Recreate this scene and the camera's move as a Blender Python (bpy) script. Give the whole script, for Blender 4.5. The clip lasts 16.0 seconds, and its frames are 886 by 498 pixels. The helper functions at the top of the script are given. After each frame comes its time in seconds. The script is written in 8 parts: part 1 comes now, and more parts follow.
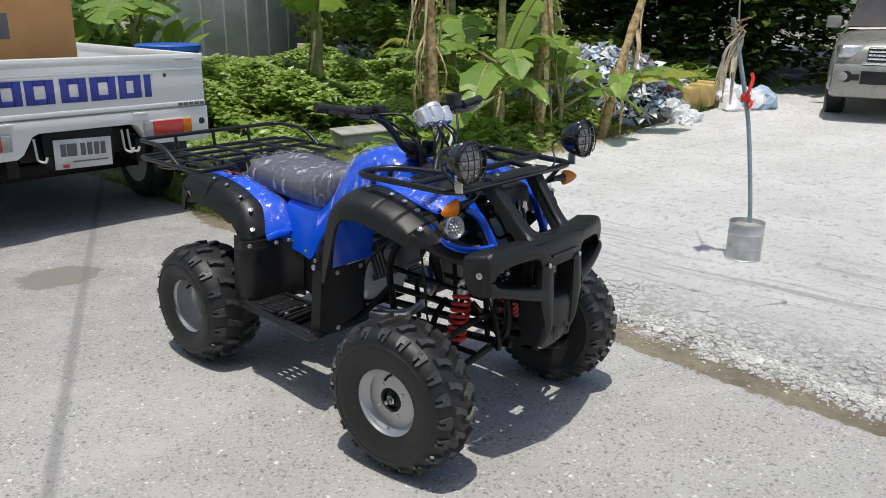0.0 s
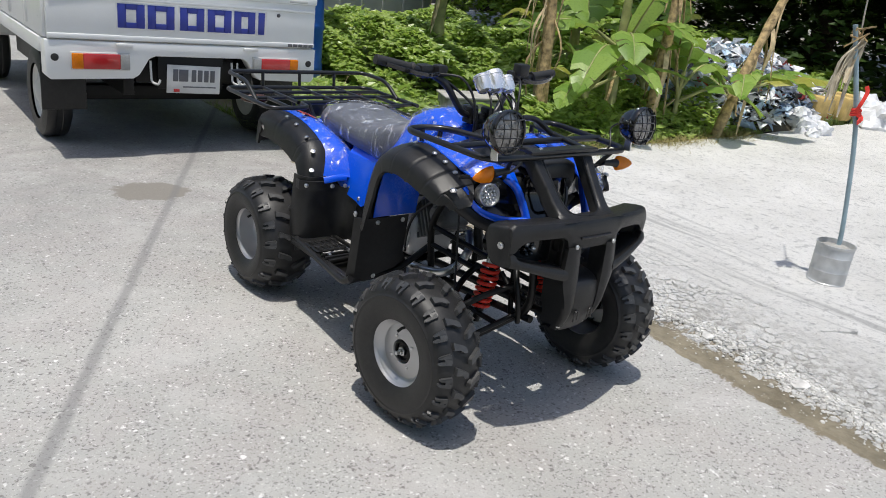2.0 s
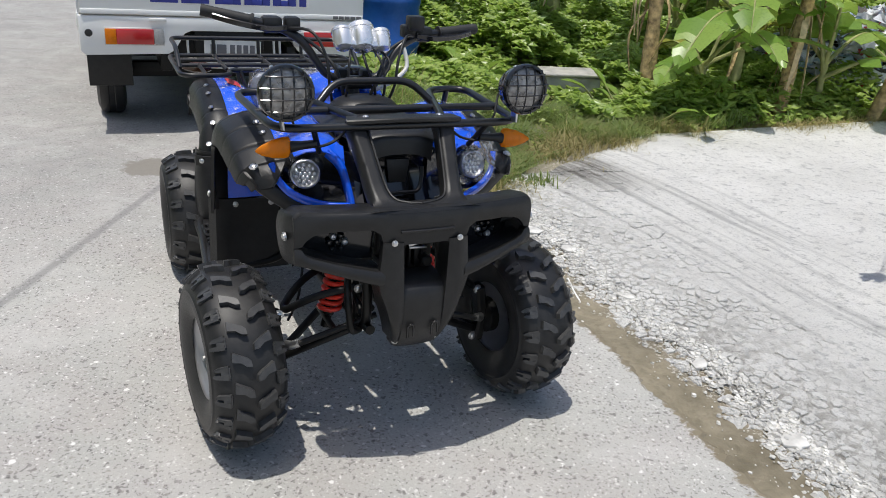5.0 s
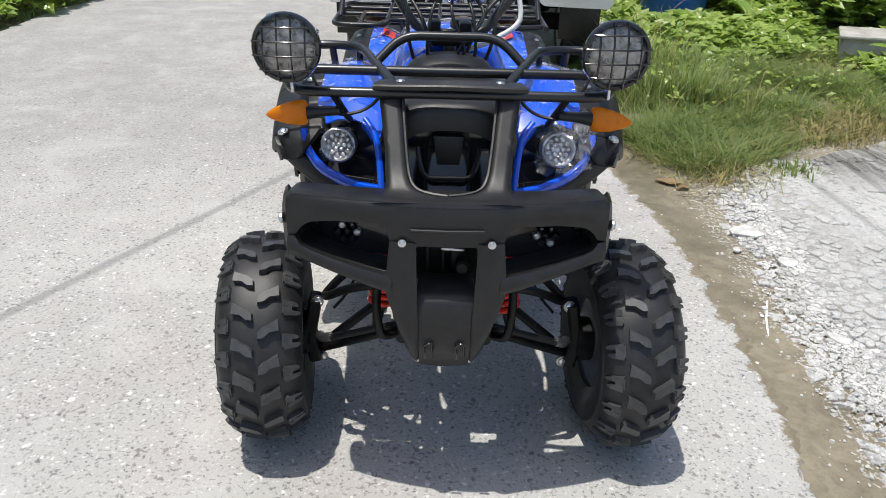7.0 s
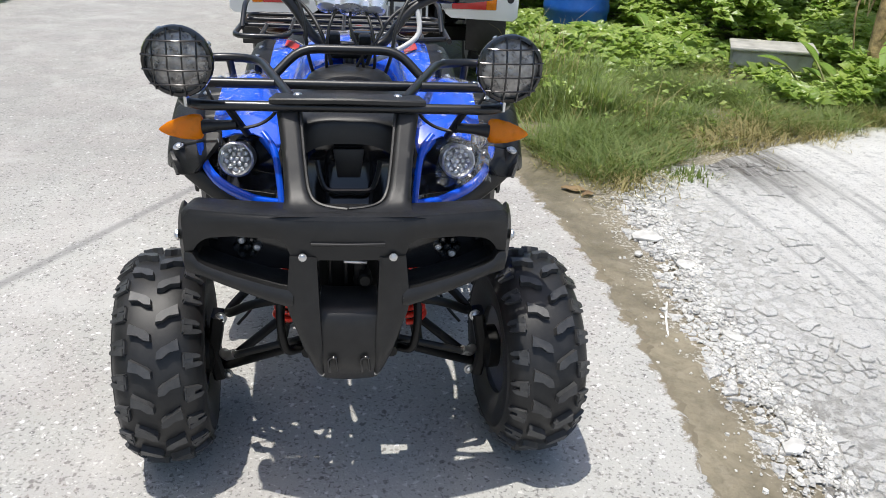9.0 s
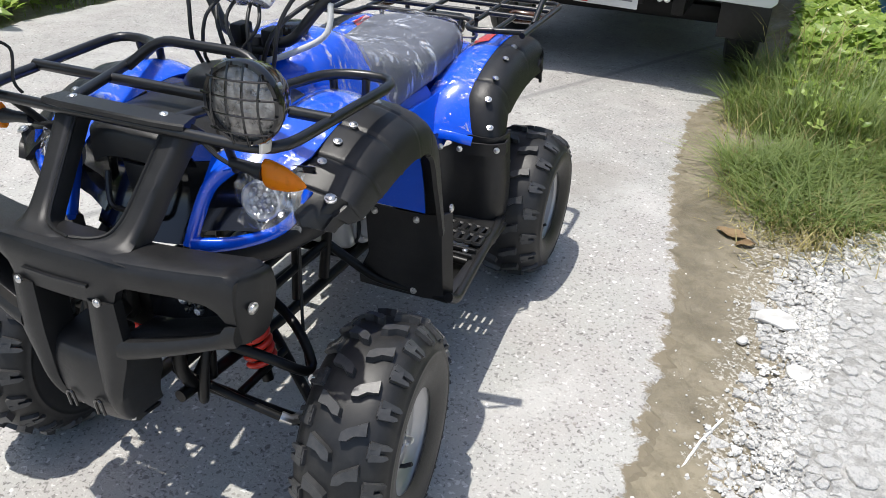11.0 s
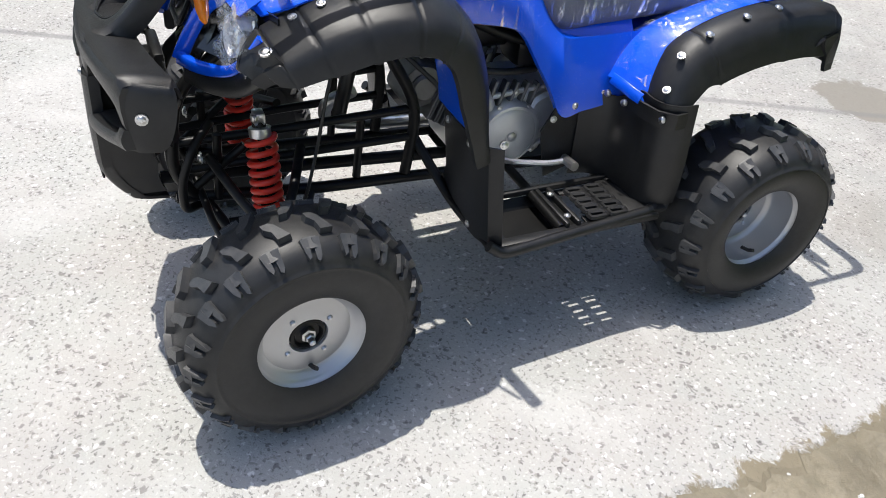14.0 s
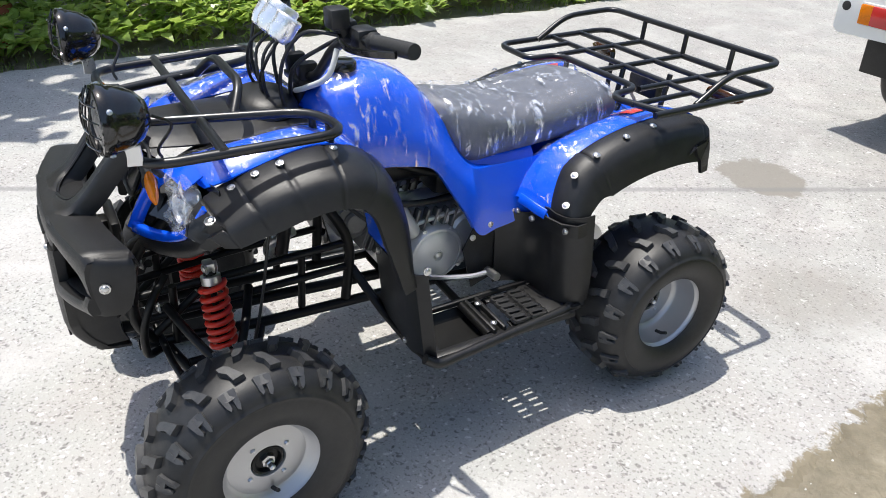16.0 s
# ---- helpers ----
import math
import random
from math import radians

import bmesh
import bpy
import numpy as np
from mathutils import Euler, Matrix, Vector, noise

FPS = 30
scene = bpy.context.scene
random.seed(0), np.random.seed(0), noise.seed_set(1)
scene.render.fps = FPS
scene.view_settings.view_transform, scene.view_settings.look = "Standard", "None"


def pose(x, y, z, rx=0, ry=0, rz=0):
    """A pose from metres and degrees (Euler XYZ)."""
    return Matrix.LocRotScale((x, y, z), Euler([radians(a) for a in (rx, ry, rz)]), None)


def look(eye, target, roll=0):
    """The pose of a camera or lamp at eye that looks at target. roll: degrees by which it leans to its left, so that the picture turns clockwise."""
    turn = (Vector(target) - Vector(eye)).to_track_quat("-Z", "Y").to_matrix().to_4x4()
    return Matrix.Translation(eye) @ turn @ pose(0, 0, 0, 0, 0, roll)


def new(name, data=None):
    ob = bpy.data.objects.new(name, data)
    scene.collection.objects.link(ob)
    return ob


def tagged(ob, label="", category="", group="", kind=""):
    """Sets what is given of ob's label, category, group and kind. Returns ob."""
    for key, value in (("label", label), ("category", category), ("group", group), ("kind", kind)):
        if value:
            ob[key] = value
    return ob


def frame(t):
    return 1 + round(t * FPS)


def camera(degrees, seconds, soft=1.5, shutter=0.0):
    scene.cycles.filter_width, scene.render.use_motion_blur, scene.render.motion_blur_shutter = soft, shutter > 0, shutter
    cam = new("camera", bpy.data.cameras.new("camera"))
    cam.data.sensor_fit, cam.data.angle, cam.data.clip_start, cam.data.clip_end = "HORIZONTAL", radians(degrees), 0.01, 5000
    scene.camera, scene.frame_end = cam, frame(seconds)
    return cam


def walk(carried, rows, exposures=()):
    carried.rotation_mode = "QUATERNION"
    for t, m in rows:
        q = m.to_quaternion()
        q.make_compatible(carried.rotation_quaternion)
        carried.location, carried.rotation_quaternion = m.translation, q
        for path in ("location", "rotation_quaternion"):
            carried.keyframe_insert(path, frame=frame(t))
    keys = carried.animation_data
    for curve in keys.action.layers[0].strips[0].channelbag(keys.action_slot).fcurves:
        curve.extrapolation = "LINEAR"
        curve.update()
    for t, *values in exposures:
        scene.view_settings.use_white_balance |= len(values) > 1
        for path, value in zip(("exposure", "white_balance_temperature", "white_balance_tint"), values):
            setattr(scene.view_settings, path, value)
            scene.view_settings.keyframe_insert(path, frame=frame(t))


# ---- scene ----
cam = camera(60.2, 16.0, 0.9)
PATH = [
    (0, (-1.794, -1.973, 1.307), (-0.377, -0.696, 0.707), 0.8),
    (0.5, (-1.78, -1.931, 1.3), (-0.388, -0.639, 0.673), 2.2),
    (1, (-1.822, -1.967, 1.296), (-0.359, -0.764, 0.654), 7.5),
    (1.5, (-1.793, -2.007, 1.31), (-0.394, -0.726, 0.672), 7.0),
    (2, (-1.648, -2.159, 1.304), (-0.454, -0.709, 0.618), 7.2),
    (2.5, (-1.505, -2.25, 1.307), (-0.344, -0.784, 0.596), 4.5),
    (3, (-1.329, -2.266, 1.297), (-0.211, -0.754, 0.616), 6.0),
    (3.2, (-1.268, -2.276, 1.303), (-0.176, -0.767, 0.575), 5.4),
    (5.3, (-0.457, -2.28, 1.248), (0.107, -0.518, 0.488), 3.8),
    (5.5, (-0.362, -2.295, 1.253), (-0.006, -0.478, 0.496), 3.5),
    (6, (-0.206, -2.234, 1.229), (-0.049, -0.425, 0.39), 2.4),
    (6.5, (-0.088, -2.091, 1.216), (0.095, -0.299, 0.348), 4.6),
    (7, (0.027, -2.018, 1.213), (0.002, -0.236, 0.307), 1.5),
    (7.5, (0.11, -2.016, 1.195), (0.098, -0.25, 0.255), 4.4),
    (8, (0.105, -2.042, 1.179), (0.093, -0.284, 0.225), 4.6),
    (8.5, (0.044, -2.051, 1.195), (0.206, -0.271, 0.299), 4.1),
    (8.7, (0.025, -2.049, 1.208), (0.252, -0.267, 0.33), 3.0),
    (10.8, (0.867, -1.536, 1.268), (0.223, 0.085, 0.289), 1.9),
    (11, (0.939, -1.482, 1.28), (0.265, 0.106, 0.266), 1.9),
    (11.5, (1.094, -1.311, 1.269), (0.36, 0.239, 0.239), 6.7),
    (12, (1.237, -1.166, 1.27), (0.308, 0.278, 0.245), 3.5),
    (12.5, (1.417, -1.03, 1.287), (0.128, 0.081, 0.236), 2.7),
    (13, (1.447, -0.914, 1.252), (0.076, -0.025, 0.099), 3.5),
    (13.5, (1.423, -0.811, 1.193), (0.004, -0.174, -0.064), 4.5),
    (14, (1.461, -0.742, 1.196), (0.007, -0.063, 0.002), 4.9),
    (14.5, (1.485, -0.717, 1.226), (0.094, 0.082, 0.031), 3.6),
    (15, (1.514, -0.698, 1.304), (0.134, 0.263, 0.221), 0.8),
    (15.5, (1.577, -0.708, 1.358), (0.131, 0.235, 0.348), -1.1),
    (16, (1.59, -0.74, 1.368), (0.065, 0.072, 0.359), 0.7),
]
EXPOSURES = [(0, -0.34), (0.8, -0.2), (3.2, -0.2), (5.5, -0.2), (7, 0.05), (8.7, 0.1), (11, 0.2), (12.5, 0.3), (14.5, 0.34), (16, 0.40)]
walk(cam, [(t, look(eye, target, roll)) for t, eye, target, roll in PATH], EXPOSURES)

# ---- daylight: a high noon sun and a hazy blue sky ----
SUN_WAY = Vector((0.17, 0.09, -1.0)).normalized()
sun = new("sun", bpy.data.lights.new("sun", "SUN"))
sun.data.energy, sun.data.angle, sun.data.color = 4.1, radians(0.55), (1.0, 0.965, 0.90)
sun.matrix_world = look((-4, -1, 18), Vector((-4, -1, 18)) + SUN_WAY)
world = bpy.data.worlds.new("sky")
scene.world = world
world.use_nodes = True
wn, wl = world.node_tree.nodes, world.node_tree.links
sky = wn.new("ShaderNodeTexSky")
sky.sky_type, sky.sun_disc = "NISHITA", False
sky.sun_elevation = math.asin(-SUN_WAY.z)
sky.sun_rotation = math.atan2(-SUN_WAY.x, -SUN_WAY.y)
sky.air_density, sky.dust_density, sky.ozone_density = 1.0, 2.0, 1.0
wl.new(sky.outputs["Color"], wn["Background"].inputs["Color"])
wn["Background"].inputs["Strength"].default_value = 0.16

# ---- materials ----


def start(name):
    m = bpy.data.materials.new(name)
    m.use_nodes = True
    n, l = m.node_tree.nodes, m.node_tree.links
    return m, n, l, n["Principled BSDF"]


def noise_node(n, l, scale, detail=4.0, rough=0.55, vec=None, dist=0.0):
    t = n.new("ShaderNodeTexNoise")
    t.inputs["Scale"].default_value, t.inputs["Detail"].default_value = scale, detail
    t.inputs["Roughness"].default_value, t.inputs["Distortion"].default_value = rough, dist
    if vec is None:
        vec = n.new("ShaderNodeTexCoord").outputs["Object"]
    l.new(vec, t.inputs["Vector"])
    return t.outputs["Fac"]


def voronoi_node(n, l, scale, vec=None, feature="F1", output="Color", jitter=1.0):
    t = n.new("ShaderNodeTexVoronoi")
    t.feature = feature
    t.inputs["Scale"].default_value, t.inputs["Randomness"].default_value = scale, jitter
    if vec is None:
        vec = n.new("ShaderNodeTexCoord").outputs["Object"]
    l.new(vec, t.inputs["Vector"])
    return t.outputs[output]


def ramp(n, l, fac, stops):
    r = n.new("ShaderNodeValToRGB")
    e = r.color_ramp.elements
    while len(e) < len(stops):
        e.new(0.5)
    for k, (pos, c) in enumerate(stops):
        e[k].position = pos
        e[k].color = (c, c, c, 1) if isinstance(c, (int, float)) else (*c, 1)
    l.new(fac, r.inputs["Fac"])
    return r.outputs["Color"]


def blend(n, l, a, b, fac, mode="MIX"):
    x = n.new("ShaderNodeMix")
    x.data_type, x.blend_type = "RGBA", mode
    for k, v in ((6, a), (7, b), (0, fac)):
        sock = x.inputs[k]
        if isinstance(v, (int, float)):
            sock.default_value = v if k == 0 else (v, v, v, 1)
        elif isinstance(v, tuple):
            sock.default_value = (*v, 1)
        else:
            l.new(v, sock)
    return x.outputs[2]


def mathn(n, l, op, a, b=0.0, c=0.0):
    x = n.new("ShaderNodeMath")
    x.operation = op
    for s, v in zip(x.inputs, (a, b, c)):
        if isinstance(v, (int, float)):
            s.default_value = v
        else:
            l.new(v, s)
    return x.outputs[0]


def bump_to(n, l, p, height, strength, dist):
    b = n.new("ShaderNodeBump")
    b.inputs["Strength"].default_value, b.inputs["Distance"].default_value = strength, dist
    l.new(height, b.inputs["Height"])
    l.new(b.outputs["Normal"], p.inputs["Normal"])
    return b


def surface(name, color, rough=0.5, metal=0.0, grain=300.0, relief=0.15, var=0.25, patch=7.0, coat=0.0, dust=0.0,
            depth=0.001, spec=0.5, trans=0.0):
    """Paint, plastic, rubber or metal: patches of tone, fine grain in gloss and relief, and a little pale dust."""
    m, n, l, p = start(name)
    big = noise_node(n, l, patch, 5)
    fine = noise_node(n, l, grain, 3, 0.6)
    lo, hi = tuple(c * (1 - var) for c in color), tuple(min(1, c * (1 + var)) for c in color)
    col = blend(n, l, lo, hi, ramp(n, l, big, [(0.3, 0.0), (0.7, 1.0)]))
    if dust:
        d = mathn(n, l, "MULTIPLY", ramp(n, l, noise_node(n, l, patch * 4, 8, 0.7), [(0.42, 0.0), (0.75, 1.0)]), dust)
        col = blend(n, l, col, (0.36, 0.33, 0.29), d)
    l.new(col, p.inputs["Base Color"])
    r = mathn(n, l, "MULTIPLY_ADD", mathn(n, l, "ADD", big, fine), 0.22, rough - 0.22)
    l.new(r, p.inputs["Roughness"])
    p.inputs["Metallic"].default_value = metal
    p.inputs["Specular IOR Level"].default_value = spec
    p.inputs["Coat Weight"].default_value = coat
    p.inputs["Coat Roughness"].default_value = 0.08
    p.inputs["Transmission Weight"].default_value = trans
    if relief:
        bump_to(n, l, p, fine, relief, depth)
    return m


BLACK_PLASTIC = surface("black_plastic", (0.013, 0.013, 0.0135), 0.40, grain=900, relief=0.3, dust=0.02, spec=0.40)
BLACK_TUBE = surface("black_tube", (0.008, 0.008, 0.009), 0.36, grain=500, relief=0.1, coat=0.15)
BLACK_FRAME = surface("black_frame", (0.005, 0.005, 0.005), 0.42, grain=400, relief=0.1, dust=0.01, spec=0.28)
GLOSS_BLACK = surface("gloss_black", (0.01, 0.01, 0.011), 0.13, grain=300, relief=0.0, coat=0.3)
# dark carcass, paler blocks: lit tops and shaded gaps put into the rubber's colour
RUBBER = surface("tyre_rubber", (0.012, 0.012, 0.0125), 0.50, grain=500, relief=0.25, dust=0.025, patch=14)
LIT_TREAD = surface("lit_tread_rubber", (0.038, 0.039, 0.041), 0.40, grain=420, relief=0.3, dust=0.08, patch=12)
GRIP = surface("grip_rubber", (0.02, 0.02, 0.02), 0.65, grain=300, relief=0.4)
BLUE = surface("blue_plastic", (0.002, 0.088, 0.72), 0.24, grain=200, relief=0.02, var=0.1, patch=3, coat=0.6)
SEAT_VINYL = surface("seat_vinyl", (0.105, 0.112, 0.135), 0.52, grain=700, relief=0.4, var=0.15)
RIM = surface("silver_rim", (0.50, 0.50, 0.51), 0.42, metal=0.75, grain=350, relief=0.06, var=0.06, dust=0.06)
STEEL = surface("zinc_steel", (0.62, 0.62, 0.62), 0.32, metal=1.0, grain=300, relief=0.05, var=0.1)
DARK_ALLOY = surface("dark_cast_alloy", (0.16, 0.16, 0.16), 0.48, metal=0.5, grain=420, relief=0.3, var=0.25, patch=18)
ALLOY = surface("cast_alloy", (0.70, 0.70, 0.69), 0.46, metal=0.6, grain=420, relief=0.25, var=0.12)
CHROME = surface("chrome", (0.92, 0.92, 0.92), 0.26, metal=0.72, grain=60, relief=0.12, var=0.03, depth=0.003)
RED_PAINT = surface("red_spring_paint", (0.84, 0.045, 0.022), 0.33, grain=200, relief=0.04, var=0.12, coat=0.3)
SMOKED_AMBER = surface("smoked_amber_lens", (0.06, 0.022, 0.008), 0.25, grain=90, relief=0.3, var=0.15, coat=0.4)
TAIL_RED = surface("red_lens", (0.45, 0.02, 0.02), 0.2, grain=120, relief=0.3, var=0.15, coat=0.4)
LAMP_GREY = surface("grey_lens", (0.33, 0.33, 0.32), 0.28, grain=120, relief=0.3, coat=0.4)
SPOT_LENS = surface("spot_lamp_lens", (0.30, 0.29, 0.28), 0.30, metal=0.7, grain=70, relief=0.9, depth=0.006, var=0.5, patch=60)
REFLECTOR = surface("lamp_reflector", (0.66, 0.66, 0.67), 0.36, metal=0.9, grain=55, relief=0.9, depth=0.006, var=0.12, patch=40)
WHITE_PAINT = surface("white_body_paint", (0.77, 0.78, 0.77), 0.32, grain=300, relief=0.02, var=0.05, coat=0.4, dust=0.10, patch=2.5)
PALE_PAINT = surface("pale_trim", (0.58, 0.58, 0.56), 0.42, grain=200, relief=0.03, var=0.08)
BLUE_DECAL = surface("blue_decal", (0.03, 0.045, 0.30), 0.4, grain=200, relief=0.0, var=0.15)
GREY_DECAL = surface("grey_decal", (0.11, 0.11, 0.12), 0.4, grain=200, relief=0.0)
RED_DECAL = surface("red_decal", (0.5, 0.03, 0.03), 0.4, grain=200, relief=0.0)
WHITE_DECAL = surface("white_decal", (0.75, 0.75, 0.73), 0.4, grain=200, relief=0.0)
PLATE_WHITE = surface("plate_white", (0.62, 0.62, 0.60), 0.4, grain=300, relief=0.05, dust=0.15)
CARTON = surface("brown_carton", (0.50, 0.27, 0.105), 0.85, grain=90, relief=0.2, var=0.10, patch=4)
BARREL_BLUE = surface("blue_drum", (0.01, 0.10, 0.44), 0.42, grain=120, relief=0.08, var=0.15, dust=0.06)
SILVER_PAINT = surface("beige_silver_paint", (0.33, 0.32, 0.29), 0.30, metal=0.35, grain=300, relief=0.02, var=0.05, coat=0.5)
DARK_GLASS = surface("dark_glass", (0.012, 0.014, 0.016), 0.08, grain=40, relief=0.0, coat=0.4)
TERRACOTTA = surface("terracotta", (0.36, 0.10, 0.045), 0.8, grain=120, relief=0.3, var=0.2)
OLD_CONCRETE = surface("old_concrete", (0.36, 0.35, 0.32), 0.85, grain=160, relief=0.6, var=0.3, depth=0.003, patch=9)
CAN_METAL = surface("galvanised_can", (0.52, 0.53, 0.53), 0.45, metal=0.55, grain=120, relief=0.15, var=0.25, patch=12, dust=0.12)
PVC = surface("pale_blue_pipe", (0.28, 0.38, 0.42), 0.45, grain=150, relief=0.1, var=0.25, patch=10)
RED_CLOTH = surface("red_ribbon", (0.80, 0.05, 0.035), 0.7, grain=200, relief=0.3)
RAG = surface("faded_rag", (0.56, 0.49, 0.36), 0.9, grain=60, relief=0.6, var=0.35, depth=0.004, patch=18)
STRING = surface("old_string", (0.4, 0.36, 0.3), 0.9)
BANANA_STEM = surface("banana_stem", (0.26, 0.27, 0.10), 0.6, grain=40, relief=0.5, var=0.4, depth=0.004, patch=9)
PALE_SHEATH = surface("pale_dry_sheath", (0.56, 0.44, 0.25), 0.85, grain=50, relief=0.8, var=0.4, depth=0.006, patch=16)
DRY_STEM = surface("dry_banana_sheath", (0.40, 0.29, 0.145), 0.85, grain=50, relief=0.8, var=0.65, depth=0.008, patch=22)
BARK = surface("bark", (0.13, 0.10, 0.07), 0.9, grain=40, relief=0.9, var=0.4, depth=0.01, patch=8)
STONE = surface("pale_rubble", (0.58, 0.57, 0.54), 0.9, grain=120, relief=0.7, var=0.35, depth=0.003, patch=14)
WALL_PAINT = surface("grey_white_wall", (0.42, 0.43, 0.43), 0.7, grain=60, relief=0.2, var=0.2, patch=2)
DARK_WOOD = surface("dark_planks", (0.10, 0.085, 0.075), 0.85, grain=40, relief=0.5, var=0.4, patch=4)
BAG_WHITE = surface("white_plastic_bags", (0.72, 0.73, 0.75), 0.35, grain=35, relief=0.8, var=0.12, depth=0.01)
BAG_BLUE = surface("pale_blue_plastic", (0.42, 0.55, 0.68), 0.4, grain=35, relief=0.8, var=0.2, depth=0.01)
BAG_RED = surface("red_plastic_litter", (0.45, 0.06, 0.05), 0.5, grain=35, relief=0.8, var=0.3, depth=0.01)
BAG_DARK = surface("dark_litter", (0.10, 0.09, 0.085), 0.7, grain=35, relief=0.8, var=0.4, depth=0.01)
YELLOW_STONE = surface("yellow_block", (0.50, 0.36, 0.13), 0.85, grain=60, relief=0.7, var=0.25, depth=0.006)
WIRE_BLACK = surface("cable_black", (0.012, 0.012, 0.012), 0.45)
SOIL = surface("dark_soil", (0.09, 0.075, 0.05), 0.95, grain=40, relief=0.8, var=0.4, depth=0.01)


def leaf_material(name, a, b, gloss=0.45, through_light=0.4):
    """Leaves: each one its own shade between two greens, with thin-leaf light coming through."""
    m, n, l, p = start(name)
    own = n.new("ShaderNodeNewGeometry").outputs["Random Per Island"]
    col = blend(n, l, a, b, own)
    blot = noise_node(n, l, 60, 3)
    col = blend(n, l, col, tuple(c * 0.6 for c in a), ramp(n, l, blot, [(0.5, 0.0), (0.8, 0.6)]))
    l.new(col, p.inputs["Base Color"])
    p.inputs["Roughness"].default_value = gloss
    t = n.new("ShaderNodeBsdfTranslucent")
    l.new(blend(n, l, col, (0.5, 0.62, 0.08), 0.25), t.inputs["Color"])
    x = n.new("ShaderNodeMixShader")
    x.inputs[0].default_value = through_light
    l.new(p.outputs[0], x.inputs[1])
    l.new(t.outputs[0], x.inputs[2])
    l.new(x.outputs[0], n["Material Output"].inputs["Surface"])
    return m


CREEPER = leaf_material("creeper_leaf", (0.20, 0.32, 0.06), (0.48, 0.60, 0.16), 0.34, 0.5)
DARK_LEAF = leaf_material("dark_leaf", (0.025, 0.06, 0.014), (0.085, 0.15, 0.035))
GRASS = leaf_material("grass_blade", (0.12, 0.19, 0.05), (0.30, 0.36, 0.13), 0.5, 0.45)
DRY_GRASS = leaf_material("dry_grass", (0.30, 0.25, 0.10), (0.42, 0.36, 0.17), 0.7, 0.2)
BANANA_LEAF = leaf_material("banana_leaf", (0.16, 0.30, 0.05), (0.34, 0.48, 0.11), 0.32, 0.45)
YELLOW_LEAF = leaf_material("yellowing_leaf", (0.32, 0.33, 0.05), (0.42, 0.40, 0.09), 0.45, 0.4)
DEAD_LEAF = leaf_material("dead_leaf", (0.22, 0.14, 0.07), (0.36, 0.26, 0.14), 0.8, 0.2)
AMBER = leaf_material("amber_lens", (0.93, 0.27, 0.008), (0.95, 0.33, 0.012), 0.16, 0.45)
FLOWER = leaf_material("red_flower", (0.6, 0.03, 0.02), (0.7, 0.06, 0.03), 0.5)


def film_material(name, base):
    """Thin clear wrapping film: see-through, with sharp gloss broken up by creases and white gleams painted in."""
    m, n, l, p = start(name)
    co = n.new("ShaderNodeTexCoord").outputs["Object"]
    crease = noise_node(n, l, 6, 2, 0.5, co, 1.3)
    ridge = mathn(n, l, "ABSOLUTE", mathn(n, l, "SUBTRACT", crease, 0.5))
    bulge = noise_node(n, l, 16, 1, 0.4, co, 0.4)
    h = mathn(n, l, "MULTIPLY_ADD", bulge, 0.5, ridge)
    g = n.new("ShaderNodeBsdfGlossy")
    g.inputs["Roughness"].default_value = 0.16
    g.inputs["Color"].default_value = (0.95, 0.95, 0.97, 1)
    b = n.new("ShaderNodeBump")
    b.inputs["Strength"].default_value, b.inputs["Distance"].default_value = 0.9, 0.035
    l.new(h, b.inputs["Height"])
    l.new(b.outputs["Normal"], g.inputs["Normal"])
    # white diffuse colour for the painted gleams
    gleam = n.new("ShaderNodeBsdfDiffuse")
    gleam.inputs["Color"].default_value = (0.88, 0.89, 0.91, 1)
    mix1 = n.new("ShaderNodeMixShader")
    mix1.inputs[0].default_value = 0.45
    l.new(g.outputs[0], mix1.inputs[1])
    l.new(gleam.outputs[0], mix1.inputs[2])
    clear = n.new("ShaderNodeBsdfTransparent")
    # streaks of white colour stand in for light glinting off the creases
    def painted_glints(tilt, size, lo, hi):
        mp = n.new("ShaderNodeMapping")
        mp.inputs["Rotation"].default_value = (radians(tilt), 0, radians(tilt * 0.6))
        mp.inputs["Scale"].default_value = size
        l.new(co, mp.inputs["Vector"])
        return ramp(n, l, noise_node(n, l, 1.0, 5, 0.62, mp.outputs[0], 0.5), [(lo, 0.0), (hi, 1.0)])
    lines = mathn(n, l, "MAXIMUM", painted_glints(38, (26, 40, 6), 0.575, 0.67), mathn(n, l, "MAXIMUM", painted_glints(-32, (30, 46, 5), 0.59, 0.68), painted_glints(70, (44, 60, 22), 0.60, 0.68)))
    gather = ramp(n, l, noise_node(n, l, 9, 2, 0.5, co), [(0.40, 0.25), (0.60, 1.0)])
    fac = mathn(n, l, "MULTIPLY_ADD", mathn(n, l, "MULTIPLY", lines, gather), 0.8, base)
    mix2 = n.new("ShaderNodeMixShader")
    l.new(fac, mix2.inputs[0])
    l.new(clear.outputs[0], mix2.inputs[1])
    l.new(mix1.outputs[0], mix2.inputs[2])
    l.new(mix2.outputs[0], n["Material Output"].inputs["Surface"])
    return m


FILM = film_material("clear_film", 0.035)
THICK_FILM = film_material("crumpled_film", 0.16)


def glass_material():
    m, n, l, p = start("clear_lens")
    p.inputs["Base Color"].default_value = (0.95, 0.96, 0.97, 1)
    p.inputs["Roughness"].default_value = 0.05
    p.inputs["Transmission Weight"].default_value = 1.0
    p.inputs["IOR"].default_value = 1.3
    return m


LENS = glass_material()


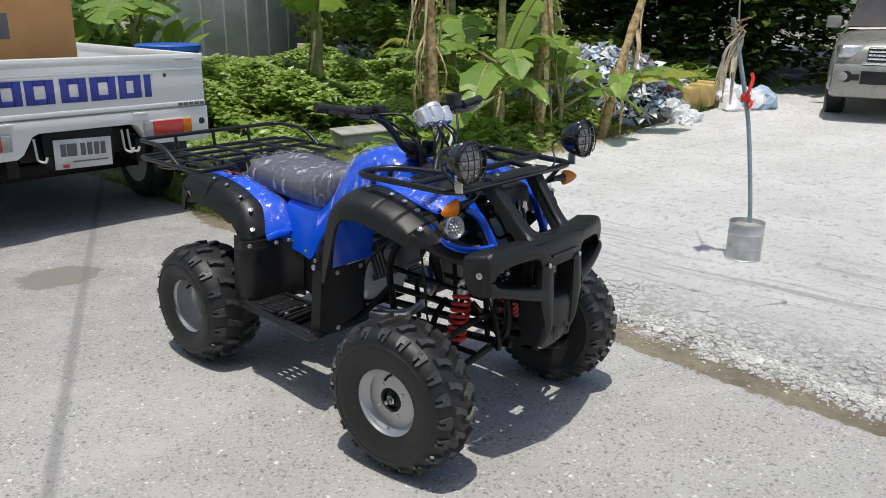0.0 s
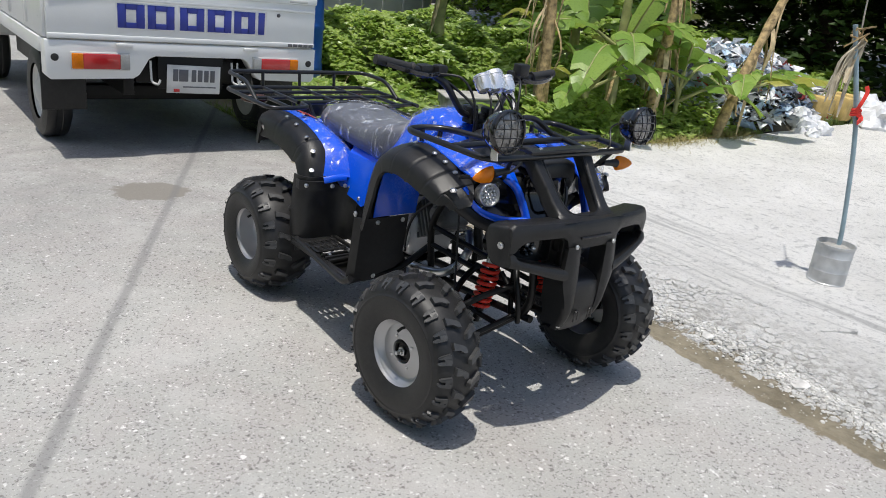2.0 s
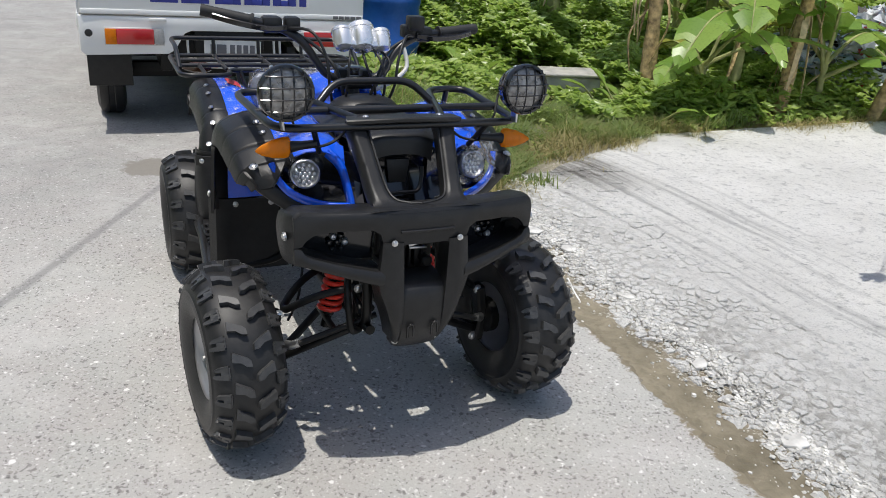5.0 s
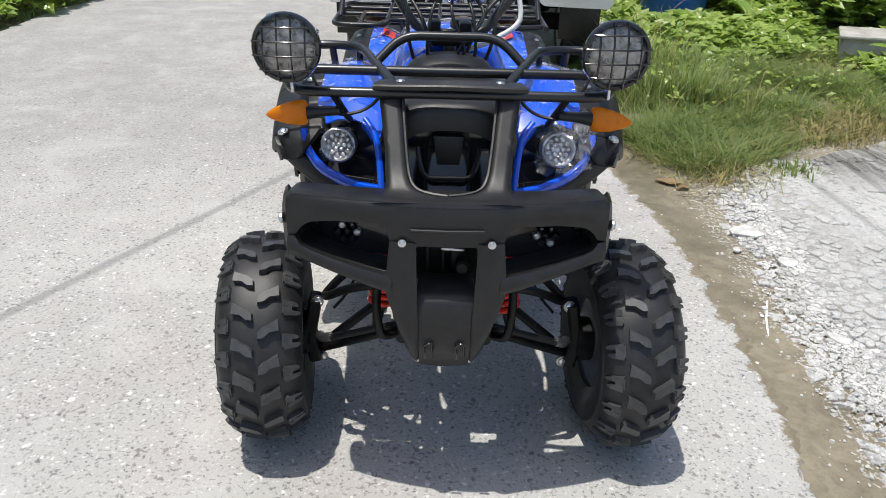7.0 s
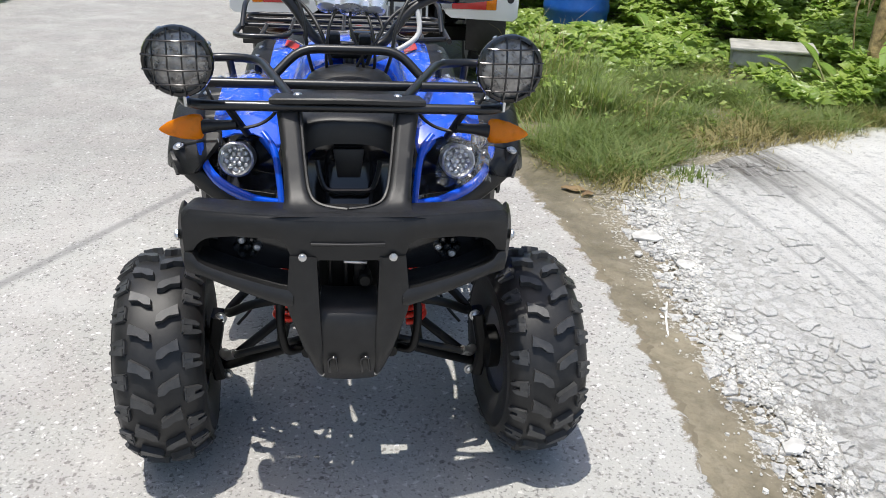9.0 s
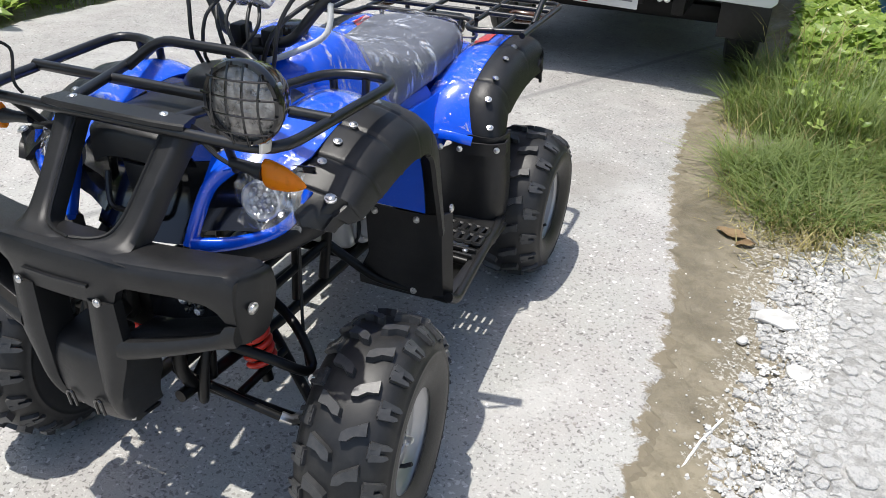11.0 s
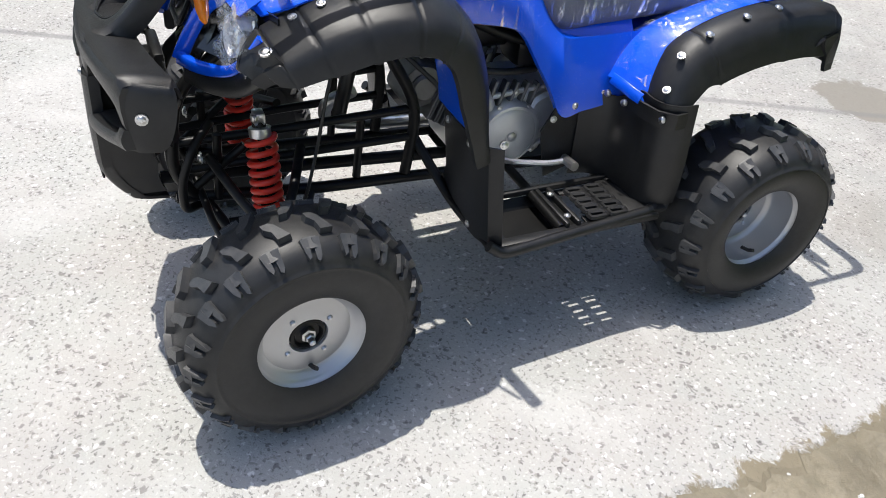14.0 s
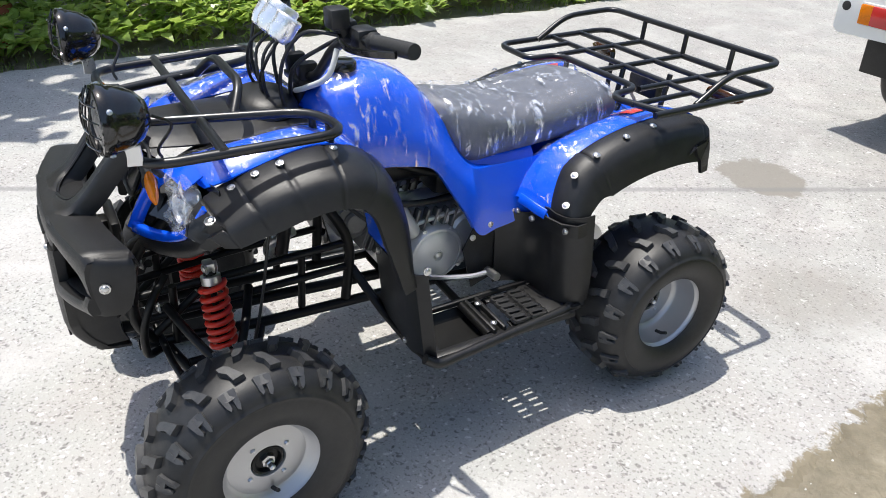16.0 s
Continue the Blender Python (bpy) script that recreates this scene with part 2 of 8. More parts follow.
def road_material():
    """Worn concrete road: pale mortar with small dark and white stones laid bare, patches, a stain and a dark line."""
    m, n, l, p = start("road_concrete")
    co = n.new("ShaderNodeTexCoord").outputs["Object"]
    patch = noise_node(n, l, 0.9, 6, 0.6, co)
    mid = noise_node(n, l, 9, 6, 0.65, co)
    col = blend(n, l, (0.335, 0.325, 0.305), (0.45, 0.44, 0.415), ramp(n, l, patch, [(0.32, 0.0), (0.68, 1.0)]))
    col = blend(n, l, col, 0.31, mathn(n, l, "MULTIPLY", ramp(n, l, mid, [(0.45, 0.0), (0.7, 1.0)]), 0.35))
    fine = noise_node(n, l, 160, 4, 0.7, co)
    col = blend(n, l, col, 0.62, mathn(n, l, "MULTIPLY", ramp(n, l, fine, [(0.5, 0.0), (0.72, 1.0)]), 0.22))
    # stones in the mortar
    warp = n.new("ShaderNodeVectorMath")
    warp.operation = "ADD"
    wob = n.new("ShaderNodeTexNoise")
    wob.inputs["Scale"].default_value = 70
    l.new(co, wob.inputs["Vector"])
    sc = n.new("ShaderNodeVectorMath")
    sc.operation = "SCALE"
    sc.inputs["Scale"].default_value = 0.022
    l.new(wob.outputs["Color"], sc.inputs[0])
    l.new(co, warp.inputs[0])
    l.new(sc.outputs[0], warp.inputs[1])
    cell = voronoi_node(n, l, 75, warp.outputs[0])
    edge = voronoi_node(n, l, 75, warp.outputs[0], output="Distance")
    sep = n.new("ShaderNodeSeparateColor")
    l.new(cell, sep.inputs[0])
    body = ramp(n, l, edge, [(0.30, 1.0), (0.42, 0.0)])
    bare = ramp(n, l, mid, [(0.30, 0.45), (0.6, 1.0)])
    dark = mathn(n, l, "MULTIPLY", mathn(n, l, "GREATER_THAN", sep.outputs[0], 0.80), body)
    pale = mathn(n, l, "MULTIPLY", mathn(n, l, "LESS_THAN", sep.outputs[0], 0.07), body)
    tone = blend(n, l, (0.085, 0.08, 0.082), (0.26, 0.235, 0.21), sep.outputs[1])
    col = blend(n, l, col, tone, mathn(n, l, "MULTIPLY", mathn(n, l, "MULTIPLY", dark, bare), 0.85))
    col = blend(n, l, col, (0.80, 0.79, 0.77), mathn(n, l, "MULTIPLY", pale, 0.65))
    # larger chips, sparsely strewn
    cell2 = voronoi_node(n, l, 38, warp.outputs[0])
    edge2 = voronoi_node(n, l, 38, warp.outputs[0], output="Distance")
    sep2 = n.new("ShaderNodeSeparateColor")
    l.new(cell2, sep2.inputs[0])
    body2 = ramp(n, l, edge2, [(0.22, 1.0), (0.30, 0.0)])
    col = blend(n, l, col, (0.12, 0.112, 0.105), mathn(n, l, "MULTIPLY", mathn(n, l, "MULTIPLY", mathn(n, l, "GREATER_THAN", sep2.outputs[0], 0.86), body2), 0.85))
    col = blend(n, l, col, (0.82, 0.81, 0.79), mathn(n, l, "MULTIPLY", mathn(n, l, "MULTIPLY", mathn(n, l, "LESS_THAN", sep2.outputs[0], 0.045), body2), 0.85))
    # faint pink and green casts
    tint = noise_node(n, l, 3.4, 3, 0.5, co)
    col = blend(n, l, col, blend(n, l, (0.455, 0.425, 0.41), (0.43, 0.44, 0.415), ramp(n, l, tint, [(0.45, 0.0), (0.55, 1.0)])), 0.22)
    # pits and grains of no fixed size
    spots = noise_node(n, l, 105, 2, 0.55, co, 0.5)
    col = blend(n, l, col, (0.115, 0.11, 0.105), mathn(n, l, "MULTIPLY", mathn(n, l, "MULTIPLY", ramp(n, l, spots, [(0.60, 0.0), (0.66, 1.0)]), bare), 0.8))
    col = blend(n, l, col, (0.70, 0.69, 0.66), mathn(n, l, "MULTIPLY", ramp(n, l, spots, [(0.30, 1.0), (0.38, 0.0)]), 0.55))
    dents = noise_node(n, l, 42, 3, 0.6, co, 0.7)
    col = blend(n, l, col, (0.15, 0.145, 0.14), mathn(n, l, "MULTIPLY", mathn(n, l, "MULTIPLY", ramp(n, l, dents, [(0.64, 0.0), (0.67, 1.0)]), bare), 0.75))
    col = blend(n, l, col, (0.74, 0.73, 0.71), mathn(n, l, "MULTIPLY", ramp(n, l, dents, [(0.285, 1.0), (0.32, 0.0)]), 0.75))
    broad = noise_node(n, l, 2.6, 5, 0.6, co, 0.5)
    col = blend(n, l, col, (0.52, 0.51, 0.49), mathn(n, l, "MULTIPLY", ramp(n, l, broad, [(0.52, 0.0), (0.68, 1.0)]), 0.5))
    grain = noise_node(n, l, 330, 2, 0.6, co)
    col = blend(n, l, col, 0.15, mathn(n, l, "MULTIPLY", ramp(n, l, grain, [(0.60, 0.0), (0.70, 1.0)]), 0.18))
    # slab greyer towards +y, in uneven patches
    xyz = n.new("ShaderNodeSeparateXYZ")
    l.new(co, xyz.inputs[0])
    x, y = xyz.outputs[0], xyz.outputs[1]
    greyed = ramp(n, l, mathn(n, l, "MULTIPLY_ADD", patch, 0.35, mathn(n, l, "MULTIPLY", y, 0.25)), [(0.24, 0.0), (0.62, 1.0)])
    mottled = ramp(n, l, noise_node(n, l, 3.1, 7, 0.7, co, 0.8), [(0.36, 0.35), (0.62, 1.0)])
    col = blend(n, l, col, (0.175, 0.17, 0.165), mathn(n, l, "MULTIPLY", mathn(n, l, "MULTIPLY", greyed, mottled), 0.42))
    # damp stain and the soft dark line across the slab
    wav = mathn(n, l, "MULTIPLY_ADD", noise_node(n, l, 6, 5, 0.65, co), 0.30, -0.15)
    dx = mathn(n, l, "MULTIPLY", mathn(n, l, "SUBTRACT", x, -0.405), 4.6)
    dy = mathn(n, l, "MULTIPLY", mathn(n, l, "SUBTRACT", y, 1.863), 6.0)
    rad = mathn(n, l, "SQRT", mathn(n, l, "ADD", mathn(n, l, "MULTIPLY", dx, dx), mathn(n, l, "MULTIPLY", dy, dy)))
    rad = mathn(n, l, "MULTIPLY_ADD", wav, 5.0, rad)
    stain = ramp(n, l, mathn(n, l, "MULTIPLY", rad, 0.5), [(0.44, 1.0), (0.50, 0.0)])
    col = blend(n, l, col, (0.21, 0.195, 0.17), mathn(n, l, "MULTIPLY", stain, 0.88))
    dx2 = mathn(n, l, "MULTIPLY", mathn(n, l, "SUBTRACT", x, 0.33), 4.2)
    dy2 = mathn(n, l, "MULTIPLY", mathn(n, l, "SUBTRACT", y, 1.29), 3.6)
    rad2 = mathn(n, l, "MULTIPLY_ADD", wav, 5.0, mathn(n, l, "SQRT", mathn(n, l, "ADD", mathn(n, l, "MULTIPLY", dx2, dx2), mathn(n, l, "MULTIPLY", dy2, dy2))))
    col = blend(n, l, col, (0.22, 0.205, 0.18), mathn(n, l, "MULTIPLY", ramp(n, l, mathn(n, l, "MULTIPLY", rad2, 0.5), [(0.25, 1.0), (0.55, 0.0)]), 0.45))
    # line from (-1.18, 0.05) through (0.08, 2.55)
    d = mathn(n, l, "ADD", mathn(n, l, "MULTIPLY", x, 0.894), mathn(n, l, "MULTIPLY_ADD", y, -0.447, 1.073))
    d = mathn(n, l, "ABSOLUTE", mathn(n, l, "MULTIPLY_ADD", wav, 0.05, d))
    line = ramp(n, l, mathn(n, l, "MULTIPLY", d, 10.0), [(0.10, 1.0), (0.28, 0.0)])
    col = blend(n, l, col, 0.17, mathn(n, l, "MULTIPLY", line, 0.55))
    # mud smears near the wet edge
    shore = ramp(n, l, mathn(n, l, "MULTIPLY_ADD", y, 0.2, 0.4), [(0.0, 0.80), (0.16, 0.80), (0.31, 0.855), (0.42, 0.85), (0.52, 0.82), (0.60, 0.755), (0.68, 0.69), (0.85, 0.63), (0.94, 0.78)])
    rag = mathn(n, l, "MULTIPLY_ADD", noise_node(n, l, 13, 8, 0.72, co, 0.4), 0.22, -0.11)
    near = mathn(n, l, "ADD", mathn(n, l, "SUBTRACT", x, shore), mathn(n, l, "ADD", rag, 0.5))
    mud = ramp(n, l, near, [(0.492, 0.0), (0.508, 1.0)])
    col = blend(n, l, col, blend(n, l, (0.15, 0.125, 0.085), (0.25, 0.215, 0.15), mid), mathn(n, l, "MULTIPLY", mud, 0.97))
    l.new(col, p.inputs["Base Color"])
    p.inputs["Roughness"].default_value = 0.86
    p.inputs["Specular IOR Level"].default_value = 0.3
    h = mathn(n, l, "ADD", mathn(n, l, "MULTIPLY", fine, 0.6), mathn(n, l, "MULTIPLY", body, 0.4))
    bump_to(n, l, p, h, 0.5, 0.004)
    return m


def apron_material(name, soil):
    """Crushed pale concrete yard: white dust, coarse grains, dark wheel tracks along it and broken spots."""
    m, n, l, p = start(name)
    co = n.new("ShaderNodeTexCoord").outputs["Object"]
    patch = noise_node(n, l, 1.3, 8, 0.65, co)
    fine = noise_node(n, l, 130, 5, 0.75, co)
    mid = noise_node(n, l, 17, 8, 0.7, co)
    col = blend(n, l, (0.68, 0.67, 0.64), (0.84, 0.83, 0.80), ramp(n, l, patch, [(0.3, 0.0), (0.65, 1.0)]))
    col = blend(n, l, col, 0.30, mathn(n, l, "MULTIPLY", ramp(n, l, fine, [(0.52, 0.0), (0.7, 1.0)]), 0.55))
    # coarse grit; its dark flecks also paint in the small shadows of clods
    col = blend(n, l, col, 0.27, mathn(n, l, "MULTIPLY", ramp(n, l, mid, [(0.55, 0.0), (0.64, 1.0)]), 0.5))
    grit = noise_node(n, l, 48, 6, 0.8, co)
    col = blend(n, l, col, 0.24, mathn(n, l, "MULTIPLY", ramp(n, l, grit, [(0.56, 0.0), (0.64, 1.0)]), 0.62))
    col = blend(n, l, col, 0.80, mathn(n, l, "MULTIPLY", ramp(n, l, grit, [(0.30, 1.0), (0.44, 0.0)]), 0.5))
    xyz = n.new("ShaderNodeSeparateXYZ")
    l.new(co, xyz.inputs[0])
    x, y = xyz.outputs[0], xyz.outputs[1]
    wav = mathn(n, l, "MULTIPLY_ADD", noise_node(n, l, 0.7, 2, 0.4, co), 0.22, -0.11)
    across = mathn(n, l, "ADD", mathn(n, l, "MULTIPLY_ADD", y, 0.06, x), wav)
    comb = n.new("ShaderNodeCombineXYZ")
    l.new(mathn(n, l, "MULTIPLY", across, 16.0), comb.inputs[0])
    l.new(mathn(n, l, "MULTIPLY", y, 0.7), comb.inputs[1])
    lines = noise_node(n, l, 1.0, 4, 0.6, comb.outputs[0])
    inband = mathn(n, l, "MULTIPLY", ramp(n, l, mathn(n, l, "MULTIPLY", across, 0.25), [(0.34, 0.0), (0.42, 1.0)]),
                   ramp(n, l, mathn(n, l, "MULTIPLY", across, 0.25), [(0.60, 1.0), (0.68, 0.0)]))
    col = blend(n, l, col, 0.20, mathn(n, l, "MULTIPLY", mathn(n, l, "MULTIPLY", ramp(n, l, lines, [(0.50, 0.0), (0.66, 1.0)]), inband), 0.45))
    # broken, dirty fringe towards the mud
    edge = mathn(n, l, "MULTIPLY_ADD", mid, 1.4, mathn(n, l, "SUBTRACT", x, 0.9))
    fringe = ramp(n, l, mathn(n, l, "MULTIPLY", edge, 0.5), [(0.50, 1.0), (0.74, 0.0)])
    wob = n.new("ShaderNodeTexNoise")
    wob.inputs["Scale"].default_value, wob.inputs["Detail"].default_value = 9, 5
    l.new(co, wob.inputs["Vector"])
    sc = n.new("ShaderNodeVectorMath")
    sc.operation = "MULTIPLY_ADD"
    sc.inputs[1].default_value = (0.16, 0.16, 0.16)
    l.new(wob.outputs["Color"], sc.inputs[0])
    l.new(co, sc.inputs[2])
    net = voronoi_node(n, l, 15, sc.outputs[0], "DISTANCE_TO_EDGE", "Distance")
    cracks = mathn(n, l, "MAXIMUM", mathn(n, l, "MULTIPLY", ramp(n, l, net, [(0.03, 1.0), (0.10, 0.0)]), 0.6), ramp(n, l, noise_node(n, l, 24, 9, 0.75, co, 0.6), [(0.47, 0.0), (0.56, 1.0)]))
    # darker band along the tracks towards +y
    dark_band = mathn(n, l, "MULTIPLY", ramp(n, l, mathn(n, l, "MULTIPLY_ADD", patch, 0.3, mathn(n, l, "MULTIPLY", y, 0.4)), [(0.50, 0.0), (0.72, 1.0)]), ramp(n, l, mathn(n, l, "MULTIPLY", mathn(n, l, "MULTIPLY_ADD", mid, 0.3, across), 0.25), [(0.44, 0.0), (0.50, 1.0), (0.57, 1.0), (0.62, 0.0)]))
    col = blend(n, l, col, (0.12, 0.11, 0.095), mathn(n, l, "MULTIPLY", mathn(n, l, "MULTIPLY", dark_band, ramp(n, l, lines, [(0.36, 0.4), (0.56, 1.0)])), 0.92))
    col = blend(n, l, col, (0.18, 0.165, 0.14), mathn(n, l, "MULTIPLY", mathn(n, l, "MULTIPLY", fringe, soil), mathn(n, l, "MULTIPLY_ADD", mathn(n, l, "MULTIPLY", cracks, ramp(n, l, mid, [(0.38, 0.3), (0.58, 1.0)])), 0.72, 0.16)))
    l.new(col, p.inputs["Base Color"])
    p.inputs["Roughness"].default_value = 0.92
    p.inputs["Specular IOR Level"].default_value = 0.25
    h = mathn(n, l, "ADD", mathn(n, l, "MULTIPLY", fine, 0.5), mid)
    bump_to(n, l, p, h, 0.9, 0.03)
    return m


def mud_material():
    """Wet silt: brown, in drying patches, shinier where water stands, with pale grit towards the yard."""
    m, n, l, p = start("wet_mud")
    co = n.new("ShaderNodeTexCoord").outputs["Object"]
    a = noise_node(n, l, 3.0, 6, 0.6, co)
    b = noise_node(n, l, 40, 5, 0.65, co)
    c = noise_node(n, l, 11, 7, 0.7, co, 0.6)
    col = blend(n, l, (0.145, 0.122, 0.082), (0.27, 0.235, 0.165), ramp(n, l, a, [(0.3, 0.0), (0.7, 1.0)]))
    col = blend(n, l, col, (0.10, 0.088, 0.058), mathn(n, l, "MULTIPLY", ramp(n, l, c, [(0.46, 0.0), (0.68, 1.0)]), 0.5))
    col = blend(n, l, col, (0.34, 0.305, 0.235), mathn(n, l, "MULTIPLY", ramp(n, l, c, [(0.28, 1.0), (0.46, 0.0)]), 0.4))
    col = blend(n, l, col, (0.11, 0.092, 0.06), mathn(n, l, "MULTIPLY", ramp(n, l, b, [(0.5, 0.0), (0.7, 1.0)]), 0.5))
    xyz = n.new("ShaderNodeSeparateXYZ")
    l.new(co, xyz.inputs[0])
    grit = noise_node(n, l, 75, 5, 0.75, co)
    near = ramp(n, l, mathn(n, l, "MULTIPLY_ADD", c, 0.3, mathn(n, l, "ADD", xyz.outputs[0], -0.15)), [(0.99, 0.0), (1.16, 1.0)])
    col = blend(n, l, col, (0.55, 0.53, 0.48), mathn(n, l, "MULTIPLY", mathn(n, l, "MULTIPLY", near, ramp(n, l, grit, [(0.52, 0.0), (0.58, 1.0)])), 0.8))
    l.new(col, p.inputs["Base Color"])
    l.new(ramp(n, l, a, [(0.40, 0.36), (0.62, 0.85)]), p.inputs["Roughness"])
    bump_to(n, l, p, mathn(n, l, "ADD", mathn(n, l, "ADD", b, a), c), 0.45, 0.012)
    return m


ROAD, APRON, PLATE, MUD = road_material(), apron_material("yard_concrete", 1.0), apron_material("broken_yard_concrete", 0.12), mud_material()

# ---- mesh tools ----


def finish(name, bm, material, parent=None, label="", sharp=35.0):
    bmesh.ops.recalc_face_normals(bm, faces=bm.faces)
    me = bpy.data.meshes.new(name)
    bm.to_mesh(me)
    bm.free()
    me.materials.append(material)
    me.polygons.foreach_set("use_smooth", [True] * len(me.polygons))
    me.set_sharp_from_angle(angle=radians(sharp))
    ob = new(name, me)
    if parent:
        ob.parent = parent
    return tagged(ob, label)


def part(name, bm, material, parent, label="", sharp=35.0):
    return finish(name, bm, material, parent, label, sharp)


def thing(name, place, label, category, group="", kind="", turn=0.0):
    ob = new(name)
    ob.empty_display_size = 0.1
    ob.matrix_world = pose(*place, 0, 0, turn)
    return tagged(ob, label, category, group, kind)


def raw(name, verts, faces, material, parent=None, label="", smooth=True):
    me = bpy.data.meshes.new(name)
    me.from_pydata(verts, [], faces)
    me.materials.append(material)
    if smooth:
        me.polygons.foreach_set("use_smooth", [True] * len(me.polygons))
    me.update()
    ob = new(name, me)
    if parent:
        ob.parent = parent
    return tagged(ob, label)


def fillet(pts, r, n=4, closed=False):
    """The polyline with its corners rounded to about radius r."""
    P = [Vector(p) for p in pts]
    out, N = [], len(P)
    for i, p in enumerate(P):
        if not closed and i in (0, N - 1):
            out.append(p)
            continue
        a, b = P[i - 1] - p, P[(i + 1) % N] - p
        d = min(r, a.length * 0.45, b.length * 0.45)
        s, e = p + a.normalized() * d, p + b.normalized() * d
        for k in range(n + 1):
            u = k / n
            out.append(s * (1 - u) ** 2 + p * 2 * u * (1 - u) + e * u * u)
    return out


def tube(bm, pts, r, seg=10, closed=False, caps=True, radii=None):
    P = [Vector(p) for p in pts]
    N = len(P)
    rings, up = [], None
    for i, p in enumerate(P):
        if closed:
            t = (P[(i + 1) % N] - P[i - 1]).normalized()
        else:
            t = (P[min(i + 1, N - 1)] - P[max(i - 1, 0)]).normalized()
        if up is None:
            up = t.orthogonal().normalized()
        up = (up - t * up.dot(t))
        up = up.normalized() if up.length > 1e-6 else t.orthogonal().normalized()
        side = t.cross(up)
        rr = radii[i] if radii else r
        rings.append([bm.verts.new(p + (up * math.cos(a) + side * math.sin(a)) * rr) for a in [2 * math.pi * k / seg for k in range(seg)]])
    for i in range(N if closed else N - 1):
        A, B = rings[i], rings[(i + 1) % N]
        shift = 0
        if closed and i == N - 1:
            shift = min(range(seg), key=lambda s: (A[0].co - B[s].co).length)
        for k in range(seg):
            bm.faces.new((A[k], A[(k + 1) % seg], B[(k + 1 + shift) % seg], B[(k + shift) % seg]))
    if caps and not closed:
        bm.faces.new(rings[0])
        bm.faces.new(rings[-1])
    return bm


def box(bm, c, s, bevel=0.004, rot=None, seg=2):
    """A box at c of size s with rounded edges; rot: a 3x3 or 4x4 turn about its middle."""
    m = Matrix.Translation(c) @ (rot.to_4x4() if rot else Matrix()) @ Matrix.Diagonal((*s, 1))
    g = bmesh.ops.create_cube(bm, size=1, matrix=m)
    if bevel:
        es = list({e for v in g["verts"] for e in v.link_edges})
        bmesh.ops.bevel(bm, geom=es, offset=min(bevel, min(s) * 0.45), segments=seg, affect="EDGES", profile=0.5)
    return bm


def spin(bm, profile, m=None, seg=32, cap=True):
    """A turned body: profile of (radius, height) about the local z axis of m."""
    m = m or Matrix()
    rings = []
    for r, h in profile:
        rings.append([bm.verts.new(m @ Vector((r * math.cos(a), r * math.sin(a), h))) for a in [2 * math.pi * k / seg for k in range(seg)]])
    for A, B in zip(rings, rings[1:]):
        for k in range(seg):
            bm.faces.new((A[k], A[(k + 1) % seg], B[(k + 1) % seg], B[k]))
    if cap:
        bm.faces.new(rings[0])
        bm.faces.new(rings[-1])
    return bm


def loft(bm, rows, closed=False, caps=False):
    """A skin over rows of points; closed: each row is a ring."""
    R = [[bm.verts.new(Vector(p)) for p in row] for row in rows]
    for A, B in zip(R, R[1:]):
        for k in range(len(A) if closed else len(A) - 1):
            j = (k + 1) % len(A)
            bm.faces.new((A[k], A[j], B[j], B[k]))
    if caps:
        bm.faces.new(R[0])
        bm.faces.new(R[-1])
    return bm


def smooth_rows(rows, n):
    """Rows spread to n rows along a smooth curve through them."""
    A = np.array([[tuple(p) for p in r] for r in rows], float)
    return catmull(A, n)


def catmull(A, n):
    K = len(A)
    out = []
    for u in np.linspace(0, K - 1, n):
        i = min(int(u), K - 2)
        t = u - i
        p0, p1, p2, p3 = A[max(i - 1, 0)], A[i], A[i + 1], A[min(i + 2, K - 1)]
        out.append(0.5 * (2 * p1 + (p2 - p0) * t + (2 * p0 - 5 * p1 + 4 * p2 - p3) * t * t + (3 * p1 - p0 - 3 * p2 + p3) * t ** 3))
    return np.array(out)


def curve_pts(pts, n):
    return [Vector(p) for p in catmull(np.array([tuple(p) for p in pts], float), n)]


def plate(bm, rows, thick):
    """A skin with thickness."""
    loft(bm, rows)
    bmesh.ops.recalc_face_normals(bm, faces=bm.faces)
    bmesh.ops.solidify(bm, geom=list(bm.faces), thickness=thick)
    return bm


def mirror_x(pts):
    return [Vector((-p[0], p[1], p[2])) for p in pts]


def ngon_prism(bm, outline, depth, m=None, bevel=0.0):
    """A flat outline in local xy pushed out along z by depth."""
    m = m or Matrix()
    vs = [bm.verts.new(m @ Vector((x, y, 0))) for x, y in outline]
    f = bm.faces.new(vs)
    r = bmesh.ops.extrude_face_region(bm, geom=[f])
    top = [v for v in r["geom"] if isinstance(v, bmesh.types.BMVert)]
    off = (m.to_3x3() @ Vector((0, 0, 1))) * depth
    bmesh.ops.translate(bm, verts=top, vec=off)
    if bevel:
        es = [e for e in {e for v in vs + top for e in v.link_edges} if e.calc_face_angle(0) > 0.6]
        bmesh.ops.bevel(bm, geom=es, offset=bevel, segments=2, affect="EDGES", profile=0.5)
    return bm


def bolt(parent, place, normal, r=0.007, material=None, name="bolt"):
    """A domed bolt head with a washer."""
    bm = bmesh.new()
    m = Matrix.Translation(place) @ Vector(normal).to_track_quat("Z", "Y").to_matrix().to_4x4()
    spin(bm, [(r * 1.35, -0.002), (r * 1.35, 0.0012), (r, 0.0015), (r * 0.9, r * 0.5), (r * 0.45, r * 0.72)], m, 10)
    return part(name, bm, material or STEEL, parent)

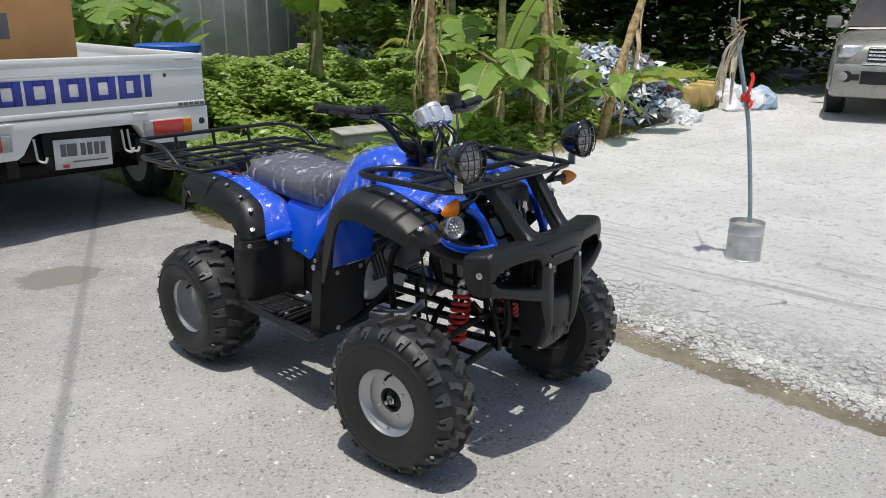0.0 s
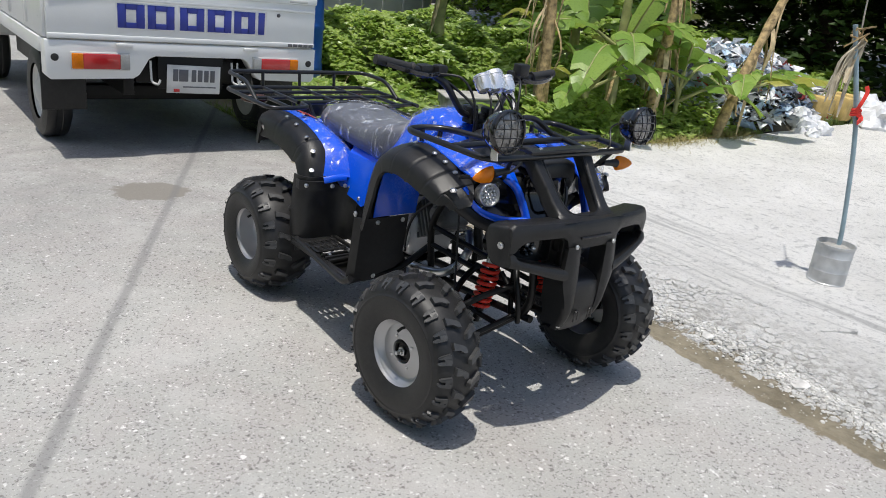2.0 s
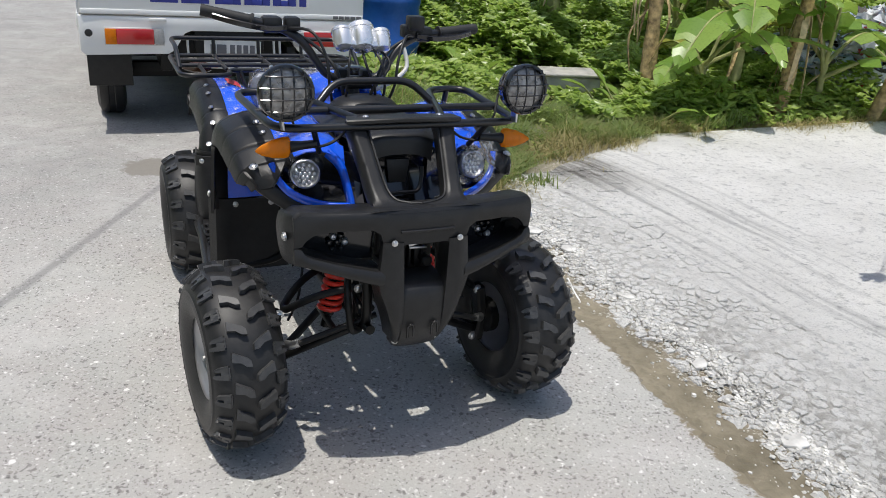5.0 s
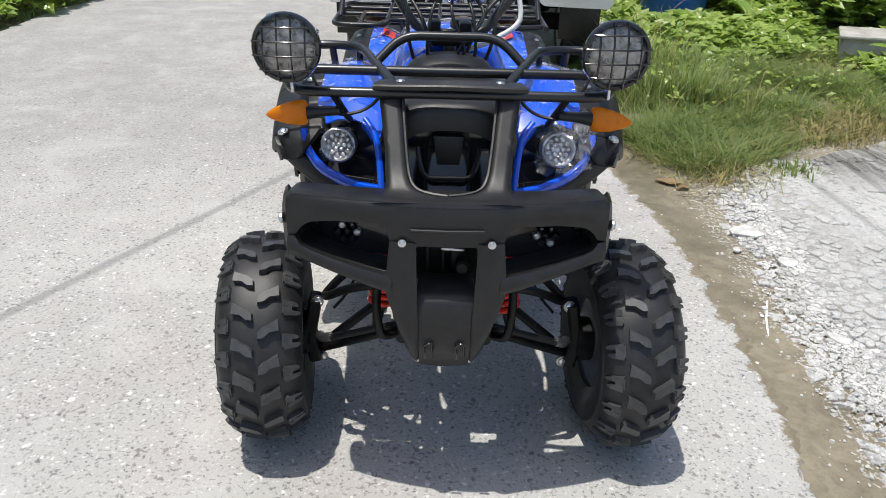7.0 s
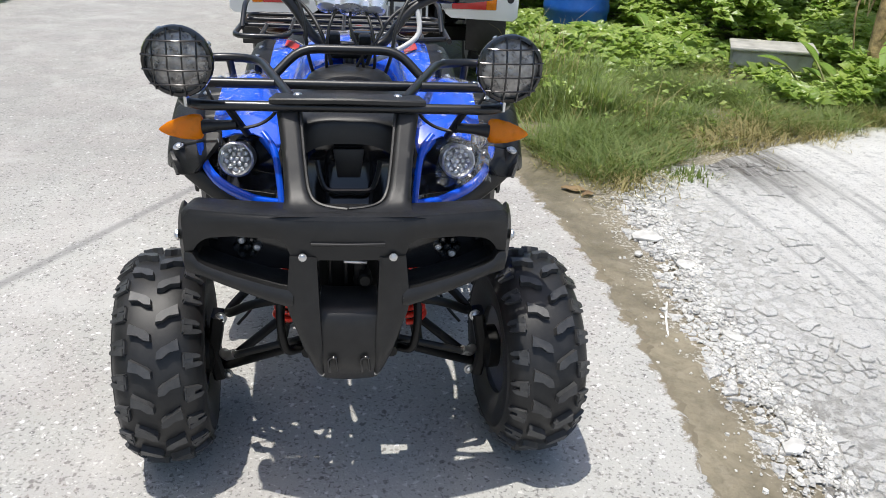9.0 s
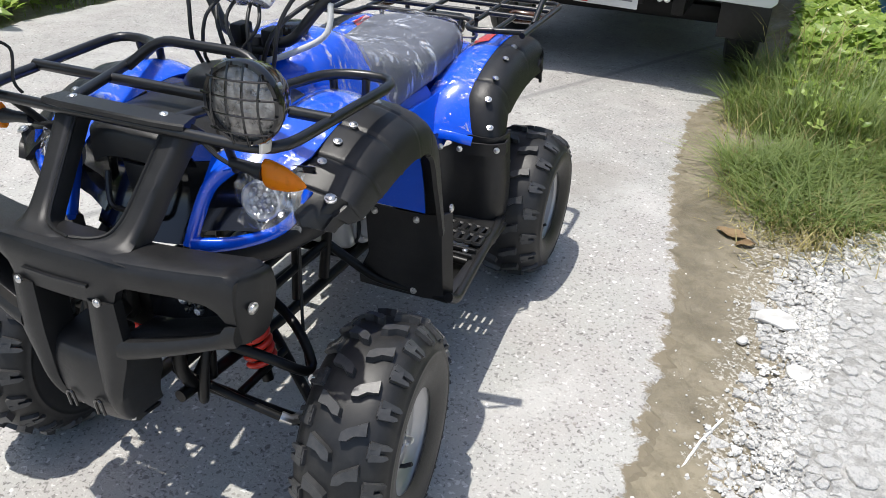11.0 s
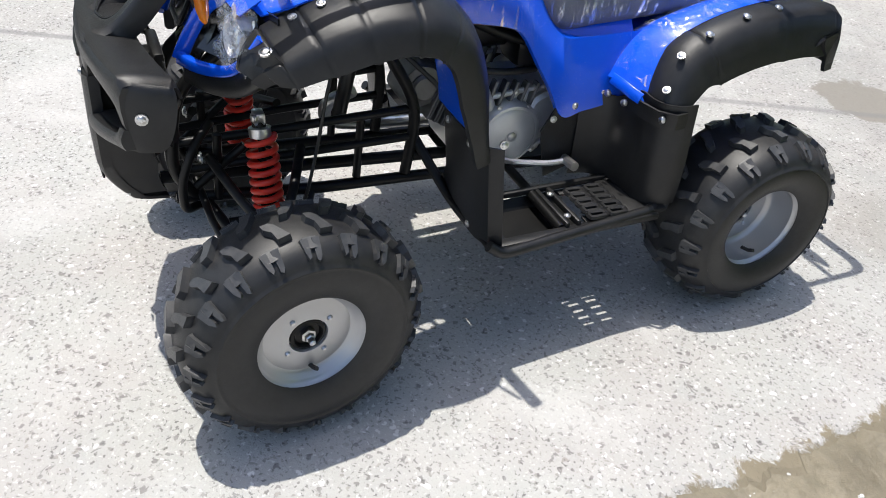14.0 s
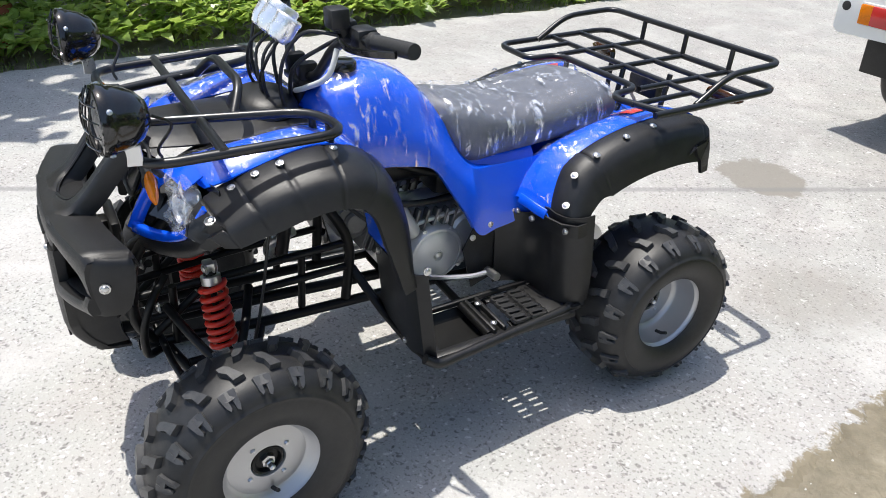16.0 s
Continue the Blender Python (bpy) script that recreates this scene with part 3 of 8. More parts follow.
# ---- ground, road, yard ----


def rise(x, y):
    """The yard climbs gently away from the road."""
    d = max(0.0, x - 1.4)
    d = d * d * 0.003 if d < 8 else 0.003 * 64 + (d - 8) * 0.03
    return min(d, 1.0)


def road_edge(y):
    base = np.interp(y, [-30, -1.4, -0.9, -0.4, 0.1, 0.6, 1.0, 1.4, 2.25, 2.7, 40], [0.80, 0.80, 0.82, 0.855, 0.85, 0.82, 0.755, 0.69, 0.63, 0.78, 0.9])
    return float(base) + 0.06 + 0.045 * noise.noise((0.0, y * 5.0, 2.0)) + 0.03 * noise.noise((3.0, y * 19.0, 5.0)) + 0.016 * noise.noise((7.0, y * 55.0, 1.0))


def yard_edge(y):
    base = np.interp(y, [-30, -1.5, -1.1, -0.5, 0.0, 0.6, 1.0, 1.3, 1.7, 1.95], [1.0, 1.0, 1.05, 1.13, 1.10, 1.17, 1.22, 1.45, 2.1, 2.6])
    return float(base) + 0.06 * noise.noise((9.0, y * 4.0, 2.0)) + 0.035 * noise.noise((5.0, y * 15.0, 7.0))


def make_ground():
    xs = np.unique(np.concatenate([np.linspace(-400, -12, 14), np.linspace(-12, 0, 25), np.linspace(0, 4, 81), np.linspace(4, 14, 51), np.linspace(14, 400, 18)]))
    ys = np.unique(np.concatenate([np.linspace(-400, -12, 14), np.linspace(-12, -2, 21), np.linspace(-2, 4, 101), np.linspace(4, 14, 41), np.linspace(14, 400, 18)]))
    verts, faces = [], []
    for y in ys:
        for x in xs:
            z = rise(x, y) - float(np.interp(x, [0.45, 0.62, 1.0, 1.15, 1.3], [0.03, 0.005, 0.005, 0.016, 0.03])) + 0.005 * noise.noise((x * 3, y * 3, 0))
            z -= 0.006 * math.exp(-((x - 0.98) / 0.12) ** 2) if -8 < y < 1.2 else 0
            z += 0.07 * min(1.0, max(0.0, (y - 1.5 - 0.1 * abs(x - 1.5)) / 1.5)) * min(1.0, max(0.0, (x - 0.9) / 0.4))
            if x < -3.45:
                z += 0.02 + 0.03 * min(1, -3.45 - x) * (1 + noise.noise((x, y, 3)))
            verts.append((x, y, z))
    nx = len(xs)
    for j in range(len(ys) - 1):
        for i in range(nx - 1):
            a = j * nx + i
            faces.append((a, a + 1, a + 1 + nx, a + nx))
    return tagged(raw("ground", verts, faces, MUD), "wet brown silt and soil beside the road", "ground", kind="structure")


make_ground()


def slab(name, rows, material, thick, label):
    """A slab from rows of top points, with its broken sides going down."""
    verts, faces = [], []
    w = len(rows[0])
    for r in rows:
        verts += [tuple(p) for p in r]
    for j in range(len(rows) - 1):
        for i in range(w - 1):
            a = j * w + i
            faces.append((a, a + 1, a + 1 + w, a + w))
    for i in (0, w - 1):
        base = len(verts)
        verts += [(r[i][0], r[i][1], r[i][2] - thick) for r in rows]
        for j in range(len(rows) - 1):
            q = (j * w + i, (j + 1) * w + i, base + j + 1, base + j)
            faces.append(q if i else q[::-1])
    ob = raw(name, verts, faces, material, smooth=False)
    return tagged(ob, label, name, kind="structure")


ys = np.unique(np.concatenate([np.linspace(-120, -6, 20), np.linspace(-6, -2, 120), np.linspace(-2, 3.2, 620), np.linspace(3.2, 10, 80), np.linspace(10, 160, 20)]))
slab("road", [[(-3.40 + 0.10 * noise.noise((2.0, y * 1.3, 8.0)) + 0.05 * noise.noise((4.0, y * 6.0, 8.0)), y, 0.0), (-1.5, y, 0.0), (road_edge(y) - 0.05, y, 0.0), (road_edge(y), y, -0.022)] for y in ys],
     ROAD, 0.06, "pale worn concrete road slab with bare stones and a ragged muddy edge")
yard_ys = np.unique(np.concatenate([np.linspace(-40, -6, 12), np.linspace(-6, -2, 60), np.linspace(-2, 2.1, 280)]))


def yard_row(y):
    e = yard_edge(y)
    cols = [e, e + 0.05, e + 0.15] + list(np.linspace(e + 0.35, 9, 40)) + [12, 18, 30]
    far = float(np.interp(y, [-40, 1.0, 1.8], [1, 1, 1]))
    return [(x, y, rise(x, y) + float(np.interp(x - e, [0, 0.12, 0.3], [-0.012, -0.003, 0.004])) + 0.008 * noise.noise((x * 2.2, y * 2.2, 4)) * far + (0.006 * noise.noise((x * 14, y * 14, 9)) if x < 2 else 0)) for x in cols]


slab("yard", [yard_row(y) for y in yard_ys], APRON, 0.05, "crushed pale concrete yard with wheel tracks and a broken edge")


def rock(bm, c, s, turn):
    """A broken stone of few faces."""
    m = Matrix.Translation(c) @ Euler(turn).to_matrix().to_4x4() @ Matrix.Diagonal((*s, 1))
    g = bmesh.ops.create_icosphere(bm, subdivisions=1, radius=0.5, matrix=m)
    for v in g["verts"]:
        v.co += Vector((random.uniform(-1, 1), random.uniform(-1, 1), random.uniform(-1, 1))) * min(s) * 0.16


def make_rubble():
    rnd = random.Random(5)
    verts, faces = [], []
    bm = bmesh.new()
    for k in range(1000):
        y = rnd.uniform(-2.0, 1.35) if k % 3 else rnd.uniform(-0.6, 1.2)
        x = yard_edge(y) + rnd.gauss(0.12, 0.10)
        s = min(0.022, 0.005 * math.exp(rnd.expovariate(1.7)))
        rock(bm, (x, y, rise(x, y) - 0.008 + s * 0.1), (s * rnd.uniform(0.8, 1.6), s * rnd.uniform(0.8, 1.3), s * rnd.uniform(0.25, 0.4)), (rnd.uniform(-0.3, 0.3), rnd.uniform(-0.3, 0.3), rnd.uniform(0, 6)))
        if len(bm.verts) > 1200:
            for v in bm.verts:
                v.index = -1
            bm.verts.index_update()
            o = len(verts)
            verts += [tuple(v.co) for v in bm.verts]
            faces += [tuple(o + v.index for v in f.verts) for f in bm.faces]
            bm.free()
            bm = bmesh.new()
    bm.verts.index_update()
    o = len(verts)
    verts += [tuple(v.co) for v in bm.verts]
    faces += [tuple(o + v.index for v in f.verts) for f in bm.faces]
    bm.free()
    return tagged(raw("rubble", verts, faces, STONE, smooth=False), "loose pale stones along the broken yard edge", "rubble", kind="stuff")


make_rubble()


def make_pebbles():
    """Very many small flat stones, thick at the yard's edge and thinning out into the mud."""
    rnd = random.Random(8)
    verts, faces = [], []
    for k in range(5200):
        y = rnd.uniform(-2.0, 1.4)
        e = yard_edge(y)
        x = e + 0.10 - abs(rnd.gauss(0, 0.085)) if k % 16 else rnd.uniform(road_edge(y) - 0.05, e)
        s = 0.0022 * math.exp(min(1.6, rnd.expovariate(2.0))) * (1.0 if k % 16 else 0.7)
        a = rnd.uniform(0, 6.28)
        z = rise(x, y) - 0.009 + 0.006 * float(np.interp(x - e, [-0.2, 0.05], [0, 1]))
        o = len(verts)
        ring = 5
        for q in range(ring):
            b = a + 6.283 * q / ring
            r = s * rnd.uniform(0.75, 1.35)
            verts.append((x + r * math.cos(b), y + r * 1.2 * math.sin(b), z - s * 0.3))
        for q in range(ring):
            b = a + 6.283 * q / ring + 0.3
            r = s * rnd.uniform(0.5, 0.85)
            verts.append((x + r * math.cos(b), y + r * 1.2 * math.sin(b), z + s * rnd.uniform(0.35, 0.7)))
        faces.append(tuple(o + ring + q for q in range(ring)))
        faces += [(o + q, o + (q + 1) % ring, o + ring + (q + 1) % ring, o + ring + q) for q in range(ring)]
    return tagged(raw("pebbles", verts, faces, STONE, smooth=False), "small stones lying in the wet mud", "pebbles", kind="stuff")


make_pebbles()


def broken_slab(place, size, turn, tilt):
    """A flat broken piece of yard concrete lying at the edge."""
    rnd = random.Random(int(place[0] * 1000 + place[1] * 777))
    bm = bmesh.new()
    n = 9
    outline = [(size * (0.5 + 0.16 * rnd.uniform(-1, 1)) * math.cos(a) * 1.35, size * (0.5 + 0.16 * rnd.uniform(-1, 1)) * math.sin(a)) for a in [2 * math.pi * k / n for k in range(n)]]
    ngon_prism(bm, outline, 0.010, pose(0, 0, 0, tilt, tilt * 0.5, turn), 0.003)
    ob = finish("concrete_piece", bm, STONE)
    ob.location = (place[0], place[1], rise(*place) - 0.008)
    return tagged(ob, "flat broken piece of pale concrete in the mud", "concrete", "broken yard pieces")


for k, (px, py, sz, tr, ti) in enumerate([(1.13, 0.60, 0.085, 10, 2), (1.04, 0.44, 0.03, 60, 4), (1.19, 0.36, 0.06, 80, -3), (1.16, -0.12, 0.05, 120, 4), (1.10, -0.62, 0.05, 45, -4), (1.08, -1.05, 0.06, 20, -3)]):
    broken_slab((px, py), sz, tr, ti)


def clip_cell(poly, a, b):
    """The part of a polygon that lies nearer to point a than to point b."""
    mx, my, nx, ny = (a[0] + b[0]) / 2, (a[1] + b[1]) / 2, b[0] - a[0], b[1] - a[1]
    out = []
    for k, p in enumerate(poly):
        q = poly[(k + 1) % len(poly)]
        dp, dq = (p[0] - mx) * nx + (p[1] - my) * ny, (q[0] - mx) * nx + (q[1] - my) * ny
        if dp <= 0:
            out.append(p)
        if dp * dq < 0:
            u = dp / (dp - dq)
            out.append((p[0] + (q[0] - p[0]) * u, p[1] + (q[1] - p[1]) * u))
    return out


def make_broken_edge():
    """The yard's broken rim: flat cracked pieces, small towards the mud, larger inwards."""
    rnd = random.Random(77)
    sites = []
    for k in range(9000):
        y = rnd.uniform(-1.75, 1.42)
        d = -0.06 + 0.62 * rnd.random() ** 1.5
        x = yard_edge(y) + d
        r = (0.011 + 0.10 * max(0.0, d) * max(0.0, 0.35 + 1.1 * noise.noise((x * 4, y * 4, 3)))) * math.exp(rnd.gauss(0, 0.38))
        if all((x - a) ** 2 + (y - b) ** 2 > ((r + c) / 1.15) ** 2 for a, b, c in sites):
            sites.append((x, y, r))
    P = np.array(sites)
    spare_v, spare_f, made = [], [], 0
    yard_ob = bpy.data.objects["yard"]
    for x, y, r in sites:
        if rnd.random() < 0.16 + 0.8 * max(0.0, x - yard_edge(y) - 0.20) + 0.7 * max(0.0, noise.noise((x * 5, y * 5, 9))):
            continue
        near = np.argsort((P[:, 0] - x) ** 2 + (P[:, 1] - y) ** 2)[1:16]
        poly = [(x - 3 * r, y - 3 * r), (x + 3 * r, y - 3 * r), (x + 3 * r, y + 3 * r), (x - 3 * r, y + 3 * r)]
        for j in near:
            poly = clip_cell(poly, (x, y), P[j])
        if len(poly) < 3:
            continue
        gap, rough = rnd.uniform(0.72, 0.98), []
        for k, (a, b) in enumerate(poly):
            c, e = poly[(k + 1) % len(poly)]
            rough.append((a, b))
            for u in (0.33, 0.67):
                q = rnd.uniform(-0.11, 0.06)
                rough.append((a + (c - a) * u + q * (e - b), b + (e - b) * u - q * (c - a)))
        poly = [(x + (a - x) * gap * rnd.uniform(0.92, 1.03), y + (b - y) * gap * rnd.uniform(0.92, 1.03)) for a, b in rough]
        z = rise(x, y) + float(np.interp(x - yard_edge(y), [-0.05, 0.1, 0.3, 0.6], [-0.008, 0.000, 0.007, 0.0075])) + rnd.uniform(-0.003, 0.003)
        tx, ty = rnd.uniform(-0.05, 0.05), rnd.uniform(-0.05, 0.05)
        n = len(poly)
        vs = [(a, b, z - 0.03) for a, b in poly] + [(a, b, z - 0.0025 + tx * (a - x) + ty * (b - y)) for a, b in poly]
        vs += [(x + (a - x) * 0.90, y + (b - y) * 0.90, z + tx * (a - x) + ty * (b - y)) for a, b in poly]
        fs = [(k + o, (k + 1) % n + o, (k + 1) % n + n + o, k + n + o) for o in (0, n) for k in range(n)] + [tuple(range(2 * n, 3 * n))]
        if made < 300 and -0.9 < y and x < yard_edge(y) + 0.5:
            raw("slab_piece", vs, fs, PLATE, yard_ob, smooth=False)
            made += 1
        else:
            o = len(spare_v)
            spare_v += vs
            spare_f += [tuple(o + k for k in f) for f in fs]
    rest = raw("slab_pieces", spare_v, spare_f, PLATE, yard_ob, smooth=False)
    return tagged(rest, "cracked flat pieces of the yard's rim", kind="stuff")


make_broken_edge()


def make_stick():
    bm = bmesh.new()
    tube(bm, [(0.956, -0.135, -0.014), (0.990, -0.01, -0.008), (1.030, 0.095, -0.010)], 0.0035, 6)
    return tagged(finish("stick", bm, WHITE_DECAL), "thin pale bamboo stick lying in the mud", "stick")


make_stick()


def fallen_leaf(x, y, size, turn):
    bm = bmesh.new()
    rows = []
    for u in np.linspace(0, 1, 7):
        w = size * 0.28 * math.sin(math.pi * min(1, u * 0.95 + 0.03)) ** 0.8
        rows.append([(u * size, s * w, 0.012 + 0.02 * u * (1 - u) + abs(s) * 0.008 + 0.004 * math.sin(9 * u + s)) for s in (-1, -0.5, 0, 0.5, 1)])
    plate(bm, rows, 0.0015)
    ob = finish("dead_leaf", bm, DEAD_LEAF)
    ob.matrix_world = pose(x, y, -0.02, 0, 0, turn)
    return tagged(ob, "curled brown dead leaf lying on the mud", "leaf", "fallen leaves")


fallen_leaf(1.0, 1.06, 0.11, 160)
fallen_leaf(1.03, 1.04, 0.07, 210)

# ---- the quad bike: nose to -y, its left side to +x ----
quad = thing("quad_bike", (0, 0, 0), "blue and black quad bike, still wrapped in clear film, on concrete", "quad bike", turn=1.2)


def ribbon(bm, pts, half_up, half_out, up=(0, 0, 1), taper=None):
    """A bar of rounded rectangular section along pts."""
    P = [Vector(p) for p in pts]
    up = Vector(up)
    rows = []
    for i, p in enumerate(P):
        t = (P[min(i + 1, len(P) - 1)] - P[max(i - 1, 0)]).normalized()
        o = t.cross(up).normalized()
        u = o.cross(t).normalized()
        k = taper[i] if taper else 1.0
        a, b, c = half_up * k, half_out, min(half_up * k, half_out) * 0.45
        sec = [(a, b - c), (a - c, b), (-a + c, b), (-a, b - c), (-a, -b + c), (-a + c, -b), (a - c, -b), (a, -b + c)]
        rows.append([p + u * q + o * w for q, w in sec])
    return loft(bm, rows, True, True)


TYRE = [(0.0, 0.965), (0.10, 0.962), (0.22, 0.950), (0.33, 0.922), (0.42, 0.872), (0.475, 0.80), (0.50, 0.72), (0.495, 0.62)]


def tyre_shape(R, w):
    half = [(r * R, a * w) for a, r in TYRE[1:6]] + [(r * R, a * w) for r, a in ((0.772, 0.484), (0.766, 0.499), (0.752, 0.503), (0.744, 0.493))] + [(r * R, a * w) for a, r in TYRE[6:]] + [(0.112, w * 0.44), (0.102, w * 0.40)]
    return [(r, -h) for r, h in half[::-1]] + [(r, h) for r, h in half]


def knob(bm, R, w, th, hs, rise_, shrink=0.86):
    """One tread block: th, hs are the angles and widths of its corners."""
    lo, hi = [], []
    n = len(th)
    ct, ch = sum(th) / n, sum(hs) / n

    def on_tyre(h, up):
        a = min(abs(h) / w, 0.5)
        k0, k1 = (float(np.interp(q, [p[0] for p in TYRE[:-1]], [p[1] for p in TYRE[:-1]])) * R for q in (a, max(0.0, a - 0.02)))
        nr, nh = 0.02 * w, k1 - k0
        q = math.hypot(nr, nh)
        return k0 + up * nr / q, abs(h) + up * nh / q
    for t, h in zip(th, hs):
        r, z = on_tyre(h, -0.004)
        lo.append(bm.verts.new((math.cos(t) * r, math.sin(t) * r, math.copysign(z, h))))
        t2, h2 = ct + (t - ct) * shrink, ch + (h - ch) * (shrink + 0.03)
        r, z = on_tyre(h2, rise_)
        hi.append(bm.verts.new((math.cos(t2) * r, math.sin(t2) * r, math.copysign(z, h2))))
    bm.faces.new(hi)
    for k in range(n):
        j = (k + 1) % n
        bm.faces.new((lo[k], lo[j], hi[j], hi[k]))


def make_wheel(place, R, w, side, steer, rear):
    """A balloon-tyred wheel; its outer face looks to +z before it is set upright."""
    bm = bmesh.new()
    f, k = w * 0.40, 0.055 if rear else 0.0
    spin(bm, [(0.100, -f), (0.116, -f - 0.004), (0.117, -f + 0.004), (0.100, -f + 0.012), (0.092, 0.0), (0.096, f - 0.03), (0.101, f - 0.012), (0.115, f - 0.006),
              (0.119, f + 0.002), (0.116, f + 0.007), (0.108, f + 0.003), (0.100, f - 0.010), (0.096, f - 0.014), (0.093, f - 0.016 - k), (0.088, f - 0.024 - k), (0.080, f - 0.028 - k), (0.06, f - 0.025 - k), (0.036, f - 0.023 - k), (0.033, f - 0.030 - k), (0.033, f - 0.055 - k)], seg=48, cap=False)
    wheel = part("wheel", bm, RIM, quad, "silver steel wheel with a knobbly black balloon tyre")
    wheel.matrix_local = pose(*place, 0, 0, steer) @ pose(0, 0, 0, 0, 90 if side > 0 else -90, 0)
    wheel.data.transform(Matrix.Diagonal((1.04, 1.04, 1.0, 1.0)))
    bm = bmesh.new()
    spin(bm, tyre_shape(R, w), seg=64, cap=False)
    part("tyre", bm, RUBBER, wheel, "black rubber balloon tyre", 60)
    bm = bmesh.new()
    n = 17 if rear else 20
    st = 2 * math.pi / n
    for j in range(n):
        for s in (-1, 1):
            b = j * st + (st / 2 if s > 0 else 0)
            # slanted block beside the crown, pointing down to it
            th = [-0.080, 0.030, 0.048, 0.100, 0.108, 0.040, 0.000]
            hs = [0.250, 0.262, 0.160, 0.090, 0.015, 0.022, 0.075]
            knob(bm, R, w, [b + side * t for t in th], [s * w * h for h in hs], 0.0135)
            # forked lug over the shoulder
            c = b + side * st * 0.42
            knob(bm, R, w, [c - 0.082, c - 0.010, c - 0.014, c - 0.044, c - 0.068], [s * w * h for h in (0.292, 0.292, 0.455, 0.468, 0.440)], 0.0085, 0.80)
            knob(bm, R, w, [c + 0.010, c + 0.082, c + 0.066, c + 0.040, c + 0.014], [s * w * h for h in (0.292, 0.292, 0.425, 0.452, 0.440)], 0.0085, 0.80)
            knob(bm, R, w, [c - 0.06, c + 0.06, c + 0.05, c - 0.05], [s * w * h for h in (0.286, 0.286, 0.385, 0.385)], 0.0072, 0.90)
    part("tread", bm, LIT_TREAD, wheel, "raised rubber tread blocks", 20)
    bm = bmesh.new()
    spin(bm, [(0.034, f - 0.032 - k), (0.033, f - 0.026 - k), (0.028, f - 0.024 - k), (0.024, f - 0.030 - k), (0.023, f - 0.042 - k)], seg=24)
    part("hub", bm, BLACK_FRAME, wheel, "dark hub bore")
    bm = bmesh.new()
    spin(bm, [(0.015, f - 0.04 - k), (0.0145, f - 0.022 - k), (0.010, f - 0.020 - k), (0.009, f - 0.014 - k), (0.0065, f - 0.012 - k), (0.0065, f - 0.002 - k), (0.004, f - k)], seg=6)
    part("axle_nut", bm, STEEL, wheel, "zinc axle nut")
    for q in range(4):
        bm = bmesh.new()
        a = q * math.pi / 2 + 0.6
        spin(bm, [(0.0055, 0), (0.0055, 0.004), (0.003, 0.007)], pose(math.cos(a) * 0.05, math.sin(a) * 0.05, f - 0.026 - k), 6)
        part("wheel_nut", bm, STEEL, wheel)
    bm = bmesh.new()
    tube(bm, [(0.078, 0, f - 0.035), (0.076, 0.004, f - 0.018), (0.068, 0.006, f - 0.004)], 0.0045, 7)
    part("valve", bm, GRIP, wheel, "black rubber valve stem")
    return wheel


STEER = 5.5
for s in (1, -1):
    make_wheel((0.400 * s + 0.002, -0.54, 0.234), 0.232, 0.178, s, STEER, False)
    make_wheel((0.342 * s, 0.545, 0.224), 0.224, 0.225, s, 0.0, True)


def path_point(path, u):
    return catmull(np.array(path, float), 2001)[int(round(u * 2000))]


FRONT_ARCH = [(-0.592, 0.684), (-0.575, 0.712), (-0.535, 0.739), (-0.45, 0.779), (-0.34, 0.802), (-0.248, 0.788), (-0.184, 0.736), (-0.150, 0.65), (-0.137, 0.56), (-0.132, 0.488)]
REAR_ARCH = [(0.240, 0.505), (0.255, 0.560), (0.296, 0.622), (0.362, 0.660), (0.455, 0.687), (0.56, 0.699), (0.645, 0.697), (0.698, 0.683), (0.715, 0.640), (0.718, 0.560)]


def arch_rows(path, section, s, n=72, grooves=(), pinch=None, inner=None, tail=3.2, end=1.0):
    """Rows across a wheel-arch flare; section: (x, drop) from the body edge outwards."""
    A = catmull(np.array(path, float), n)
    rows = []
    deep = lambda q: 0.45 + 0.55 * max(0.0, min(1.0, 3.2 * q, tail * (end - q)))
    for i in range(n):
        p = A[i]
        t = A[min(i + 1, n - 1)] - A[max(i - 1, 0)]
        t /= np.linalg.norm(t)
        nrm = np.array((-t[1], t[0]))          # out of the arch
        if nrm[1] < 0 and abs(nrm[1]) > abs(nrm[0]):
            nrm = -nrm
        u = i / (n - 1)
        dip = sum(0.0040 * math.exp(-((u - g) / 0.0035) ** 2) + (0.0012 if u > g else 0.0) for g in grooves)
        k = pinch(u) if pinch else 0.0
        lim = inner(u) if inner else 0.0
        rows.append([(s * max(x - k * (x - 0.16), lim + 0.12 * (x - section[0][0])), p[0] - nrm[0] * (d * (deep(u) if d > 0.03 else 1) + dip), p[1] - nrm[1] * (d * (deep(u) if d > 0.03 else 1) + dip)) for x, d in section])
    return rows


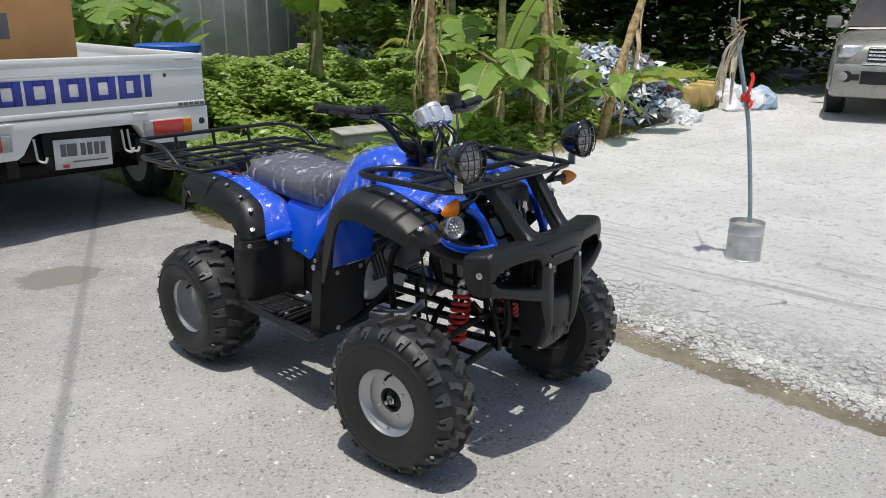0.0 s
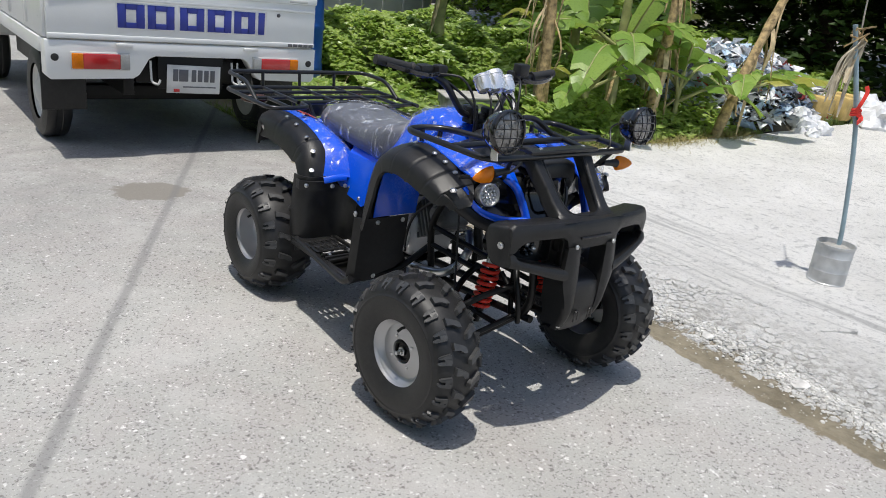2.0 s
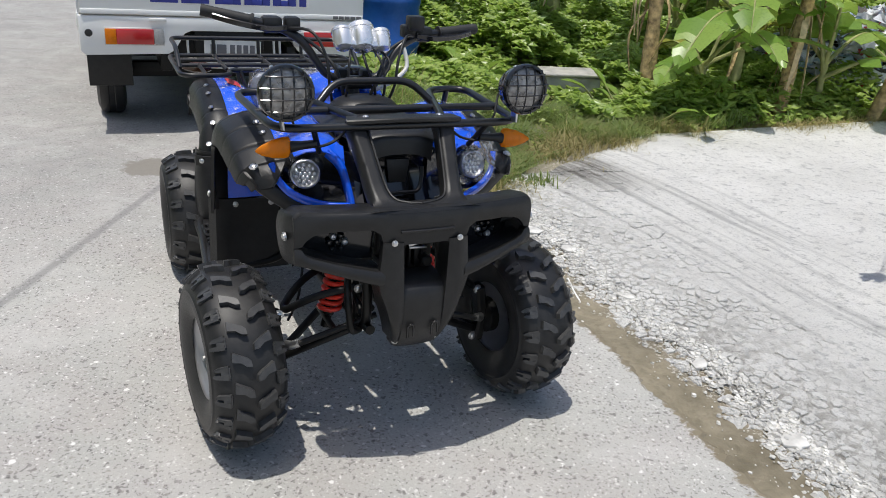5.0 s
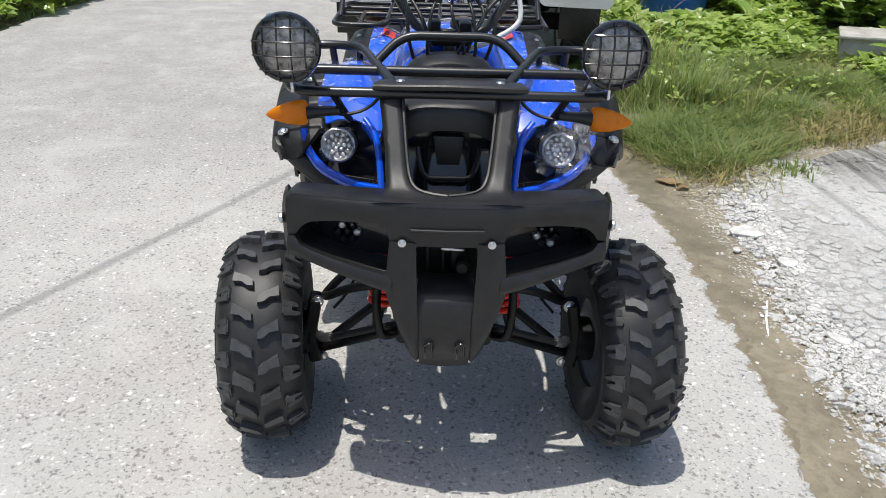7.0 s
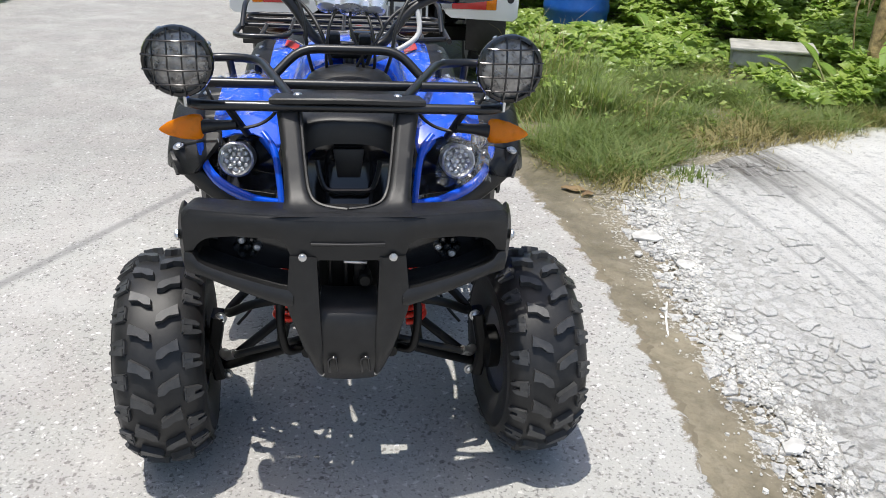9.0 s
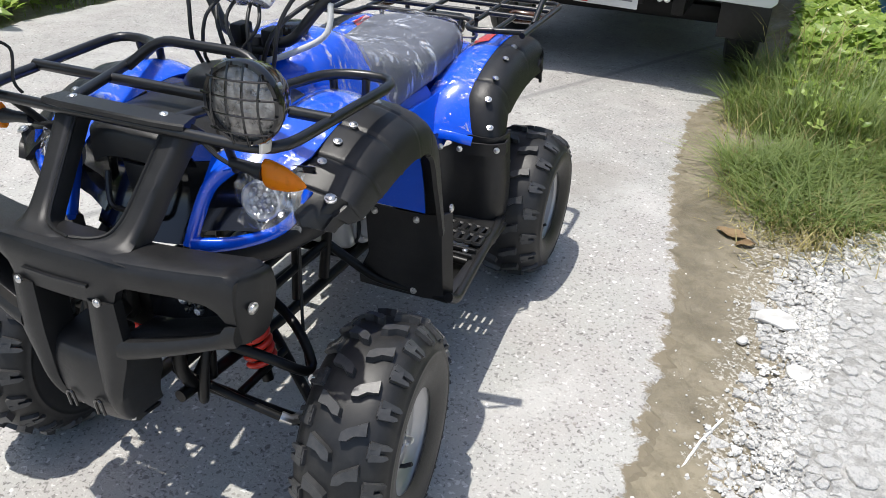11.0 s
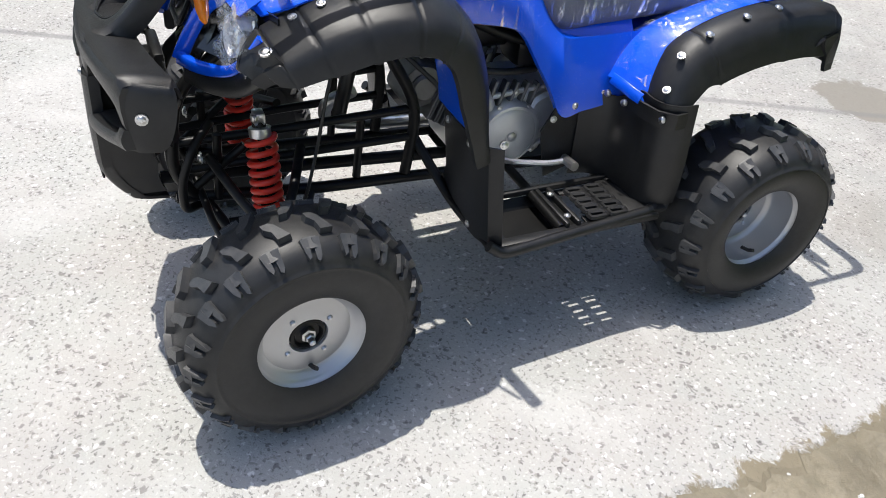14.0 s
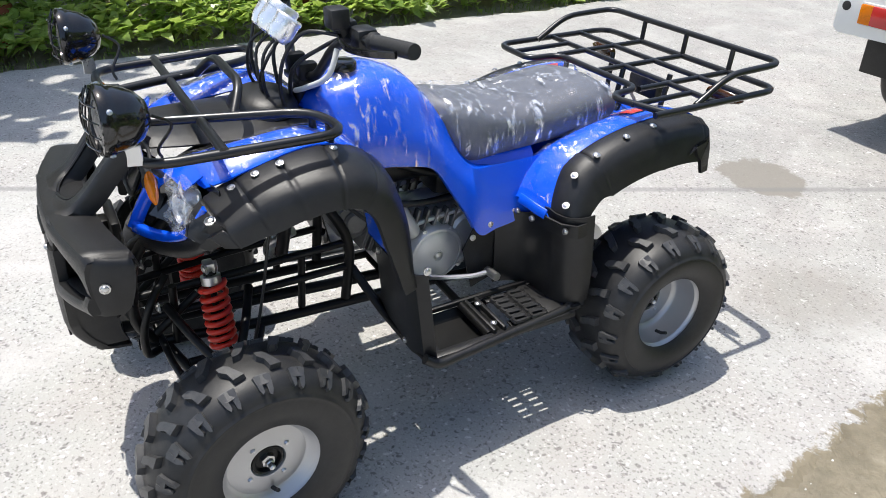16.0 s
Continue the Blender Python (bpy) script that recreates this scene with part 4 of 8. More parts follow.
for s in (1, -1):
    # black flares over the wheels
    bm = bmesh.new()
    sec = [(0.250, 0.012), (0.260, 0.0), (0.266, -0.001), (0.300, 0.003), (0.338, 0.013), (0.362, 0.026), (0.372, 0.036), (0.379, 0.052), (0.385, 0.084), (0.377, 0.088)]
    plate(bm, arch_rows(FRONT_ARCH, sec, s, 200, (0.20, 0.29, 0.38, 0.48, 0.60), lambda u: 0.08 + 0.12 * (1 - u / 0.22) if u < 0.22 else 0.08 * max(0.0, 1 - (u - 0.22) / 0.25), lambda u: 0.292 - 0.19 * u if u < 0.2 else 0.0, 3.2, 1.12), 0.004)
    fl = part("front_wheel_flare", bm, BLACK_PLASTIC, quad, "matt black plastic wheel-arch flare", 50)
    for y, z, x in ((-0.552, 0.727, 0.331), (-0.497, 0.761, 0.285), (-0.452, 0.781, 0.29), (-0.405, 0.795, 0.295), (-0.295, 0.800, 0.285), (-0.232, 0.762, 0.268)):
        bolt(fl, (s * x, y, z - 0.004), (s * 0.25, 0.1 if y > -0.3 else -0.25, 1), 0.006 if y > -0.54 else 0.008)
    bolt(fl, (s * 0.381, -0.142, 0.525), (s, 0, 0.1), 0.007)
    bm = bmesh.new()
    sec = [(0.232, 0.010), (0.246, 0.0), (0.285, -0.003), (0.315, 0.010), (0.332, 0.038), (0.338, 0.098), (0.330, 0.102)]
    plate(bm, arch_rows(REAR_ARCH, sec, s, 150, (0.30, 0.52, 0.72), lambda u: -0.12 * max(0, 1 - u / 0.25)), 0.004)
    fl = part("rear_wheel_flare", bm, BLACK_PLASTIC, quad, "matt black plastic wheel-arch flare", 50)
    for y, z, x in ((0.252, 0.560, 0.325), (0.285, 0.622, 0.305), (0.350, 0.659, 0.300), (0.440, 0.687, 0.295), (0.525, 0.697, 0.29), (0.595, 0.695, 0.285)):
        bolt(fl, (s * x, y, z), (s * 0.3, -0.6 if y < 0.33 else 0.0, 1), 0.0065)
    # joint collar between flare and splash guard
    bm = bmesh.new()
    plate(bm, [[(s * x, y + (0.0 if k else -0.002), z) for x, y in ((0.255, 0.222), (0.29, 0.224), (0.34, 0.234), (0.368, 0.262), (0.365, 0.292))] for k, z in enumerate((0.522, 0.515, 0.492, 0.488))], 0.004)
    part("flare_collar", bm, BLACK_PLASTIC, fl)
    for x, y in ((0.352, 0.240), (0.262, 0.208), (0.212, 0.200)):
        bolt(fl, (s * x, y - 0.004, 0.508), (s * 0.4, -1, 0.1), 0.006)


# blue bodywork ---------------------------------------------------------------
def body_section(y, top, w_top, w_mid, w_low, z_mid, z_low):
    half = [(0.0, top), (w_top * 0.55, top - 0.006), (w_top * 0.9, top - 0.022), (w_top * 1.04, top - 0.05), (w_mid, z_mid), ((w_mid + w_low) / 2 + 0.004, (z_mid + z_low) / 2), (w_low, z_low), (w_low - 0.012, z_low - 0.004)]
    return [Vector((-x, y, z)) for x, z in half[::-1]] + [Vector((x, y, z)) for x, z in half[1:]]


def centre_rows(grow=0.0, n=56):
    R = [body_section(-0.275, 0.785 + grow, 0.085 + grow, 0.11 + grow, 0.12 + grow, 0.72, 0.70),
         body_section(-0.235, 0.832 + grow, 0.098 + grow, 0.125 + grow, 0.13 + grow, 0.74, 0.68),
         body_section(-0.17, 0.858 + grow, 0.108 + grow, 0.138 + grow, 0.150 + grow, 0.75, 0.672),
         body_section(-0.10, 0.862 + grow, 0.112 + grow, 0.146 + grow, 0.158 + grow, 0.745, 0.665),
         body_section(-0.03, 0.838 + grow, 0.108 + grow, 0.150 + grow, 0.164 + grow, 0.725, 0.652),
         body_section(0.0, 0.812 + grow, 0.104 + grow, 0.150 + grow, 0.167 + grow, 0.70, 0.632),
         body_section(0.03, 0.780 + grow, 0.100 + grow, 0.151 + grow, 0.175 + grow, 0.672, 0.582),
         body_section(0.065, 0.725 + grow, 0.104 + grow, 0.152 + grow, 0.184 + grow, 0.642, 0.523),
         body_section(0.104, 0.672 + grow, 0.112 + grow, 0.154 + grow, 0.191 + grow, 0.617, 0.454),
         body_section(0.15, 0.658 + grow, 0.120 + grow, 0.157 + grow, 0.195 + grow, 0.615, 0.463),
         body_section(0.216, 0.655 + grow, 0.132 + grow, 0.164 + grow, 0.200 + grow, 0.620, 0.478),
         body_section(0.28, 0.658 + grow, 0.146 + grow, 0.174 + grow, 0.204 + grow, 0.626, 0.510)]
    return smooth_rows(R, n)


bm = bmesh.new()
plate(bm, centre_rows(), 0.003)
part("tank_cover", bm, BLUE, quad, "glossy blue plastic tank and side cover", 60)


def crumple(P, amount, scale, seed):
    out = []
    for row in P:
        r2 = []
        for p in row:
            v = Vector(p)
            d = noise.noise(v * scale + Vector((seed, 0, 0))) * amount + abs(noise.noise(v * scale * 2.3 + Vector((0, seed, 0)))) * amount * 1.2
            r2.append(v + Vector((0.3 * d * (1 if v.x > 0 else -1), 0, d)))
        out.append(r2)
    return out


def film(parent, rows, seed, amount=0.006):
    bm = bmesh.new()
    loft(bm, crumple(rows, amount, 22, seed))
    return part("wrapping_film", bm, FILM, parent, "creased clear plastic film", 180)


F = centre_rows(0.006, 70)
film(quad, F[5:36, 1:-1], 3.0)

for s in (1, -1):
    # front mudguard, from the nose to the leg shield
    def guard_rows(lift=0.0, n=36, w=9):
        A = catmull(np.array([(-0.540, 0.748), (-0.500, 0.764), (-0.45, 0.779), (-0.34, 0.802), (-0.255, 0.786), (-0.194, 0.728)], float), n)
        inner = catmull(np.array([(-0.578, 0.765), (-0.52, 0.777), (-0.43, 0.787), (-0.34, 0.793), (-0.27, 0.78), (-0.205, 0.738)], float), n)
        rows = []
        for i in range(n):
            u = i / (n - 1)
            xi, xo = 0.125 + 0.02 * math.sin(u * 3), 0.268 - 0.022 * max(0.0, 1 - 5 * u)
            row = []
            for k in range(w):
                v = k / (w - 1)
                hump = 0.020 * math.sin(math.pi * min(1.0, v * 1.15)) * math.sin(math.pi * (0.15 + 0.8 * u))
                y, z = inner[i] * (1 - v) + A[i] * v
                row.append((s * (xi + (xo - xi) * v), y, z + hump + lift))
            rows.append(row)
        return rows
    bm = bmesh.new()
    plate(bm, guard_rows(), 0.003)
    mg = part("front_mudguard", bm, BLUE, quad, "glossy blue plastic mudguard", 60)
    film(mg, np.array(guard_rows(0.004, 48, 14)), 5.0 + s, 0.005)
    # blue panel behind the front wheel and the leg shield under it
    bm = bmesh.new()
    rows = [[(s * x, y, z) for x in (0.165, 0.21, 0.25, 0.30, 0.335)] for y, z in ((-0.232, 0.745), (-0.216, 0.68), (-0.197, 0.62), (-0.184, 0.56), (-0.180, 0.520))]
    plate(bm, rows, 0.003)
    part("inner_panel", bm, BLUE, quad, "blue plastic panel behind the front wheel")
    bm = bmesh.new()
    rows = [[(s * (x - (0.03 if z < 0.33 and x < 0.3 else 0)), y + (0.50 - z) * 0.10, z) for x, y in ((0.19, -0.176), (0.26, -0.178), (0.33, -0.176), (0.368, -0.164), (0.384, -0.140))] for z in (0.515, 0.45, 0.38, 0.32, 0.285)]
    plate(bm, rows, 0.004)
    sh = part("leg_shield", bm, BLACK_PLASTIC, quad, "black plastic splash guard behind the front wheel")
    for x, z in ((0.215, 0.50), (0.315, 0.50), (0.30, 0.30)):
        bolt(sh, (s * x, -0.180 if z > 0.4 else -0.158, z), (0, -1, 0.1), 0.006)
    # splash guard in front of the rear wheel
    bm = bmesh.new()
    rows = [[(s * (x + dx), y, min(z, 0.500) if x < 0.24 else z) for x, y in ((0.185, 0.15), (0.197, 0.195), (0.225, 0.225), (0.27, 0.236), (0.315, 0.238), (0.348, 0.252), (0.364, 0.282), (0.366, 0.315))] for z, dx in ((0.535, -0.005), (0.46, 0.0), (0.40, 0.004), (0.34, 0.004), (0.30, 0.0))]
    plate(bm, smooth_rows([catmull(np.array(r, float), 24) for r in rows], 14), 0.004)
    part("rear_splash_guard", bm, BLACK_PLASTIC, quad, "black plastic splash guard before the rear wheel", 70)
    bm = bmesh.new()
    rows = [[(s * 0.186, y, z) for y, z in ((0.06, 0.42), (0.09, 0.475), (0.13, 0.485), (0.18, 0.50), (0.22, 0.51))], [(s * 0.182, y, z) for y, z in ((0.075, 0.36), (0.10, 0.40), (0.14, 0.41), (0.18, 0.42), (0.22, 0.42))],
            [(s * 0.18, y, z) for y, z in ((0.09, 0.30), (0.12, 0.31), (0.15, 0.32), (0.19, 0.32), (0.23, 0.32))]]
    plate(bm, rows, 0.004)
    hp = part("heel_plate", bm, BLACK_PLASTIC, quad, "black plastic heel plate")
    for y, z in ((0.085, 0.45), (0.135, 0.475), (0.20, 0.50)):
        bolt(hp, (s * 0.190, y, z), (s, 0, 0.1), 0.006)

    # rear mudguard
    def rear_rows(lift=0.0, n=34, w=9):
        A = catmull(np.array(REAR_ARCH[:-1], float), n)
        inner = catmull(np.array([(0.205, 0.535), (0.225, 0.565), (0.27, 0.602), (0.345, 0.632), (0.445, 0.658), (0.55, 0.669), (0.62, 0.664), (0.65, 0.645)], float), n)
        rows = []
        for i in range(n):
            row = []
            for k in range(w):
                v = k / (w - 1)
                y, z = inner[i] * (1 - v) + A[i] * v
                row.append((s * (0.135 + (0.250 - 0.135) * v + (0.05 * (1 - i / 8) if i < 8 else 0)), y, z + 0.016 * math.sin(math.pi * v) + lift))
            rows.append(row)
        return rows
    bm = bmesh.new()
    plate(bm, rear_rows(), 0.003)
    rg = part("rear_mudguard", bm, BLUE, quad, "glossy blue plastic rear mudguard", 60)
    film(rg, np.array(rear_rows(0.004, 46, 14))[3:34], 9.0 + s, 0.006)
    bm = bmesh.new()
    ribbon(bm, curve_pts([(s * 0.202, 0.208, 0.537), (s * 0.235, 0.211, 0.536), (s * 0.262, 0.216, 0.531), (s * 0.286, 0.226, 0.525)], 12), 0.012, 0.003, (0, 0.4, 1))
    part("guard_lip", bm, BLUE, rg, "", 60)
    # coloured sticker on the mudguard
    bm = bmesh.new()
    rr = np.array(rear_rows(0.0035, 34, 17))
    loft(bm, rr[20:25, 5:12])
    part("sticker", bm, RED_DECAL, rg, "small red and white sticker")
    bm = bmesh.new()
    loft(bm, rr[26:29, 4:12])
    part("sticker", bm, WHITE_DECAL, rg)

# tail panel between the rear mudguards
bm = bmesh.new()
plate(bm, [[(x, y, z - 0.02 * abs(x) / 0.14) for x in (-0.145, -0.07, 0, 0.07, 0.145)] for y, z in ((0.30, 0.60), (0.45, 0.665), (0.58, 0.685), (0.655, 0.668), (0.68, 0.61), (0.685, 0.55))], 0.004)
part("tail_cover", bm, BLUE, quad, "blue plastic tail cover")


# seat
def seat_rows(grow=0.0, n=40):
    def sec(y, top, w, low):
        return [Vector((x, y, z)) for x, z in ((-w * 0.9, low - grow), (-w - grow, low + 0.02), (-w * 0.98 - grow, top - 0.035), (-w * 0.80, top - 0.008 + grow), (-w * 0.4, top + grow), (0, top + 0.003 + grow), (w * 0.4, top + grow), (w * 0.80, top - 0.008 + grow), (w * 0.98 + grow, top - 0.035), (w + grow, low + 0.02), (w * 0.9, low - grow))]
    R = [sec(0.030, 0.756, 0.074, 0.712), sec(0.06, 0.768, 0.096, 0.676), sec(0.108, 0.757, 0.126, 0.622), sec(0.20, 0.738, 0.138, 0.628), sec(0.30, 0.736, 0.148, 0.637), sec(0.40, 0.745, 0.151, 0.645),
         sec(0.48, 0.752, 0.146, 0.652), sec(0.535, 0.742, 0.134, 0.665), sec(0.558, 0.715, 0.115, 0.672)]
    return smooth_rows(R, n)


bm = bmesh.new()
loft(bm, seat_rows(), False, False)
R0 = seat_rows()
loft(bm, [R0[0], [Vector((0, 0.03, 0.72))] * 11])
loft(bm, [R0[-1], [Vector((0, 0.565, 0.69))] * 11])
bmesh.ops.remove_doubles(bm, verts=bm.verts, dist=0.0005)
seat = part("seat", bm, SEAT_VINYL, quad, "dark grey padded vinyl seat", 60)
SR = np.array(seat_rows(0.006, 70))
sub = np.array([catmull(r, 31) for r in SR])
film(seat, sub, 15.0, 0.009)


# nose, hood and lamps -----------------------------------------------------------
bm = bmesh.new()
rows = []
for y, z, w in ((-0.628, 0.757, 0.080), (-0.626, 0.780, 0.082), (-0.620, 0.800, 0.086), (-0.598, 0.808, 0.104), (-0.54, 0.808, 0.124), (-0.46, 0.806, 0.134), (-0.37, 0.804, 0.136), (-0.27, 0.792, 0.12)):
    rows.append([(x * w, y, z - 0.020 * abs(x) ** 3) for x in np.linspace(-1, 1, 13)])
plate(bm, smooth_rows(rows, 36), 0.004)
hood = part("hood", bm, BLACK_PLASTIC, quad, "matt black plastic hood")
bm = bmesh.new()
rows = []
for k in range(7):
    a = k / 6 * math.pi / 2
    rows.append([(0.098 * math.cos(b) * math.cos(a) ** 0.7, -0.345 + 0.075 * math.sin(b) * math.cos(a) ** 0.7, 0.795 + 0.045 * math.sin(a)) for b in [2 * math.pi * q / 24 for q in range(24)]])
loft(bm, rows, True, False)
part("hood_lid", bm, BLACK_PLASTIC, hood, "domed black plastic lid", 60)
# recessed nose panel behind the grille guard
bm = bmesh.new()
rows = [[(x, y + 0.02 * (abs(x) / 0.1) ** 2, z) for x in np.linspace(-0.10, 0.10, 11)] for y, z in ((-0.616, 0.762), (-0.612, 0.752), (-0.602, 0.735), (-0.600, 0.70), (-0.62, 0.66), (-0.65, 0.62))]
plate(bm, rows, 0.004)
np_ = part("nose_panel", bm, GLOSS_BLACK, quad, "glossy black nose panel")
bm = bmesh.new()
tube(bm, fillet([(-0.060, -0.622, 0.722), (-0.055, -0.634, 0.695), (-0.044, -0.646, 0.668), (0.044, -0.646, 0.668), (0.055, -0.634, 0.695), (0.060, -0.622, 0.722)], 0.03), 0.005, 8)
part("grille_trim", bm, BLACK_TUBE, np_, "black U-shaped grille trim")
bm = bmesh.new()
ngon_prism(bm, [(-0.022, -0.028), (0.022, -0.028), (0.030, 0.03), (-0.030, 0.03)], 0.006, Matrix.Translation((0, -0.610, 0.712)) @ pose(0, 0, 0, 90, 0, 0), 0.002)
part("badge_plate", bm, BLACK_PLASTIC, np_, "dark blank badge plate")
for s in (1, -1):
    # dark lamp pocket
    bm = bmesh.new()
    rows = [[(s * x, y, z) for x, y in ((0.085, -0.595), (0.15, -0.560), (0.22, -0.535), (0.285, -0.52))] for z in (0.755, 0.71, 0.67, 0.640)]
    rows[-1] = [(p[0], p[1] - 0.03, p[2]) for p in rows[-1]]
    plate(bm, rows, 0.003)
    part("lamp_pocket", bm, GLOSS_BLACK, quad, "glossy black lamp pocket")
    # blue brow and lower rim round the lamp
    bm = bmesh.new()
    outer = [(0.290, -0.550, 0.728), (0.278, -0.572, 0.692), (0.250, -0.592, 0.663), (0.205, -0.616, 0.646), (0.165, -0.640, 0.641), (0.127, -0.660, 0.643)]
    ribbon(bm, curve_pts([(s * x, y, z) for x, y, z in outer], 20), 0.011, 0.007, (0, 0, 1), [0.6 + 0.6 * q / 19 for q in range(20)])
    ribbon(bm, curve_pts([(s * 0.127, -0.660, 0.640), (s * 0.131, -0.640, 0.680), (s * 0.141, -0.610, 0.730), (s * 0.165, -0.582, 0.757)], 14), 0.006, 0.013, (s * 1, 0, 0.3))
    part("lamp_rim", bm, BLUE, quad, "glossy blue plastic lamp surround", 50)
    bm = bmesh.new()
    ribbon(bm, curve_pts([(s * x, y + 0.012, z - 0.028) for x, y, z in [(0.336, -0.545, 0.745), (0.318, -0.566, 0.712)] + outer[2:]], 22), 0.019, 0.010)
    part("chin_lip", bm, BLACK_PLASTIC, quad, "matt black lip under the lamp", 50)
    bm = bmesh.new()
    plate(bm, [[(s * x, y, z + 0.012 * math.sin(3.1 * k / 4)) for k, (x, y, z) in enumerate([(0.132, -0.615, 0.735), (0.155, -0.600, 0.747), (0.18, -0.592, 0.752), (0.215, -0.584, 0.753), (0.242, -0.572, 0.748)])],
               [(s * x, y, z) for x, y, z in [(0.125, -0.575, 0.768), (0.155, -0.560, 0.780), (0.185, -0.550, 0.786), (0.215, -0.545, 0.786), (0.246, -0.537, 0.772)]]], 0.004)
    part("lamp_brow", bm, BLUE, quad, "glossy blue plastic brow", 50)
    # headlamp
    bm = bmesh.new()
    m = Matrix.Translation((s * 0.217, -0.578, 0.707)) @ pose(0, 0, 0, 80, 0, s * 8)
    m = m @ Matrix.Diagonal((0.87, 0.87, 1, 1))
    spin(bm, [(0.036, -0.03), (0.040, 0.0), (0.040, 0.006), (0.036, 0.008), (0.034, 0.002), (0.02, -0.012), (0.004, -0.02)], m, 28)
    hl = part("headlamp", bm, REFLECTOR, quad, "round clear headlamp with many small reflectors")
    for ring, (cnt, rr) in enumerate(((1, 0.0), (6, 0.012), (11, 0.024))):
        for q in range(cnt):
            a = 2 * math.pi * q / cnt
            bm = bmesh.new()
            spin(bm, [(0.0055, -0.004), (0.0052, 0.001), (0.003, 0.003)], m @ pose(rr * math.cos(a), rr * math.sin(a), -0.001), 8)
            part("lamp_element", bm, REFLECTOR, hl)
    bm = bmesh.new()
    big = 0.066 if s > 0 else 0.040
    loft(bm, crumple([[m @ Vector((big * u + 0.014 * (s > 0), big * v + 0.012 * (s > 0), 0.020 + 0.014 * math.sin(6 * u + s) * math.cos(5 * v) - 0.02 * u * u)) for u in np.linspace(-1, 1, 18)] for v in np.linspace(-1, 1, 18)], 0.016, 34, 20 + s))
    part("wrapping_film", bm, THICK_FILM if s > 0 else FILM, hl, "crumpled clear film", 180)
    # indicator
    bm = bmesh.new()
    rows = []
    for u, r in ((0.0, 0.015), (0.02, 0.019), (0.06, 0.0225), (0.2, 0.0235), (0.5, 0.020), (0.8, 0.012), (0.95, 0.005), (1.0, 0.001)):
        c = Vector((s * (0.264 + 0.078 * u), -0.630 - 0.006 * u, 0.788 - 0.005 * u))
        rows.append([c + Vector((0, 0.45 * r * math.cos(a), 1.05 * r * math.sin(a))) for a in [2 * math.pi * q / 16 for q in range(16)]])
    loft(bm, rows, True, True)
    ind = part("indicator", bm, AMBER, quad, "amber pointed turn indicator", 60)
    bm = bmesh.new()
    tube(bm, [(s * 0.205, -0.628, 0.792), (s * 0.24, -0.630, 0.790), (s * 0.266, -0.631, 0.788)], 0.012, 12, radii=[0.009, 0.010, 0.014])
    part("stalk", bm, BLACK_PLASTIC, ind, "black rubber stalk")
    bm = bmesh.new()
    tube(bm, curve_pts([(s * 0.22, -0.630, 0.79), (s * 0.20, -0.62, 0.782), (s * 0.165, -0.612, 0.788), (s * 0.14, -0.61, 0.805), (s * 0.13, -0.62, 0.825)], 16), 0.0035, 6)
    part("wire", bm, WIRE_BLACK, ind)
    # spot lamp with its stone guard, on the rack's corner
    ax = Vector((s * 0.04 + 0.03, -1.0, 0.06)).normalized()
    c = Vector((s * 0.285, -0.684, 0.919))
    m = Matrix.Translation(c) @ ax.to_track_quat("Z", "Y").to_matrix().to_4x4()
    bm = bmesh.new()
    spin(bm, [(0.010, -0.072), (0.026, -0.067), (0.040, -0.054), (0.050, -0.036), (0.055, -0.016), (0.0565, -0.009), (0.059, -0.006), (0.0605, 0.006), (0.058, 0.012), (0.053, 0.013), (0.052, 0.004)], m, 36)
    sp = part("spot_lamp", bm, GLOSS_BLACK, quad, "round black spot lamp behind a wire stone guard")
    bm = bmesh.new()
    spin(bm, [(0.053, 0.004), (0.045, 0.008), (0.03, 0.012), (0.012, 0.0145), (0.002, 0.015)], m, 32)
    part("lens", bm, SPOT_LENS, sp, "ribbed clear lens")
    for k in range(4):
        o = (k - 1.5) * 0.024
        h = math.sqrt(0.058 ** 2 - o * o)
        for vert in (0, 1):
            bm = bmesh.new()
            pts = [m @ (Vector((o, h * q, 0.016 + 0.012 * (1 - q * q))) if vert else Vector((h * q, o, 0.017 + 0.012 * (1 - q * q)))) for q in np.linspace(-1, 1, 9)]
            tube(bm, pts, 0.0017, 6)
            part("guard_wire", bm, GLOSS_BLACK, sp)
    for q in range(4):
        a = q * math.pi / 2 + 0.5
        bolt(sp, m @ Vector((0.0605 * math.cos(a), 0.0605 * math.sin(a), -0.002)), m.to_3x3() @ Vector((math.cos(a), math.sin(a), 0)), 0.0035)
    bm = bmesh.new()
    ribbon(bm, [c + Vector((0, 0.035, -0.054)), Vector((s * 0.286, -0.648, 0.848)), Vector((s * 0.285, -0.650, 0.832))], 0.013, 0.003, (0, 1, 0))
    part("bracket", bm, STEEL, sp, "small steel bracket")
    bm = bmesh.new()
    tube(bm, curve_pts([c + Vector((0, 0.075, -0.005)), c + Vector((-s * 0.01, 0.105, -0.03)), c + Vector((-s * 0.03, 0.08, -0.075)), (s * 0.245, -0.60, 0.822)], 14), 0.003, 6)
    part("wire", bm, WIRE_BLACK, sp)

# front bumper -------------------------------------------------------------------
def bumper_y(x, z):
    """The bowed front face: flat across the middle, swept back to the ends, tucked under below."""
    a = min(abs(x) / 0.30, 1.0)
    y = -0.815 + 0.052 * a ** 2.0
    y += -0.006 * min(1.0, (0.62 - z) / 0.1) if z < 0.62 else 0.0
    return y + (0.055 * ((0.44 - z) / 0.115) ** 2 if z < 0.44 else 0.0)


